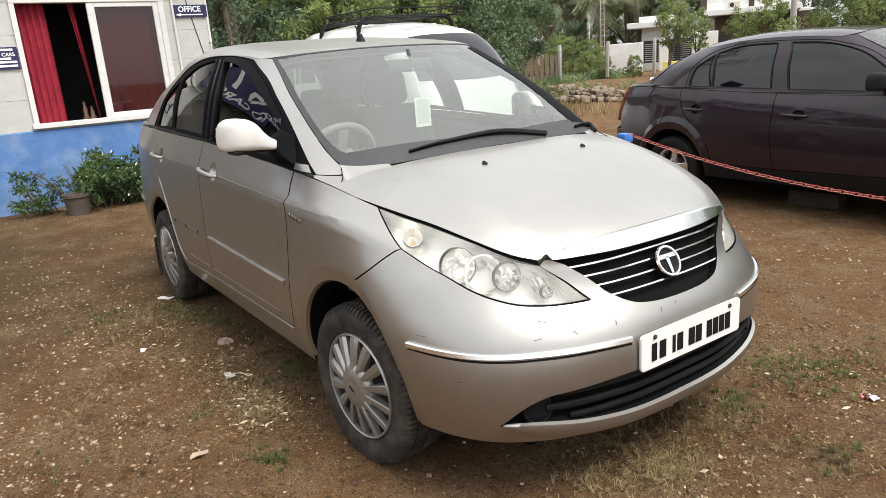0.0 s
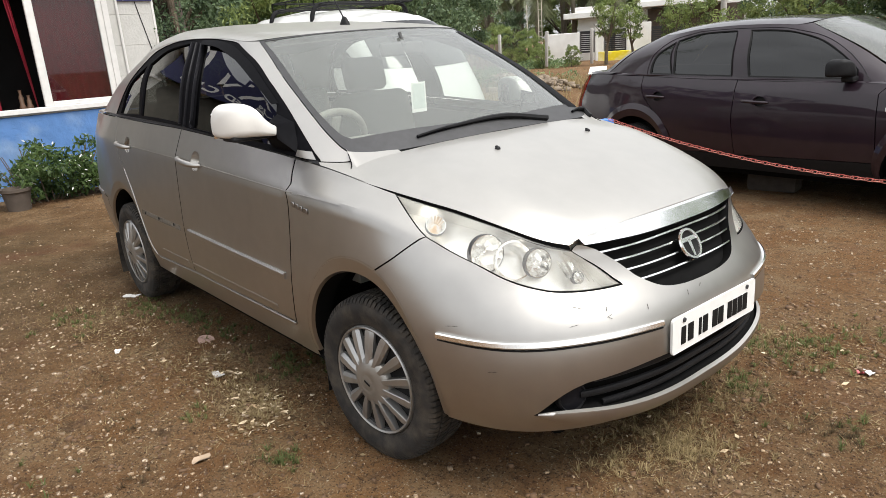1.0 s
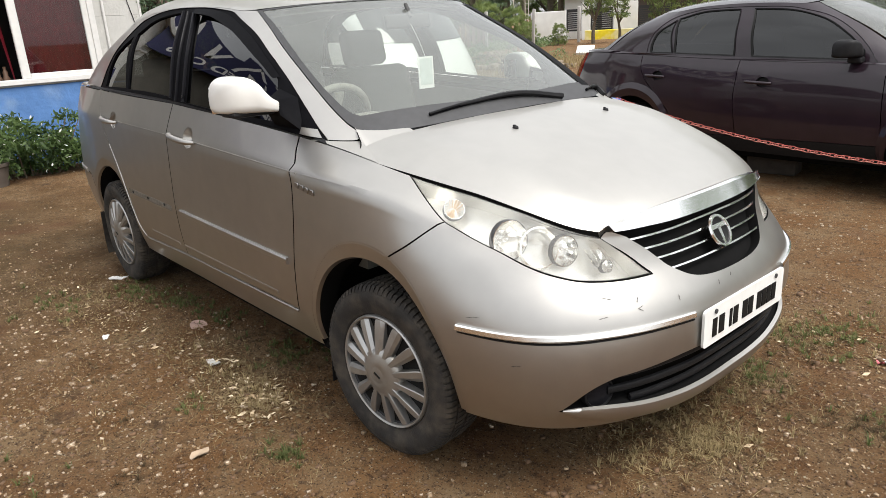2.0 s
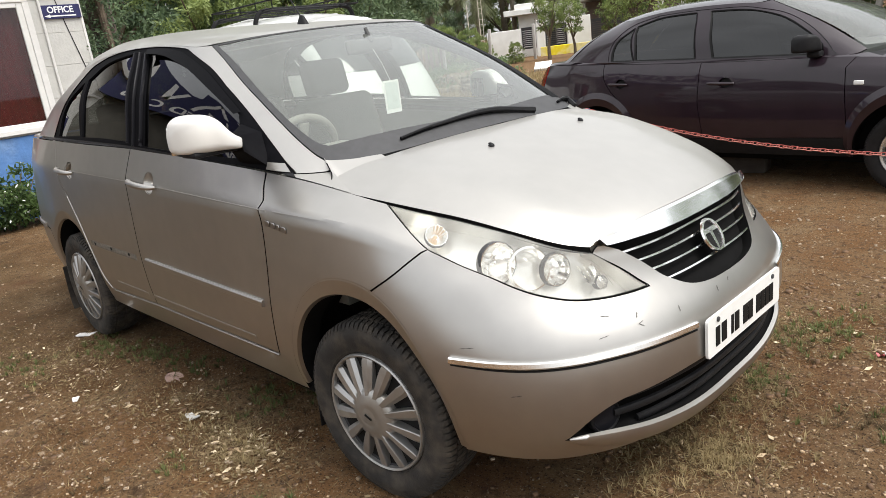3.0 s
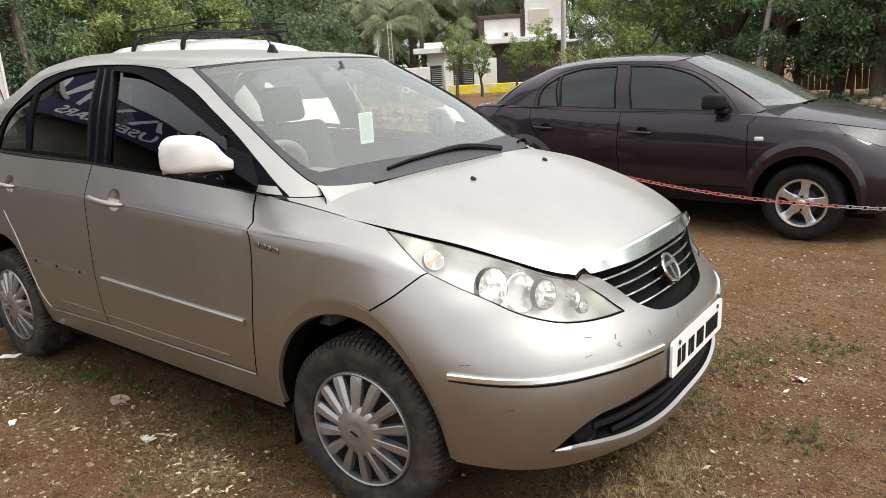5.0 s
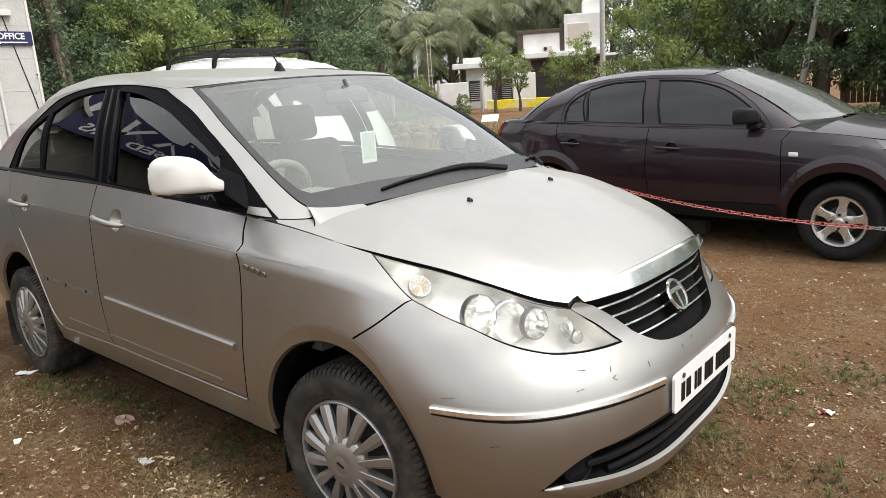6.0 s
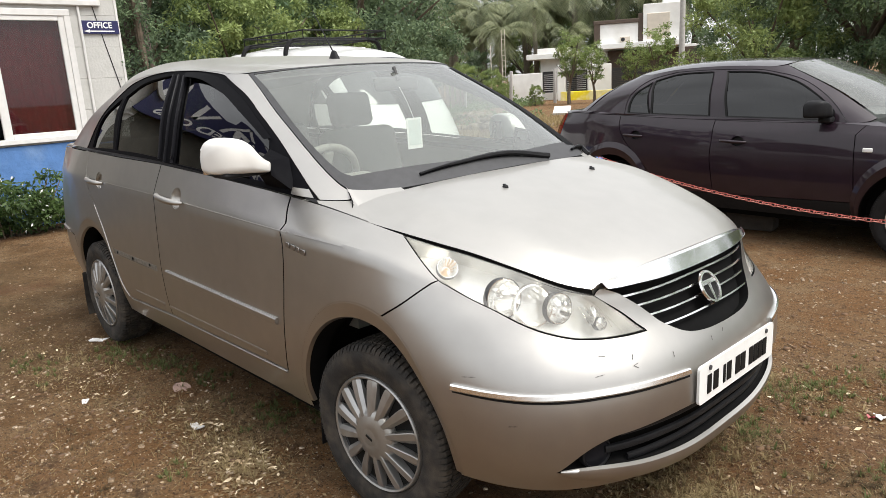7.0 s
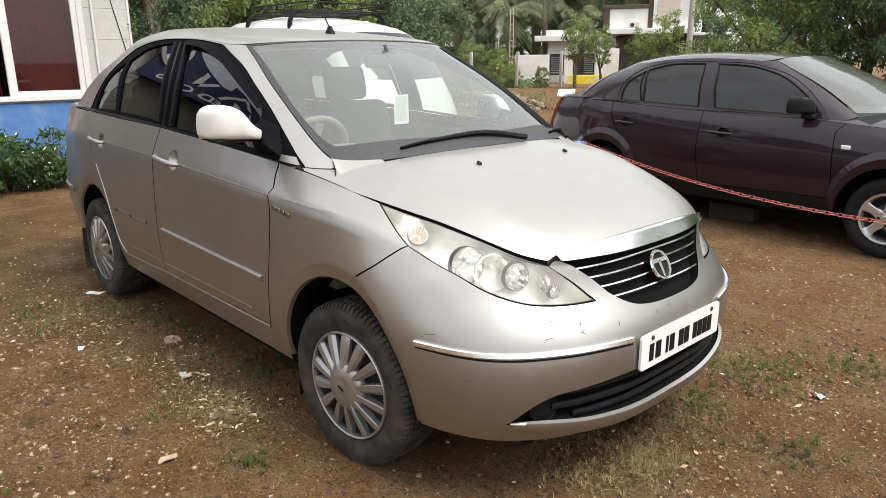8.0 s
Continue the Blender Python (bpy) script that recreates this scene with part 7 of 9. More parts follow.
def van_rows():
    lip = [(0.1, 0, .28), (.08, .3, .28), (.04, .5, .28), (-.04, .64, .28), (-.2, .7, .28), (-.6, .72, .28), (-1.1, .72, .28), (-1.8, .72, .28), (-2.6, .72, .28), (-3.3, .72, .28), (-3.6, .66, .28), (-3.68, .4, .28), (-3.7, 0, .28)]
    mid = [(0.14, 0, .6), (.12, .3, .6), (.08, .5, .6), (-.01, .66, .6), (-.2, .73, .6), (-.6, .745, .6), (-1.1, .75, .6), (-1.8, .75, .6), (-2.6, .75, .6), (-3.3, .745, .6), (-3.62, .68, .6), (-3.7, .4, .6), (-3.72, 0, .6)]
    belt = [(-.08, 0, 1.12), (-.1, .3, 1.12), (-.15, .5, 1.12), (-.25, .65, 1.12), (-.4, .71, 1.12), (-.7, .735, 1.12), (-1.1, .74, 1.12), (-1.8, .74, 1.12), (-2.6, .74, 1.12), (-3.3, .73, 1.12), (-3.58, .67, 1.12), (-3.66, .4, 1.12), (-3.68, 0, 1.12)]
    eave = [(-.66, 0, 1.710), (-.68, .28, 1.705), (-.72, .45, 1.695), (-.8, .56, 1.680), (-.92, .61, 1.690), (-1.1, .63, 1.730), (-1.35, .64, 1.760), (-1.9, .645, 1.780), (-2.6, .645, 1.790), (-3.15, .63, 1.780), (-3.42, .57, 1.760), (-3.5, .35, 1.760), (-3.52, 0, 1.760)]
    top = [(-.78, 0, 1.765), (-.8, .25, 1.760), (-.85, .4, 1.755), (-.94, .49, 1.750), (-1.05, .53, 1.760), (-1.2, .55, 1.795), (-1.45, .56, 1.835), (-1.95, .565, 1.860), (-2.6, .565, 1.870), (-3.05, .55, 1.860), (-3.3, .48, 1.840), (-3.38, .3, 1.840), (-3.4, 0, 1.840)]
    return [lip, mid, belt, eave, top]


VS = Skin(van_rows(), spacing=1)
wells = [charted(VS, arc_points(cx, 0.3, 0.34, -4, 184)) for cx in (-0.62, -2.9)]
van_ring = ring([(0, 0), (3, 0), (wells[0][0][0], 0)], [(wells[0][0][0], 0), wells[0][0]], wells[0], [wells[0][-1], (wells[0][-1][0], 0)], [(wells[0][-1][0], 0), (wells[1][0][0], 0)], [(wells[1][0][0], 0), wells[1][0]], wells[1], [wells[1][-1], (wells[1][-1][0], 0)], [(wells[1][-1][0], 0), (12, 0)], [(12, 0), (12, 3.999)], [(12, 3.999), (6, 3.999), (0, 3.999)], [(0, 3.999), (0, 0)])
v_ws = ring([(0, 2.95), (1.5, 2.95), (2.8, 2.92)], [(2.8, 2.92), (2.9, 2.12)], [(2.9, 2.12), (0, 2.08)], [(0, 2.08), (0, 2.95)])
v_w1 = ring([(4.6, 2.15), (6.4, 2.15)], [(6.4, 2.15), (6.4, 2.85)], [(6.4, 2.85), (5.2, 2.85)], [(5.2, 2.85), (4.6, 2.15)])
v_w2 = ring([(6.7, 2.15), (8.0, 2.15)], [(8.0, 2.15), (8.0, 2.85)], [(8.0, 2.85), (6.7, 2.85)], [(6.7, 2.85), (6.7, 2.15)])
v_w3 = ring([(8.15, 2.15), (9.3, 2.15)], [(9.3, 2.15), (9.25, 2.85)], [(9.25, 2.85), (8.15, 2.85)], [(8.15, 2.85), (8.15, 2.15)])
van_half = panel(VS, van_ring, [v_w1, v_w2, v_w3], step=0.08, edge=0.04, gap=0.0, skirt=0.0, y_side=1)
part("van_body", join(van_half, mirrored(van_half)), WHITE_PAINT, van, "", 35, weld=True)
for s in (-1, 1):
    for nm, o in (("side_window", v_w1), ("side_window", v_w2), ("side_window", v_w3)):
        part(nm, panel(VS, o, gap=0.001, skirt=0, lift=-0.01, y_side=s, step=0.1), GLASS_TINT, van, "", 30)
part("windscreen", panel(VS, v_ws, both=True, gap=0.0, skirt=0.0, lift=0.004, step=0.08), GLASS_DARK, van, "", 30, weld=True)
v_edge = VS.at(edge_u, np.full(97, 4.0))
rv3, rt3, _ = trimmed(np.array([(x, y) for x, y, z in v_edge] + [(x, -y) for x, y, z in v_edge[::-1][1:-1]]), step=0.09, edge=0.06)
v_top = []
for x, y in rv3:
    half, ze = float(np.interp(x, v_edge[::-1, 0], v_edge[::-1, 1])), float(np.interp(x, v_edge[::-1, 0], v_edge[::-1, 2]))
    a = min(1.0, abs(y) / half) if half > 1e-3 else 1
    v_top.append((x, y, ze + 0.045 * (1 - a * a) * min(1, half / 0.5)))
part("van_roof", (v_top, [tuple(t) for t in rt3]), WHITE_PAINT, van, "", 40)
for k in range(4):
    y = -0.33 + 0.22 * k
    part("roof_rib", tube([(-1.3, y, 1.84), (-2.2, y, 1.91), (-3.1, y, 1.885)], 0.012, 6), WHITE_PAINT, van)
for cx in (-0.62, -2.9):
    for s in (-1, 1):
        w = part("wheel", moved(lathe([(0.0, -0.08 * -s), (0.18, 0.08 * s), (0.2, 0.085 * s), (0.28, 0.08 * s), (0.29, 0.0), (0.28, -0.08 * s)], 32), pose(cx, 0.64 * s, 0.3)), RUBBER, van, "", 30)
part("van_floor", box((3.6, 1.35, 0.06), (-1.8, 0, 0.33), 0.01), GAP_BLACK, van)
rack = thing("roof_rack", "black wire roof rack clamped on the van roof", "roof rack", pose(-3.77, 3.12, 0.0))
for x in (-1.87, -2.9):
    for s in (-1, 1):
        part("clamp", tube(smooth_line([(x, 0.7 * s, 1.73), (x, 0.69 * s, 1.84), (x + 0.01, 0.63 * s, 1.93), (x + 0.02, 0.5 * s, 1.955)], 4), 0.028, 8), BLACK_PLASTIC, rack)
    part("cross_bar", tube([(x, -0.6, 1.955), (x, 0.6, 1.955)], 0.013, 8), BLACK_PLASTIC, rack)
for zz, g in ((1.955, 0.0), (2.045, 0.015)):
    lp = [(-1.62, -0.6, zz), (-1.62, 0.6, zz), (-3.0, 0.6, zz), (-3.0, -0.6, zz), (-1.62, -0.6, zz)]
    part("hoop", tube(lp, 0.009, 6), BLACK_PLASTIC, rack)
for x in np.linspace(-1.62, -3.0, 7):
    part("floor_wire", tube([(x, -0.6, 1.955), (x, 0.6, 1.955)], 0.006, 6), BLACK_PLASTIC, rack)
for x in np.linspace(-1.62, -3.0, 5):
    for s in (-1, 1):
        part("upright", tube([(x, 0.6 * s, 1.955), (x, 0.6 * s, 2.045)], 0.006, 6), BLACK_PLASTIC, rack)

# blue post and red chain
BLUE_PAINT = material("blue_post_paint", (0.05, 0.18, 0.55), 0.5, 0.0, 20, 0.2)
CHAIN_RED = material("chain_red", (0.36, 0.06, 0.045), 0.55, 0.0, 25, 0.3, second=(0.5, 0.2, 0.16), second_scale=30)
CHAIN_GREY = material("chain_grey", (0.3, 0.28, 0.27), 0.5, 0.6, 30, 0.25)
for x in (-0.69, 2.55):
    post = thing("chain_post", "square blue-topped metal post holding a chain", "post", pose(x, 1.42, 0), "chain posts")
    part("shaft", box((0.05, 0.05, 0.86), (0, 0, 0.42), 0.006), GREY_PLASTIC, post)
    part("cap", box((0.068, 0.068, 0.05), (0, 0, 0.882), 0.005), BLUE_PAINT, post, "bright blue cap")
chain = thing("barrier_chain", "faded red plastic chain sagging between posts", "chain", pose(0, 0, 0))
A, C_ = Vector((-0.64, 1.41, 0.905)), Vector((2.5, 1.41, 0.9))
mid_low = 0.684


def chain_at(t):
    x = A.x + (C_.x - A.x) * t
    sag = (t - 0.52) ** 2 / 0.27
    return Vector((x, 1.41, mid_low + (0.905 - mid_low) * min(1.0, sag)))


link = []
for i in range(15):
    a = 2 * math.pi * i / 14
    link.append((0.015 * math.cos(a) + 0.007 * (1 if math.cos(a) > 0.2 else -1 if math.cos(a) < -0.2 else 0), 0.008 * math.sin(a), 0))
link_piece = tube(link, 0.002, 6, False)
L_red = part("link", link_piece, CHAIN_RED, chain)
L_grey = part("link", link_piece, CHAIN_GREY, chain)
t, n_link, first = 0.0, 0, {}
while t < 1.0 and n_link < 120:
    p, q = chain_at(t), chain_at(min(1, t + 0.01))
    d = (q - p).normalized()
    base = L_red if p.x < 1.0 else L_grey
    m = Matrix.Translation(p) @ d.to_track_quat("X", "Z").to_matrix().to_4x4() @ pose(0, 0, 0, 90 * (n_link % 2) + 20, 0, 0)
    if base not in first:
        first[base] = True
        ob = base
    else:
        ob = new("link", base.data)
        ob.parent = chain
    ob.matrix_local = m
    t += 0.0295 / 3.14
    n_link += 1
# block beneath the plum sedan's sill
stone = thing("concrete_block", "grey concrete block lying under the dark sedan", "block", pose(-0.85, 3.98, 0.1, 0, 0, 8))
part("block", box((0.4, 0.2, 0.2), (0, 0, 0), 0.025, 2), material("old_concrete", (0.045, 0.037, 0.03), 0.9, 0.0, 12, 0.25, 0.4, 60), stone)


# foliage
def leaf_material(name, dark, light, rough=0.55):
    m = bpy.data.materials.new(name)
    m.use_nodes = True
    n, l = m.node_tree.nodes, m.node_tree.links
    b = n["Principled BSDF"]
    b.inputs["Roughness"].default_value, b.inputs["Specular IOR Level"].default_value = rough, 0.35
    geo = n.new("ShaderNodeNewGeometry")
    tc = n.new("ShaderNodeTexCoord")
    t = n.new("ShaderNodeTexNoise")
    t.inputs["Scale"].default_value, t.inputs["Detail"].default_value = 0.9, 3.0
    l.new(tc.outputs["Object"], t.inputs["Vector"])
    add = n.new("ShaderNodeMath")
    add.operation = "MULTIPLY_ADD"
    add.inputs[1].default_value, add.inputs[2].default_value = 0.6, 0.06
    l.new(geo.outputs["Random Per Island"], add.inputs[0])
    r = n.new("ShaderNodeMapRange")
    r.inputs["From Min"].default_value, r.inputs["From Max"].default_value, r.inputs["To Min"].default_value, r.inputs["To Max"].default_value = 0.3, 0.7, -0.25, 0.65
    l.new(t.outputs["Fac"], r.inputs["Value"])
    s = n.new("ShaderNodeMath")
    s.use_clamp = True
    l.new(add.outputs[0], s.inputs[0])
    l.new(r.outputs["Result"], s.inputs[1])
    mx = n.new("ShaderNodeMix")
    mx.data_type = "RGBA"
    mx.inputs["A"].default_value, mx.inputs["B"].default_value = (*dark, 1), (*light, 1)
    l.new(s.outputs[0], mx.inputs["Factor"])
    l.new(mx.outputs["Result"], b.inputs["Base Color"])
    tr = n.new("ShaderNodeBsdfTranslucent")
    l.new(mx.outputs["Result"], tr.inputs["Color"])
    sh = n.new("ShaderNodeMixShader")
    sh.inputs["Fac"].default_value = 0.42
    l.new(b.outputs["BSDF"], sh.inputs[1])
    l.new(tr.outputs["BSDF"], sh.inputs[2])
    l.new(sh.outputs["Shader"], n["Material Output"].inputs["Surface"])
    return m


LEAF = leaf_material("green_leaves", (0.045, 0.09, 0.042), (0.27, 0.37, 0.17))
LEAF_DARK = leaf_material("dark_leaves", (0.03, 0.058, 0.034), (0.22, 0.3, 0.16))
LEAF_FRESH = leaf_material("fresh_leaves", (0.07, 0.115, 0.035), (0.34, 0.41, 0.15))
PALM_LEAF = leaf_material("palm_leaves", (0.06, 0.08, 0.035), (0.33, 0.35, 0.2), 0.45)
DRY_LEAF = leaf_material("dry_leaves", (0.09, 0.055, 0.025), (0.36, 0.27, 0.15), 0.8)
GRASS = leaf_material("yard_grass", (0.05, 0.075, 0.02), (0.2, 0.21, 0.08), 0.7)
STRAW = leaf_material("straw", (0.15, 0.105, 0.045), (0.5, 0.4, 0.22), 0.8)
BARK = material("bark", (0.11, 0.085, 0.06), 0.95, 0.0, 9, 0.3, 0.6, 25)
rng = np.random.default_rng(7)


def leaves(centres, radius, per, size, droop=0.35, squash=0.75):
    """Many small pointed leaves in clumps round the centres: verts, faces."""
    c = np.repeat(np.asarray(centres, float), per, 0)
    rad = np.repeat(np.asarray(radius, float) * np.ones(len(centres)), per)
    n = len(c)
    d = rng.normal(size=(n, 3))
    d /= np.linalg.norm(d, axis=1, keepdims=True)
    r = rad * rng.random(n) ** 0.45
    p = c + d * r[:, None] * [1, 1, squash]
    axis = d + rng.normal(size=(n, 3)) * 0.7 + [0, 0, -droop]
    axis /= np.linalg.norm(axis, axis=1, keepdims=True)
    side = np.cross(axis, rng.normal(size=(n, 3)))
    side /= np.maximum(np.linalg.norm(side, axis=1, keepdims=True), 1e-6)
    s = size * (0.6 + 0.8 * rng.random(n))[:, None]
    tip, base = p + axis * s, p - axis * s
    a, b = p + side * s * 0.36, p - side * s * 0.36
    v = np.stack([base, a, tip, b], 1).reshape(-1, 3)
    q = np.arange(n * 4).reshape(-1, 4)
    return v, q


def fast_mesh(name, v, q, mat, parent=None):
    me3 = bpy.data.meshes.new(name)
    me3.vertices.add(len(v))
    me3.vertices.foreach_set("co", np.asarray(v, np.float32).ravel())
    k = q.shape[1]
    me3.loops.add(len(q) * k)
    me3.loops.foreach_set("vertex_index", q.ravel().astype(np.int32))
    me3.polygons.add(len(q))
    me3.polygons.foreach_set("loop_start", (np.arange(len(q)) * k).astype(np.int32))
    me3.update(calc_edges=True)
    me3.materials.append(mat)
    ob = new(name, me3)
    if parent is not None:
        ob.parent = parent
    return ob


def tree(height_, spread_, seed, mat, label, n_clumps=85, per=120, leaf=0.085, low=0.18, category="tree", group="yard trees"):
    rr = random.Random(seed)
    t = thing("tree", label, category, pose(0, 0, 0), group)
    bole = height_ * rr.uniform(0.28, 0.38)
    lean = rr.uniform(-0.25, 0.25)
    pts = [(0, 0, -0.2), (lean * 0.3, 0.05, bole * 0.5), (lean, 0.0, bole)]
    pieces = [tube(smooth_line(pts, 4), [0.17 * height_ / 6 * (1.15 - 0.5 * i / 8) for i in range(9)], 9)]
    tips = []
    for i in range(7):
        a = 2 * math.pi * i / 7 + rr.uniform(-0.4, 0.4)
        reach = spread_ * rr.uniform(0.45, 0.9)
        top_z = height_ * rr.uniform(0.5, 0.95)
        mid_p = (lean + 0.45 * reach * math.cos(a), 0.45 * reach * math.sin(a), bole + (top_z - bole) * 0.45)
        end = (lean + reach * math.cos(a), reach * math.sin(a), top_z)
        pieces.append(tube(smooth_line([(lean, 0, bole * 0.92), mid_p, end], 4), [0.07 * height_ / 6 * (1 - 0.09 * k) for k in range(9)], 6))
        tips += [mid_p, end]
    part("trunk", join(*pieces), BARK, t, "", 50)
    cs, rs = [], []
    while len(cs) < n_clumps:
        a, zf = rr.uniform(0, 2 * math.pi), rr.uniform(low, 1.0)
        wide = spread_ * (0.55 + 0.45 * math.sin(math.pi * min(1, (zf - low) / (1 - low) * 0.85 + 0.12))) * (0.75 + 0.35 * noise.noise(Vector((2 * math.cos(a) + seed, 2 * math.sin(a), zf * 3))))
        rad = wide * math.sqrt(rr.uniform(0.15, 1.0))
        cs.append((lean + rad * math.cos(a), rad * math.sin(a), height_ * zf + rr.uniform(-0.2, 0.2)))
        rs.append(rr.uniform(0.32, 0.62) * height_ / 6)
    v, q = leaves(cs, np.array(rs), per, leaf)
    fast_mesh("crown", v, q, mat, t)
    return t


forest = [
    tree(6.2, 2.7, 1, LEAF, "leafy green tree at the yard's edge", 95, 200, 0.066),
    tree(5.4, 2.9, 2, LEAF_DARK, "dense dark green tree at the yard's edge", 100, 200, 0.06),
    tree(6.8, 2.6, 3, LEAF_DARK, "tall dark green tree behind the yard", 95, 190, 0.066),
    tree(4.4, 2.5, 4, LEAF_FRESH, "fresh green bushy tree with low boughs", 95, 190, 0.064, 0.1),
    tree(3.1, 1.05, 5, LEAF_FRESH, "slender young tree in front of the white house", 40, 52, 0.07, 0.42),
]
spots = [
    # beyond the office and the van
    (1, -13.6, 3.6, 0.95), (3, -12.6, 5.6, 0.8), (0, -14.4, 6.6, 1.0), (1, -13.6, 9.0, 1.05), (3, -12.8, 8.0, 0.75), (1, -15.6, 11.6, 1.1), (2, -17.0, 9.0, 1.05), (1, -17.2, 13.6, 1.0), (2, -18.5, 13.0, 1.1), (2, -16.5, 5.0, 1.1),
    # behind the plum sedan
    (3, -6.4, 17.6, 0.95), (0, -4.6, 19.0, 1.0), (1, -3.0, 17.9, 1.05), (0, -0.6, 17.6, 0.98), (1, 0.8, 18.6, 1.1), (3, 2.2, 16.4, 0.95), (1, 3.8, 17.6, 1.1), (2, -4.0, 22.4, 1.15), (2, -0.4, 22.0, 1.15), (2, 3.4, 22.0, 1.15), (1, 6.2, 17.0, 1.1), (0, 8.8, 16.5, 1.1), (2, -7.2, 21.5, 1.05), (1, -1.8, 19.6, 1.1),
    # round the house
    (4, -18.9, 25.6, 1.0), (4, -18.2, 26.6, 0.85), (4, -15.2, 27.4, 1.0), (4, -16.4, 27.0, 0.8), (4, -22.4, 21.6, 0.5), (1, -37.0, 30.0, 1.2), (2, -24.0, 41.0, 1.3), (1, -12.5, 31.0, 1.1), (2, -12.0, 36.0, 1.2), (1, -25.5, 19.5, 0.75), (2, -30.0, 21.0, 1.0), (2, -20.0, 7.0, 1.2), (2, -20.5, 11.0, 1.2), (1, -18.5, 3.0, 1.1), (2, -22.0, 15.0, 1.15), (1, -17.6, 7.2, 1.0),
    # low scrub between the yard and the house
    (3, -23.4, 25.0, 0.3), (3, -21.3, 23.9, 0.26), (3, -20.2, 24.6, 0.22), (3, -24.6, 26.4, 0.42), (3, -26.2, 25.6, 0.5), (1, -27.6, 28.2, 0.55),
    # far row behind the palms
    (3, -34.5, 33.0, 1.2), (3, -31.5, 37.0, 1.25), (3, -36.5, 29.5, 1.2), (3, -28.5, 39.5, 1.2), (3, -33.0, 28.0, 0.8), (3, -25.6, 41.0, 1.2),
    (2, -40.0, 38.0, 1.7), (2, -35.0, 42.0, 1.7), (1, -30.0, 46.0, 1.8), (2, -44.0, 32.0, 1.7), (2, -24.5, 48.5, 1.8), (1, -47.0, 26.0, 1.7), (2, -18.0, 47.0, 1.7), (2, -11.0, 45.0, 1.7), (2, -49.0, 19.0, 1.7),
    # added beyond the view, to close off the reflections
    (0, 14.0, 10.0, 1.1), (1, 12.0, 14.5, 1.1),
]
used = set()
for kind, x, y, s in spots:
    m = pose(x, y, height(x, y) - 0.02, 0, 0, (x * 77 + y * 131) % 360)
    if kind not in used:
        used.add(kind)
        ob = forest[kind]
        ob.matrix_world = m
    else:
        ob = copy_thing(forest[kind], m)
    ob.scale = (s, s, s)


# coconut palms
def palm(seed, tall):
    rr = random.Random(seed)
    t = thing("palm", "tall coconut palm with arching fronds behind the house", "palm", pose(0, 0, 0), "coconut palms")
    bend = rr.uniform(-0.8, 0.8)
    pts = smooth_line([(0, 0, -0.2), (0.1 * bend, 0, tall * 0.4), (0.6 * bend, 0.1, tall * 0.75), (bend, 0.1, tall)], 5)
    part("trunk", tube(pts, [0.2 - 0.09 * i / (len(pts) - 1) for i in range(len(pts))], 9), material("palm_bark", (0.22, 0.19, 0.15), 0.9, 0.0, 12, 0.25, 0.4, 30), t)
    head = Vector(pts[-1])
    for i in range(24):
        rr.random()
        up = rr.uniform(-0.55, 1.1)
        a = 2.399 * i + rr.uniform(-0.2, 0.2)
        ln = rr.uniform(2.1, 2.9)
        spine, p = [], Vector(head)
        el = up
        for k in range(13):
            spine.append(Vector(p))
            p = p + Vector((math.cos(a) * math.cos(el), math.sin(a) * math.cos(el), math.sin(el))) * ln / 12
            el -= rr.uniform(0.1, 0.16)
        v, q = [], []
        for k in range(1, 12):
            for sub_ in (0.0, 0.5):
                b = spine[k].lerp(spine[k + 1], sub_)
                d = (spine[k + 1] - spine[k]).normalized()
                sd = d.cross(Vector((0, 0, 1))).normalized()
                w = 0.75 * math.sin(math.pi * (0.12 + 0.8 * (k + sub_) / 12)) + 0.1
                for sg in (-1, 1):
                    tip = b + (sd * sg * 0.8 + d * 0.55 + Vector((0, 0, -0.45 - 0.25 * rr.random()))) * w
                    n0 = len(v)
                    v += [b - d * 0.03, b + d * 0.035, tip + d * 0.006, tip - d * 0.006]
                    q.append((n0, n0 + 1, n0 + 2, n0 + 3))
        sv, sf = tube(spine, [0.03 - 0.002 * k for k in range(13)], 4)
        part("frond", join(([tuple(x) for x in v], q), (sv, sf)), PALM_LEAF, t, "", False)
    return t


palms = [palm(11, 4.6), palm(12, 5.6)]
palm_at = [(0, -30.0, 29.0, 0.95), (1, -29.2, 30.6, 0.95), (0, -27.0, 29.8, 0.85), (1, -26.4, 32.4, 0.95), (0, -28.2, 33.6, 1.1), (1, -25.2, 34.6, 1.05), (0, -30.8, 32.4, 1.15), (1, -23.8, 37.0, 1.15), (0, -26.4, 36.6, 1.3), (1, -28.6, 36.0, 1.2), (0, -22.0, 39.0, 1.35), (1, -32.0, 30.6, 1.15), (0, -24.6, 33.0, 0.8)]
used_p = set()
for kind, x, y, s in palm_at:
    m = pose(x, y, height(x, y), 0, 0, (x * 53 + y * 91) % 360)
    if kind not in used_p:
        used_p.add(kind)
        ob = palms[kind]
        ob.matrix_world = m
    else:
        ob = copy_thing(palms[kind], m)
    ob.scale = (s, s, s)

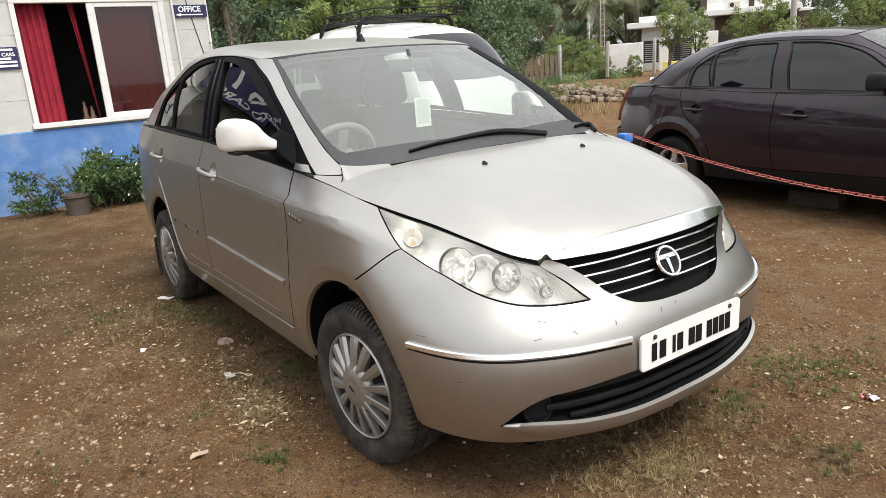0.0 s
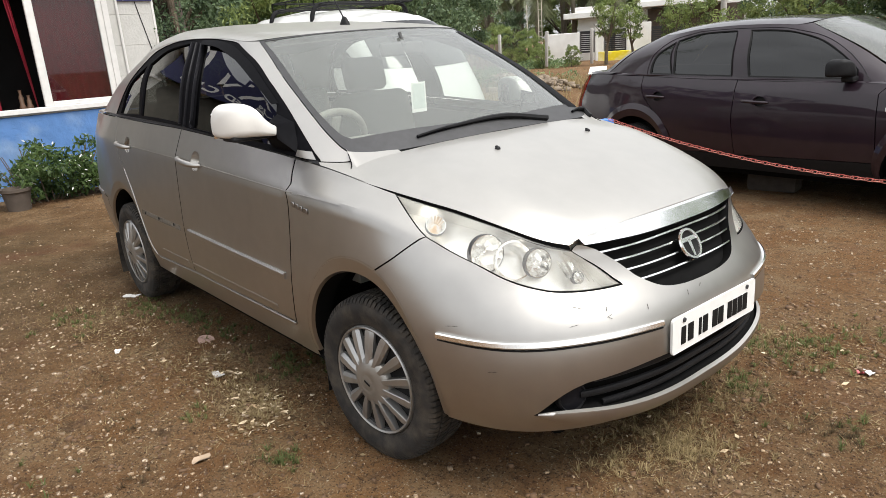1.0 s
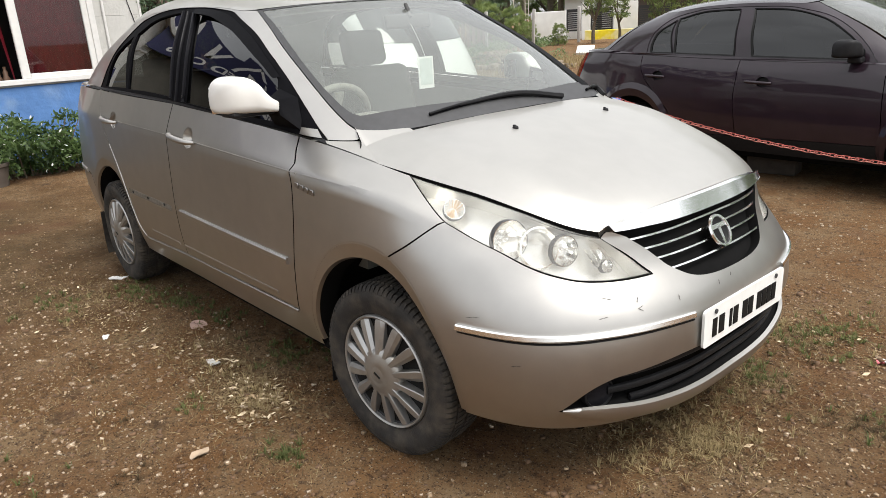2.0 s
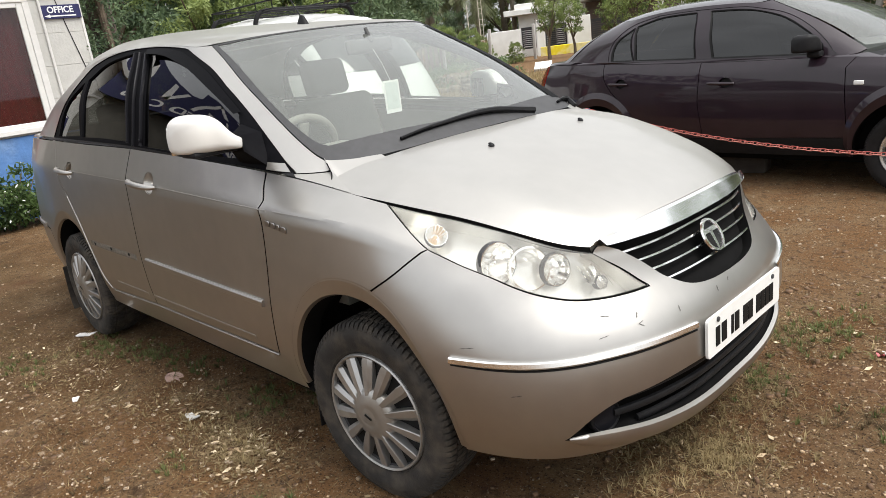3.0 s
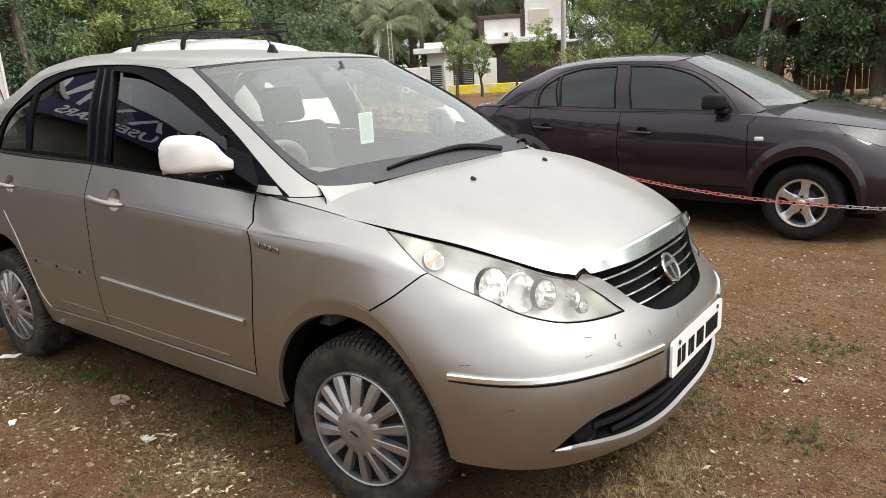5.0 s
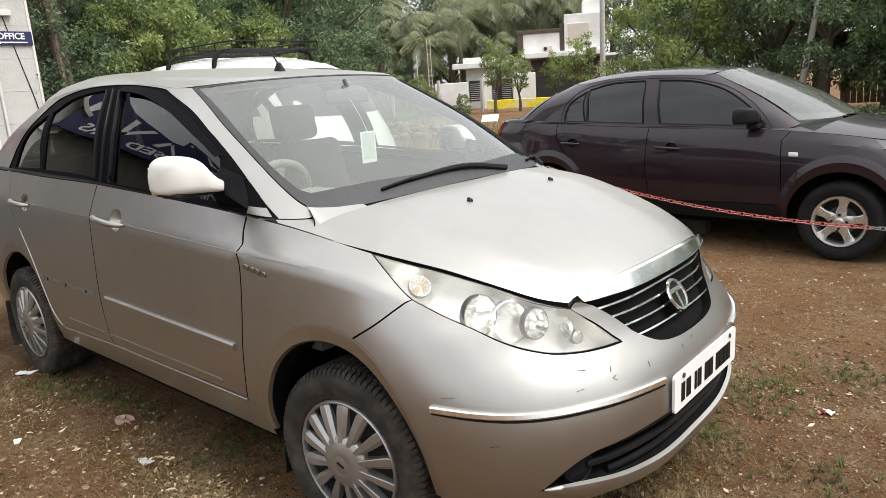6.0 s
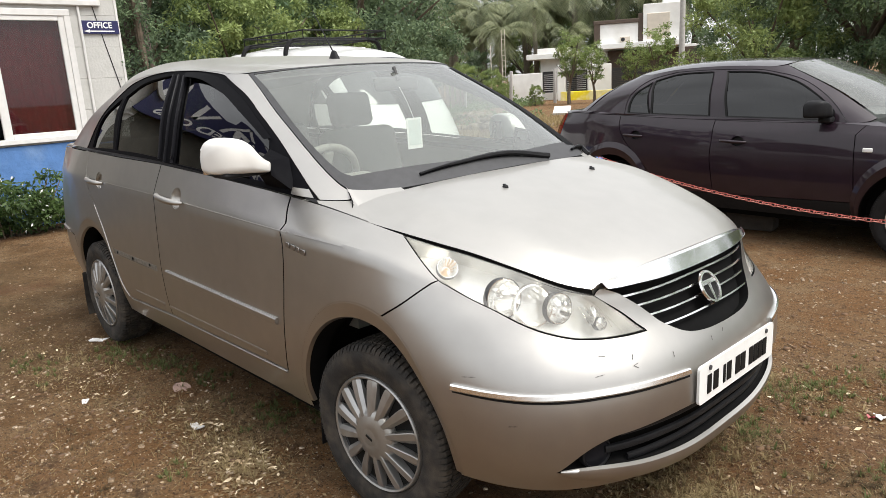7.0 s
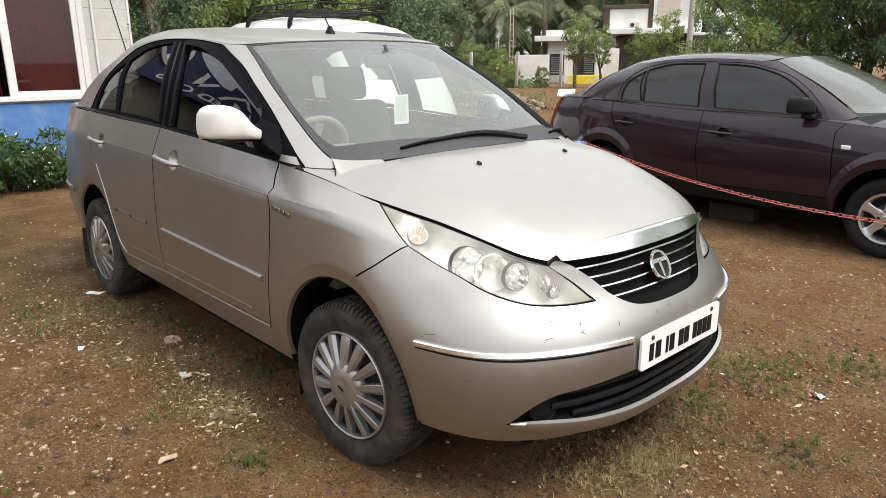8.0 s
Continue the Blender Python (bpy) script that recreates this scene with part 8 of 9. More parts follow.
# the white house with a yellow garden wall
HOUSE_WHITE = material("house_white", (0.8, 0.8, 0.78), 0.8, 0.0, 3, 0.05, 0.1, 20, second=(0.7, 0.69, 0.66), second_scale=0.5)
HOUSE_BROWN = material("house_brown", (0.09, 0.065, 0.05), 0.8, 0.0, 4, 0.15)
HOUSE_BEIGE = material("house_beige", (0.6, 0.54, 0.46), 0.8, 0.0, 4, 0.08)
YELLOW = material("yellow_wall", (0.8, 0.64, 0.02), 0.8, 0.0, 3, 0.15, second=(0.7, 0.62, 0.3), second_scale=1.5)
GATE_BLACK = material("gate_black", (0.02, 0.02, 0.022), 0.5, 0.0, 10, 0.2)
house = thing("white_house", "two-storey white house with brown trim and flat roofs", "house", pose(-22.15, 32.5, 0, 0, 0, 31.4))


def hbox(x0, x1, y0, y1, z0, z1, b=0.02):
    return slab(x0, x1, y0, y1, z0, z1, b)


part("lower_wall", hbox(-1.2, 6.0, 1.2, 6.5, 0, 2.75), HOUSE_WHITE, house, "", False)
# dark brown here is the shadow under the upper floor, put into colour
part("porch_wall", hbox(0.6, 5.6, 0.6, 1.25, 0, 2.6), HOUSE_BROWN, house, "porch wall with its shadow put into the dark brown", False)
part("upper_wall", hbox(0.2, 2.3, 0.0, 5.5, 2.75, 4.05), HOUSE_WHITE, house, "", False)
part("upper_wall", hbox(2.55, 4.6, -0.2, 5.5, 2.95, 4.95), HOUSE_WHITE, house, "", False)
part("beige_panel", hbox(2.75, 3.95, -0.24, -0.18, 3.1, 4.45), HOUSE_BEIGE, house, "beige recessed panel", False)
part("brown_trim", hbox(-0.12, 0.22, -0.05, 5.5, 2.9, 4.25), HOUSE_BROWN, house, "dark brown corner trim", False)
part("brown_trim", hbox(2.28, 2.58, -0.05, 5.5, 2.8, 4.5), HOUSE_BROWN, house, "dark brown column", False)
part("roof_edge", hbox(-0.15, 2.35, -0.08, 5.6, 4.05, 4.25), HOUSE_BROWN, house, "", False)
part("floor_band", hbox(0.1, 4.75, -0.5, 1.4, 2.68, 2.98), HOUSE_WHITE, house, "", False)
part("roof_tank", hbox(3.6, 4.6, 0.6, 2.0, 4.95, 5.7), HOUSE_WHITE, house, "", False)
ac = part("air_conditioner", hbox(1.3, 1.85, -0.22, 0.02, 3.02, 3.3, 0.01), HOUSE_BEIGE, house, "pale outdoor air-conditioning unit", False)
part("fan_grille", moved(lathe([(0.0, -0.01), (0.1, -0.012), (0.11, 0.0)], 20), pose(1.47, -0.222, 3.16)), GATE_BLACK, ac, "", False)
part("annexe_wall", hbox(-3.2, -1.6, 0.2, 3.0, 0, 2.35), HOUSE_WHITE, house, "", False)
part("canopy", hbox(-3.9, -1.5, -0.6, 3.0, 2.35, 2.65), HOUSE_WHITE, house, "", False)
part("canopy_kerb", hbox(-3.3, -1.5, -0.3, 2.8, 2.65, 2.95), HOUSE_WHITE, house, "", False)
for x0, x1, y0 in ((-4.8, -2.9, -1.6), (-0.35, 0.9, -1.6)):
    part("boundary_wall", hbox(x0, x1, y0, y0 + 0.2, 0, 1.6 if x0 < -1 else 1.9), HOUSE_WHITE, house, "", False)
part("gate_pillar", hbox(-2.02, -1.6, -1.65, -1.3, 0, 1.95), HOUSE_WHITE, house, "", False)
for x0, x1 in ((-2.85, -2.07), (-1.55, -0.4), (0.95, 2.9)):
    gate = part("gate", join(hbox(x0, x1, -1.55, -1.5, 0.5, 0.6, 0.0), hbox(x0, x1, -1.55, -1.5, 1.55, 1.65, 0.0), hbox(x0, x0 + 0.06, -1.545, -1.505, 0.55, 1.6, 0.0), hbox(x1 - 0.06, x1, -1.545, -1.505, 0.55, 1.6, 0.0)), GATE_BLACK, house, "black slatted gate", False)
    for zz in np.arange(0.64, 1.52, 0.105):
        part("gate_slat", hbox(x0 + 0.06, x1 - 0.06, -1.54, -1.51, zz, zz + 0.08, 0.0), GATE_BLACK, gate, "", False)
part("yellow_wall", hbox(-1.8, 4.5, -2.3, -2.1, -0.3, 0.52), YELLOW, house, "bright yellow low wall", False)
tower = thing("steel_tower", "thin steel ladder mast beside the house", "mast", pose(-24.8, 27.6, 0.0, 0, 0, 35))
for x in (-0.09, 0.09):
    part("rail", tube([(x, 0, 0), (x, 0, 4.0)], 0.018, 6), HOUSE_BEIGE, tower)
for zz in np.arange(0.4, 4.0, 0.28):
    part("rung", tube([(-0.09, 0, zz), (0.09, 0, zz)], 0.012, 6), HOUSE_BEIGE, tower)
part("aerial_pole", tube([(-0.7, 0, 0), (-0.7, 0, 3.2)], 0.022, 6), HOUSE_BEIGE, tower)

# poles, fence, hut
CONCRETE = material("pole_concrete", (0.4, 0.39, 0.37), 0.9, 0.0, 10, 0.15, 0.2, 30)
WEATHERED = material("weathered_wood", (0.2, 0.16, 0.12), 0.9, 0.0, 14, 0.3, 0.4, 30)
p1 = thing("utility_pole", "grey concrete utility pole by the house", "pole", pose(-12.5, 24.3, 0.1))
part("shaft", tube([(0, 0, -0.2), (0, 0, 7.5)], [0.13, 0.08], 10), CONCRETE, p1)
p2 = thing("leaning_pole", "pale leaning pole among the trees", "pole", pose(-3.35, 17.2, 0.0))
part("shaft", tube([(0, 0, -0.2), (0.1, 0.0, 1.0), (0.42, 0.05, 3.4)], [0.085, 0.08, 0.06], 8), CONCRETE, p2)
fence_posts = thing("yard_fence", "old fence of pale stone posts and sagging boards", "fence", pose(0, 0, 0))
fp = [(-22.4, 19.2), (-21.0, 20.7), (-19.4, 22.0), (-18.2, 23.6), (-23.6, 17.7)]
for x, y in fp:
    part("post", box((0.13, 0.13, 1.5), (x, y, 0.95), 0.03, 2, (0, (x * 7) % 5 - 2, 20)), CONCRETE, fence_posts)
for (xa, ya), (xb, yb) in ((fp[0], fp[1]), (fp[4], fp[0])):
    for k in range(9):
        t = (k + 0.5) / 9
        part("board", box((0.16, 0.03, 1.05), (xa + (xb - xa) * t, ya + (yb - ya) * t, 0.78), 0.004, 1, (0, 0, 42)), WEATHERED, fence_posts)
hut = thing("thatched_hut", "dark lean-to hut with a palm-thatch side among trees", "hut", pose(-1.6, 20.6, 0.1, 0, 0, 10))
for x in (-1.4, 0, 1.4):
    part("pole", tube([(x, -0.9, -0.1), (x, -0.9, 1.75)], 0.05, 6), WEATHERED, hut)
THATCH = material("thatch", (0.28, 0.19, 0.1), 0.95, 0.0, 18, 0.3)
for k in range(17):
    part("thatch_slat", box((0.15, 0.04, 1.25), (-1.35 + 0.17 * k, 0.6, 0.75), 0.004, 1, (0, (k * 37) % 9 - 4, 0)), THATCH, hut, "", False)
part("roof", box((3.6, 2.2, 0.1), (0, -0.2, 1.75), 0.02, 1, (-14, 0, 0)), material("old_thatch", (0.07, 0.055, 0.04), 0.95, 0.0, 14, 0.3, 0.5, 20), hut, "", False)

slab_board = part("white_slab", box((0.6, 0.55, 0.1), (0, 0, 0), 0.015, 1), HOUSE_WHITE)
slab_board.matrix_world = pose(-14.1, 18.7, 0.16, 24, 0, 30)
tagged(slab_board, "pale concrete slab tilted on the rubble", "slab")

# rubble and scrub
STONE = material("rubble_stone", (0.25, 0.2, 0.15), 0.9, 0.0, 8, 0.25, 0.4, 30)


def stones(spots_, size, seed, name):
    """Angular stones, each a squashed and jittered block."""
    rr = np.random.default_rng(seed)
    cube = np.array([[x, y, z] for x in (-1, 1) for y in (-1, 1) for z in (-1, 1)], float)
    fq = np.array([[0, 1, 3, 2], [4, 6, 7, 5], [0, 4, 5, 1], [2, 3, 7, 6], [0, 2, 6, 4], [1, 5, 7, 3]])
    n = len(spots_)
    s = size * (0.4 + rr.random((n, 1, 1)) ** 2 * 1.4) * (0.55 + 0.6 * rr.random((n, 1, 3)))
    v = cube[None] * s * (0.65 + 0.5 * rr.random((n, 8, 3)))
    a = rr.random(n) * 6.28
    ca, sa = np.cos(a)[:, None], np.sin(a)[:, None]
    v = np.stack([v[..., 0] * ca - v[..., 1] * sa, v[..., 0] * sa + v[..., 1] * ca, v[..., 2] * 0.7], -1)
    v = v + np.asarray(spots_)[:, None]
    return v.reshape(-1, 3), (fq[None] + 8 * np.arange(n)[:, None, None]).reshape(-1, 4)


for cx, cy, wx, cnt in ((-12.0, 13.2, 1.1, 260), (0.2, 15.6, 1.8, 260), (-14.6, 14.6, 1.0, 160)):
    pl = []
    for i in range(cnt):
        dx, dy = rng.normal() * wx * 0.5, rng.normal() * wx * 0.35
        pl.append((cx + dx, cy + dy, height(cx + dx, cy + dy) + 0.04 + 0.32 * max(0, 1 - (dx / wx) ** 2 - (dy / wx) ** 2) * rng.random()))
    v, q = stones(pl, 0.085, int(cnt + cx * 10), "rubble")
    tagged(fast_mesh("rubble_pile", v, q, STONE), "heap of broken pale stones on the earth", "rubble", kind="stuff")


def blades(spots_, tall, width, lean=0.5, seed=3):
    rr = np.random.default_rng(seed)
    p = np.asarray(spots_, float)
    n = len(p)
    a = rr.random(n) * 6.283
    side = np.stack([np.cos(a), np.sin(a), np.zeros(n)], 1) * (width * (0.5 + rr.random(n)))[:, None]
    b = rr.random(n) * 6.283
    fall = np.stack([np.cos(b), np.sin(b), np.zeros(n)], 1) * (lean * rr.random(n) * tall)[:, None]
    h = (tall * (0.35 + 0.8 * rr.random(n)))[:, None]
    up = np.array([0, 0, 1.0])
    v = np.stack([p - side, p + side, p + side * 0.7 + up * h * 0.55 + fall * 0.4, p - side * 0.7 + up * h * 0.55 + fall * 0.4, p + up * h + fall + side * 0.1, p + up * h + fall - side * 0.1], 1).reshape(-1, 3)
    base = 6 * np.arange(n)[:, None]
    return v, np.concatenate([base + [0, 1, 2, 3], base + [3, 2, 4, 5]])


def patch(regions, count):
    """Random ground places in soft round regions (x, y, rx, ry, share)."""
    tot = sum(r[4] for r in regions)
    out = []
    for x, y, rx, ry, sh in regions:
        k = int(count * sh / tot)
        d = rng.normal(size=(k, 2)) * 0.5
        for dx, dy in d:
            px, py = x + dx * rx, y + dy * ry
            out.append((px, py, height(px, py)))
    return out


far_scrub = patch([(-13, 14.6, 3.5, 1.6, 2), (-10.5, 10.0, 2.2, 1.4, 0.6), (-3, 15.8, 6, 1.0, 1), (4, 15.2, 4, 1.0, 1)], 5500)
v, q = blades(far_scrub, 0.3, 0.01, 0.7, 21)
tagged(fast_mesh("dry_scrub", v, q, STRAW), "tall dry grass and scrub along the fence", "scrub", kind="stuff")
v, q = leaves([(x, y, z + 0.15) for x, y, z in patch([(-15, 14.5, 3, 1.5, 1), (-21.5, 21, 1.5, 1.5, 1.2), (-21.5, 24.5, 1.2, 1.2, 1), (-3, 16.4, 6, 0.8, 2), (3, 16, 4, 0.8, 1)], 240)], 0.4, 45, 0.06)
tagged(fast_mesh("green_scrub", v, q, LEAF), "low green scrub beneath the trees", "scrub", kind="stuff")

# flowering bush against the office
BUSH_LEAF = leaf_material("bush_leaves", (0.018, 0.04, 0.014), (0.13, 0.2, 0.06))
bush = thing("flower_bush", "low green bush with small white flowers by the wall", "bush", pose(-6.35, -0.55, 0.08))
stems = []
for i in range(22):
    a, r = rng.random() * 6.28, 0.25 + 0.5 * rng.random()
    stems.append(tube([(0.05 * math.cos(a), 0.25 * math.sin(a), 0), (0.2 * r * math.cos(a), 0.8 * r * math.sin(a), 0.25), (0.3 * r * math.cos(a), 1.1 * r * math.sin(a), 0.35 + 0.25 * rng.random())], [0.01, 0.007, 0.004], 5))
for stem in stems:
    part("stem", stem, BARK, bush)
cl = [(0.28 * rng.normal() * 0.6, 0.46 * (rng.random() * 2 - 1) + 0.2, 0.08 + 0.52 * rng.random() * (0.6 + 0.4 * rng.random())) for _ in range(95)]
v, q = leaves(cl, 0.12, 60, 0.03)
fast_mesh("foliage", v, q, BUSH_LEAF, bush)
v, q = leaves([c for c in cl if c[2] > 0.12], 0.15, 2, 0.019, 0.0)
tagged(fast_mesh("flowers", v, q, PLATE_WHITE, bush), "small white flowers", kind="stuff")
bush2 = thing("flower_bush", "sparse green bush with bent stems by the wall", "bush", pose(-6.4, -1.2, 0.08))
cl = [(0.2 * rng.normal() * 0.6, 0.22 * (rng.random() * 2 - 1), 0.1 + 0.38 * rng.random()) for _ in range(18)]
for k, c in enumerate(cl[:10]):
    part("stem", tube([(0, 0.02 * k, 0), (c[0] * 0.6, c[1] * 0.6, c[2] * 0.6), c], [0.008, 0.006, 0.003], 5), BARK, bush2)
v, q = leaves(cl, 0.11, 45, 0.028)
fast_mesh("foliage", v, q, BUSH_LEAF, bush2)
pot = part("flower_pot", lathe([(0.0, 0.0), (0.1, 0.0), (0.13, 0.2), (0.145, 0.21), (0.145, 0.24), (0.12, 0.24), (0.11, 0.2), (0.0, 0.19)], 24, "z"), material("clay_pot", (0.085, 0.066, 0.052), 0.9, 0.0, 14, 0.2))
pot.matrix_world = pose(-6.1, -0.88, 0.08)
tagged(pot, "grey-brown clay pot among the bushes", "pot")
vine = thing("creeper", "dark bare creeper hanging at the office corner", "creeper", pose(-6.95, 1.16, 0))
v, q = leaves([(0.08 * rng.normal(), 0.1 + 0.09 * rng.normal(), 1.0 + 1.6 * rng.random()) for _ in range(70)], 0.15, 34, 0.028)
fast_mesh("foliage", v, q, LEAF_DARK, vine)
for k in range(5):
    part("stem", tube([(0.04 * k - 0.1, 0.08, 0), (0.05 * k - 0.12, 0.1 + 0.03 * (k % 3), 1.4), (0.04 * k - 0.1, 0.08, 2.9)], 0.02 + 0.012 * (k % 3), 6), BARK, vine)

old_trunk = thing("old_tree", "old tree with a dark rough trunk behind the office", "tree", pose(-7.35, 1.42, 0))
part("trunk", tube(smooth_line([(0, 0, -0.2), (0.03, 0.02, 1.2), (-0.04, 0.0, 2.4), (0.05, 0.05, 4.2), (0.0, 0.1, 6.0)], 5), [0.17 - 0.004 * i for i in range(21)], 12), material("dark_bark", (0.07, 0.05, 0.04), 0.95, 0.0, 14, 0.5, 1.0, 18), old_trunk)
for k, (dx, dy, z0) in enumerate(((0.9, 0.6, 3.4), (-0.8, 0.9, 3.8), (0.2, 1.2, 4.4))):
    part("limb", tube(smooth_line([(0, 0.03, z0), (dx * 0.5, dy * 0.5, z0 + 0.8), (dx, dy, z0 + 2.0)], 4), [0.07, 0.066, 0.062, 0.058, 0.054, 0.05, 0.045, 0.04, 0.035], 7), BARK, old_trunk)
v, q = leaves([(1.3 * rng.normal() * 0.6, 0.7 + 1.2 * rng.normal() * 0.6, 5.6 + 0.7 * rng.normal()) for _ in range(40)], 0.5, 110, 0.06)
fast_mesh("crown", v, q, LEAF, old_trunk)

# small things strewn on the yard
peb = []
for x, y, rx, ry, sh in ((-1.4, -1.5, 2.6, 0.9, 3), (0.6, -1.9, 2.2, 1.0, 1.5), (1.2, 1.2, 1.6, 2.2, 1.1), (-4.2, -1.6, 2.0, 1.2, 1.2), (0.2, 2.6, 2.6, 0.8, 1.2), (-2.5, 0, 1.5, 1, 0.5)):
    for dx, dy in rng.normal(size=(int(300 * sh), 2)) * 0.5:
        px, py = x + dx * rx, y + dy * ry
        peb.append((px, py, height(px, py) + 0.001))
v, q = stones(peb, 0.0064, 5, "pebbles")
tagged(fast_mesh("pebbles", v, q, material("pebble", (0.22, 0.15, 0.09), 0.9, 0.0, 30, 0.35, second=(0.48, 0.39, 0.29), second_scale=70, second_mix=(0.5, 0.6))), "scattered pale pebbles on the brown earth", "pebbles", kind="stuff")
clod = patch([(-0.8, -1.6, 2.8, 1.0, 2), (1.2, -0.5, 1.2, 2.0, 1.5), (0.5, -2.2, 2.0, 0.8, 1), (0.8, 1.4, 1.0, 1.0, 1.5)], 2600)
v, q = stones(clod, 0.0075, 15, "clods")
tagged(fast_mesh("clods", v, q, material("clod", (0.13, 0.075, 0.04), 0.95, 0.0, 30, 0.3)), "small crumbs of brown earth", "earth", kind="stuff")


wide = [(-1.2, -1.5, 2.4, 0.8, 3), (-0.3, -2.1, 1.6, 0.5, 1.5), (0.9, 0.9, 1.2, 1.0, 2.6), (1.0, -0.1, 0.6, 0.5, 1), (-3.2, -1.5, 1.2, 0.8, 1), (0.8, 2.3, 1.4, 0.5, 0.8)]
v, q = stones(patch(wide, 7000), 0.0042, 25, "grit")
tagged(fast_mesh("grit", v, q, material("soil_grit", (0.09, 0.05, 0.026), 0.95, 0.0, 90, 0.4, second=(0.36, 0.26, 0.16), second_scale=60, second_mix=(0.48, 0.56))), "fine dark and pale grit on the brown earth", "grit", kind="stuff")


def flakes(spots_, size, seed):
    rr = np.random.default_rng(seed)
    p = np.asarray(spots_, float) + [0, 0, 0.006]
    n = len(p)
    a = rr.random(n) * 6.283
    ax = np.stack([np.cos(a), np.sin(a), 0.18 * rr.normal(size=n)], 1)
    sd = np.stack([-np.sin(a), np.cos(a), 0.35 * rr.normal(size=n)], 1)
    s = (size * (0.4 + 1.1 * rr.random(n) ** 1.5))[:, None]
    v = np.stack([p - ax * s, p + sd * s * 0.4, p + ax * s, p - sd * s * 0.4], 1).reshape(-1, 3)
    v[:, 2] = np.maximum(v[:, 2], np.repeat(p[:, 2] - 0.003, 4))
    return v, np.arange(4 * n).reshape(-1, 4)


def tufts(centres, per, tall, width, seed, splay=1.1):
    """Clumps of bent blades that spread from one root each."""
    rr = np.random.default_rng(seed)
    c = np.repeat(np.asarray(centres, float), per, 0)
    n = len(c)
    a = rr.random(n) * 6.283
    out = np.stack([np.cos(a), np.sin(a), np.zeros(n)], 1)
    side = np.stack([-np.sin(a), np.cos(a), np.zeros(n)], 1) * (width * (0.6 + 0.8 * rr.random(n)))[:, None]
    h = (tall * (0.35 + 0.9 * rr.random(n)))[:, None]
    lean = (splay * rr.random(n))[:, None]
    p = c + out * (0.25 * tall * rr.random(n))[:, None]
    up = np.array([0, 0, 1.0])
    m1 = p + out * h * lean * 0.45 + up * h * 0.62
    m2 = p + out * h * lean * 1.25 + up * h * (0.95 - 0.5 * lean / splay)
    v = np.stack([p - side, p + side, m1 + side * 0.75, m1 - side * 0.75, m2 + side * 0.15, m2 - side * 0.15], 1).reshape(-1, 3)
    base = 6 * np.arange(n)[:, None]
    return v, np.concatenate([base + [0, 1, 2, 3], base + [3, 2, 4, 5]])


pale_chips = [(-1.2, -0.9, 0.5, 0.2, 2.0), (-0.8, -0.94, 0.42, 0.17, 4), (-0.58, -0.98, 0.2, 0.16, 2), (-1.75, -1.08, 0.5, 0.25, 2.0), (-2.4, -1.12, 0.5, 0.28, 1.6), (0.72, 0.0, 0.3, 0.25, 0.9), (0.8, 0.9, 0.6, 0.5, 0.9), (-1.2, -1.5, 1.6, 0.6, 1.0), (0.2, -1.4, 1.2, 0.5, 0.6), (1.1, 0.5, 0.6, 0.8, 0.6)]
v, q = flakes(patch(pale_chips, 3600), 0.0088, 31)
tagged(fast_mesh("dry_leaves", v, q, DRY_LEAF), "dry leaves and bark chips strewn on the earth", "leaf litter", kind="stuff")
v, q = flakes(patch([(-0.8, -0.94, 0.34, 0.15, 4), (-0.58, -0.98, 0.15, 0.12, 1.6), (-1.2, -0.92, 0.3, 0.16, 1.2), (-1.8, -1.08, 0.45, 0.2, 1.6), (-2.4, -1.1, 0.5, 0.25, 0.8), (0.7, -0.02, 0.25, 0.2, 0.5), (0.9, 1.0, 0.5, 0.5, 0.6)], 270), 0.014, 33)
tagged(fast_mesh("pale_chips", v, q, material("pale_chip", (0.66, 0.55, 0.38), 0.8, 0.0, 40, 0.3, second=(0.4, 0.29, 0.17), second_scale=14)), "pale bark chips and leaf scraps on the earth", "leaf litter", kind="stuff")
dead = [(-1.0, -0.92, 0.6, 0.24, 2.6), (-0.7, -0.98, 0.34, 0.2, 1.8), (-1.9, -1.05, 0.7, 0.3, 2.2), (-2.6, -1.2, 0.6, 0.4, 2.2), (0.68, 0.34, 0.2, 0.3, 2.2), (0.57, 0.06, 0.2, 0.3, 2.4), (0.74, -0.06, 0.18, 0.16, 2.6), (0.62, -0.26, 0.16, 0.16, 1.2), (0.64, 0.96, 0.3, 0.25, 2.0), (0.93, 1.34, 0.35, 0.25, 1.2), (1.08, 0.41, 0.3, 0.25, 1.0), (-1.1, -1.45, 0.8, 0.4, 1.4), (-0.22, -1.1, 0.2, 0.14, 0.8)]
v, q = blades(patch(dead, 6500), 0.018, 0.0011, 3.2, 41)
tagged(fast_mesh("dry_grass", v, q, STRAW), "trampled dry straw-coloured grass on the earth", "grass", kind="stuff")
v, q = blades(patch(dead, 4200), 0.018, 0.0014, 3.0, 42)
ROTTED = leaf_material("rotted_grass", (0.05, 0.034, 0.018), (0.16, 0.115, 0.06), 0.9)
tagged(fast_mesh("rotted_grass", v, q, ROTTED), "matted dark dead grass on the earth", "grass", kind="stuff")
straw_spots = [(0.57, 0.06, 0.22, 0.3, 2.0), (0.72, -0.06, 0.12, 0.12, 2.6), (0.82, 0.01, 0.1, 0.1, 1.2), (0.68, 0.34, 0.2, 0.3, 1.6), (0.62, -0.27, 0.14, 0.14, 1.0), (0.64, 0.96, 0.25, 0.2, 1.0), (-0.95, -0.93, 0.4, 0.14, 1.6), (-0.62, -0.95, 0.18, 0.14, 1.0), (-2.3, -1.12, 0.5, 0.25, 1.0)]
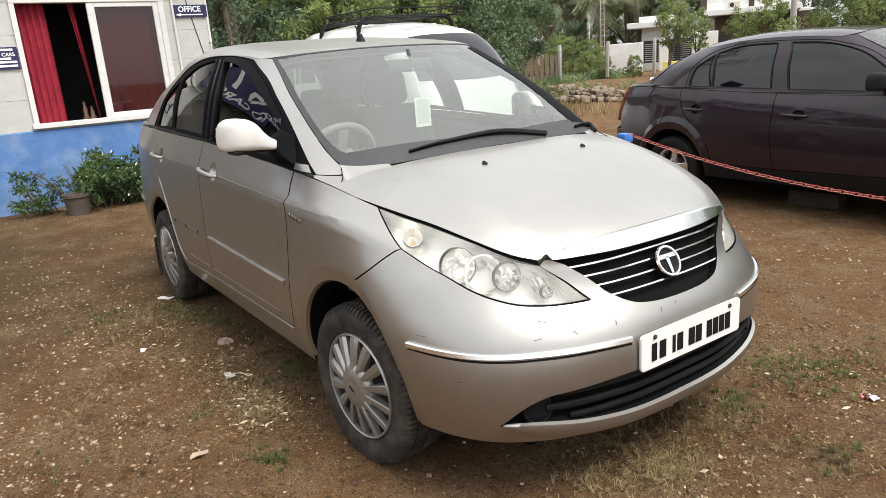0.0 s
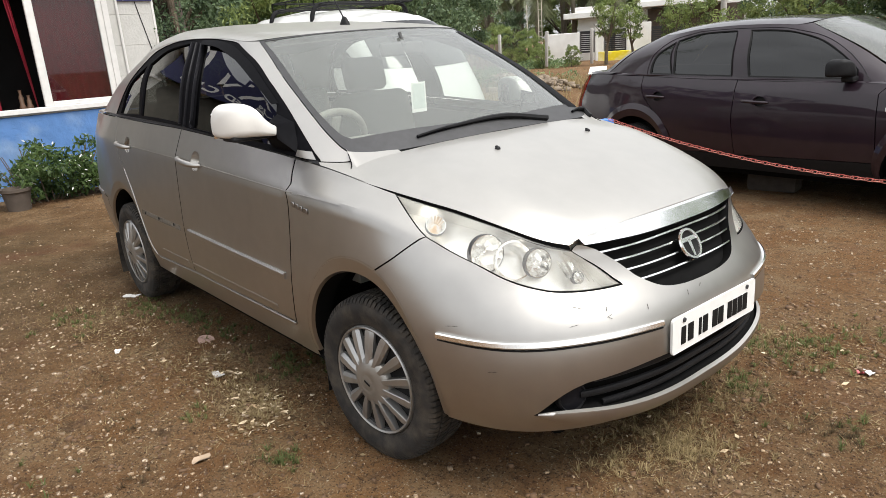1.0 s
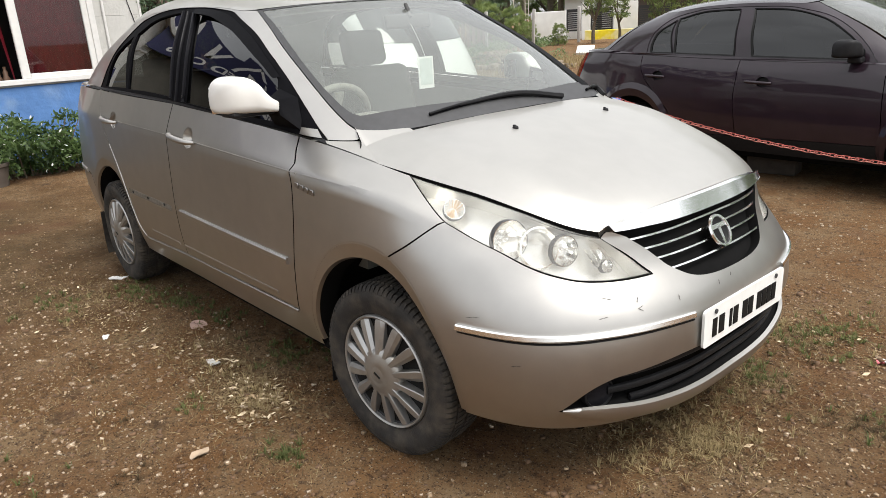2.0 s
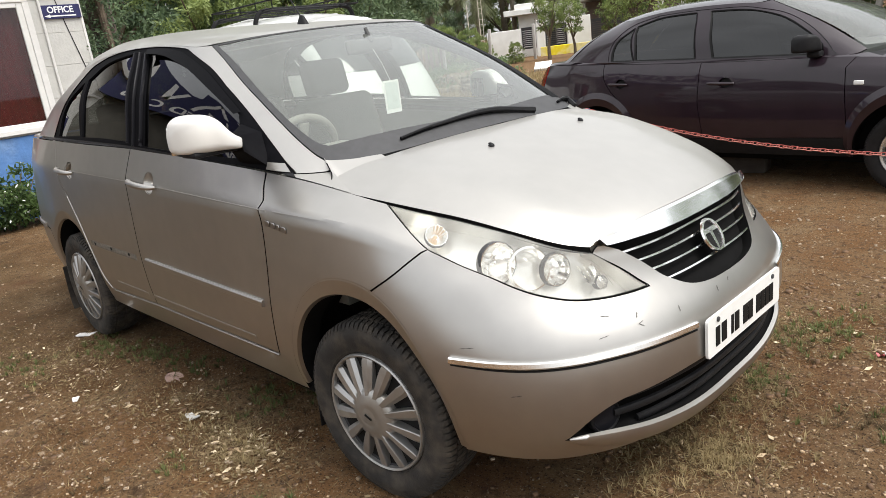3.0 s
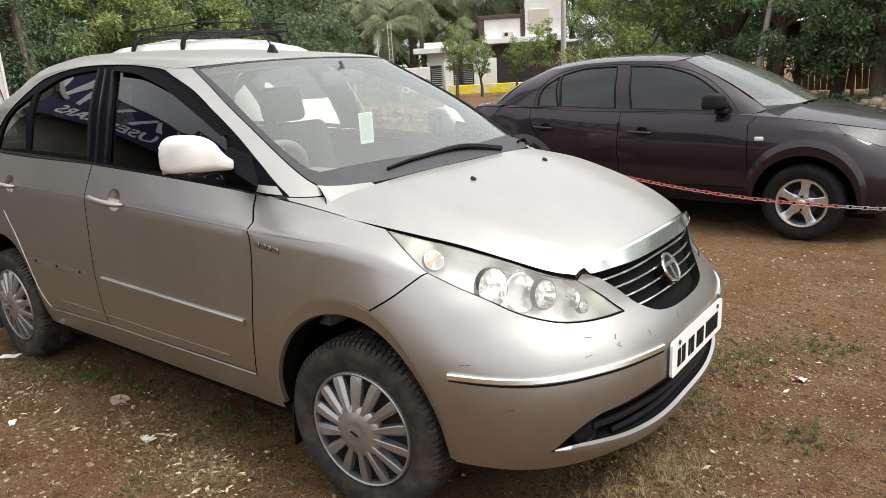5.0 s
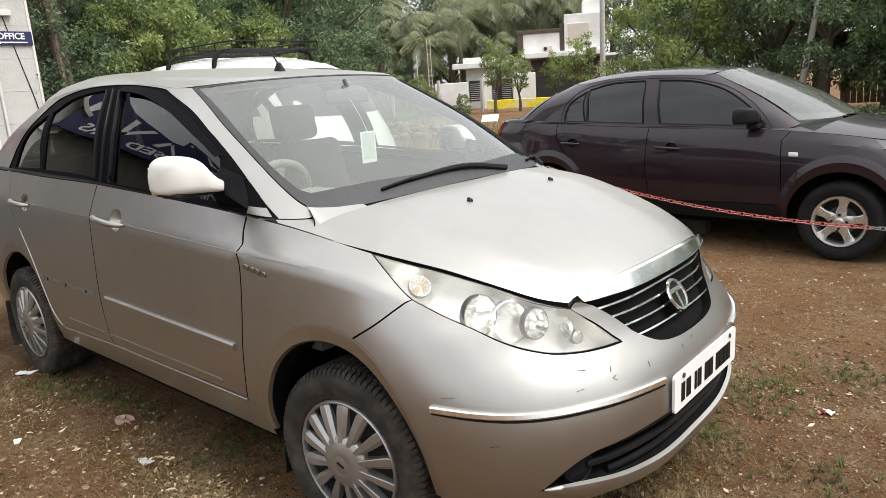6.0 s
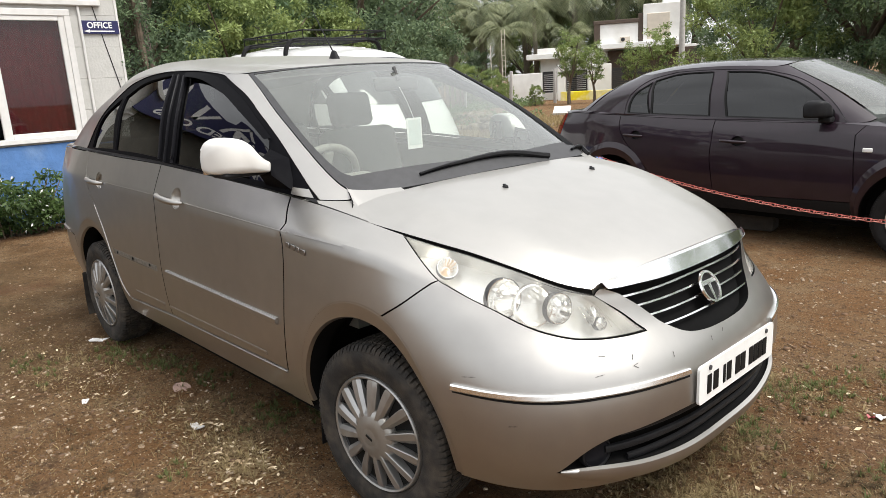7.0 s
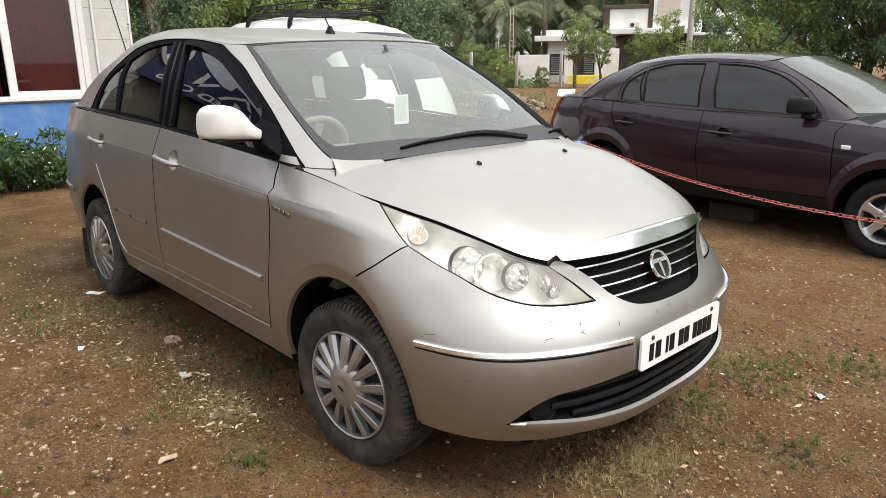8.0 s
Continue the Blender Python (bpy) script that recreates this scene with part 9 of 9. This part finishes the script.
v, q = tufts(patch(straw_spots, 200), 16, 0.032, 0.0011, 51)
tagged(fast_mesh("straw_tufts", v, q, STRAW), "pale dry grass tufts before the bumper", "grass", kind="stuff")
green_spots = [(-0.22, -1.09, 0.1, 0.07, 0.8), (-0.76, -1.17, 0.08, 0.06, 0.4), (-2.27, -0.86, 0.3, 0.12, 2.0), (-1.94, -0.75, 0.28, 0.1, 1.8), (-2.42, -1.27, 0.3, 0.16, 1.4), (-0.93, -0.66, 0.22, 0.16, 2.0), (-1.5, -0.72, 0.4, 0.12, 1.2), (0.64, 0.92, 0.22, 0.18, 2.2), (0.76, 1.12, 0.2, 0.14, 1.2), (0.95, 1.36, 0.25, 0.16, 1.8), (0.62, 0.5, 0.14, 0.14, 1.2), (1.06, 0.42, 0.2, 0.16, 0.5), (-0.5, -1.8, 0.5, 0.15, 0.5)]
v, q = tufts(patch(green_spots, 420), 13, 0.03, 0.0016, 52)
tagged(fast_mesh("green_grass", v, q, GRASS), "short green grass tufts in the yard", "grass", kind="stuff")
dark_spots = [(-1.35, -1.35, 0.16, 0.1, 0.4), (-0.9, -1.39, 0.12, 0.1, 0.4), (-0.49, -1.5, 0.1, 0.08, 0.3), (-0.93, -0.62, 0.35, 0.14, 2.4), (0.57, 0.1, 0.2, 0.4, 1.8), (-1.9, -0.72, 0.5, 0.12, 2.4), (1.08, 0.41, 0.16, 0.1, 1.2), (0.7, 0.8, 0.3, 0.2, 0.8)]
v, q = tufts(patch(dark_spots, 150), 14, 0.02, 0.0013, 53, 2.2)
tagged(fast_mesh("dark_weeds", v, q, ROTTED), "small dark withered weeds on the earth", "weeds", kind="stuff")


def scrap(name, label, category, x, y, size, mat, seed, tilt=10):
    rr = np.random.default_rng(seed)
    n = 14
    out = [(size * (0.7 + 0.45 * rr.random()) * math.cos(a), size * 0.62 * (0.7 + 0.45 * rr.random()) * math.sin(a)) for a in np.linspace(0, 6.283, n, endpoint=False)]
    rows = []
    for t in (0.0, 0.55, 1.0):
        rows.append([(px * t, py * t, 0.006 * math.sin(3 * px / size + seed) * t + 0.004 * rr.random() * t) for px, py in out])
    vs, fs = grid(rows, True)
    low = ([(a, b, c - 0.003) for a, b, c in vs], [q[::-1] for q in fs])
    ob = part(name, join((vs, fs), low), mat, None, "", 60)
    ob.matrix_world = pose(x, y, height(x, y) + 0.006, tilt * 0.3, tilt * 0.2, seed * 40)
    return tagged(ob, label, category)


PAPER = material("litter_paper", (0.72, 0.7, 0.68), 0.7, 0.0, 20, 0.1)
PLASTIC_BAG = material("litter_plastic", (0.6, 0.58, 0.55), 0.35, 0.0, 20, 0.15)
scrap("wrapper", "crumpled white wrapper lying on the earth", "litter", 0.975, 0.925, 0.036, PAPER, 3)
scrap("wrapper_strip", "torn pink strip of the wrapper beside it", "litter", 0.955, 0.9, 0.015, material("litter_pink", (0.5, 0.12, 0.13), 0.6, 0.0, 20, 0.1), 4)
scrap("plastic_cup_lid", "clear crushed plastic lid lying in the litter", "litter", -1.075, -0.95, 0.04, PLASTIC_BAG, 5)
scrap("paper_scrap", "white paper scrap beside the rear wheel", "litter", -2.62, -0.87, 0.06, PAPER, 6)
scrap("leaf_scrap", "pale brown dry leaf on the earth", "litter", -0.45, -1.28, 0.04, material("litter_brown", (0.35, 0.26, 0.18), 0.8, 0.0, 20, 0.2), 7)
scrap("paper_scrap", "small white scrap near the rear door", "litter", -1.75, -1.2, 0.03, PAPER, 8)
scrap("rag", "dusty pinkish rag lying under the sill", "litter", -1.55, -0.82, 0.06, material("rag", (0.33, 0.22, 0.18), 0.9, 0.0, 20, 0.25), 9)
ringlet = part("bottle_ring", moved(tube([(0.02 * math.cos(a), 0.02 * math.sin(a), 0.004) for a in np.linspace(0, 6.283, 25)], 0.003, 6, False), pose(0, 0, 0)), PAPER)
ringlet.matrix_world = pose(0.2, -1.83, height(0.2, -1.83) + 0.004, 12, 0, 0)
tagged(ringlet, "small white plastic ring lying on the earth", "litter")
for i, (x, y, ln, a) in enumerate(((0.35, -1.42, 0.16, 20), (0.75, -1.2, 0.14, -20))):
    tw = part("green_twine", tube(smooth_line([(-ln / 2, 0, 0.005), (-ln * 0.1, 0.02, 0.008), (ln * 0.2, -0.012, 0.005), (ln / 2, 0.015, 0.006)], 5), 0.0025, 5), material("twine_green", (0.05, 0.16, 0.07), 0.7, 0.0, 20, 0.2))
    tw.matrix_world = pose(x, y, height(x, y), 0, 0, a)
    tagged(tw, "short piece of green twine on the earth", "twine", "twine pieces")
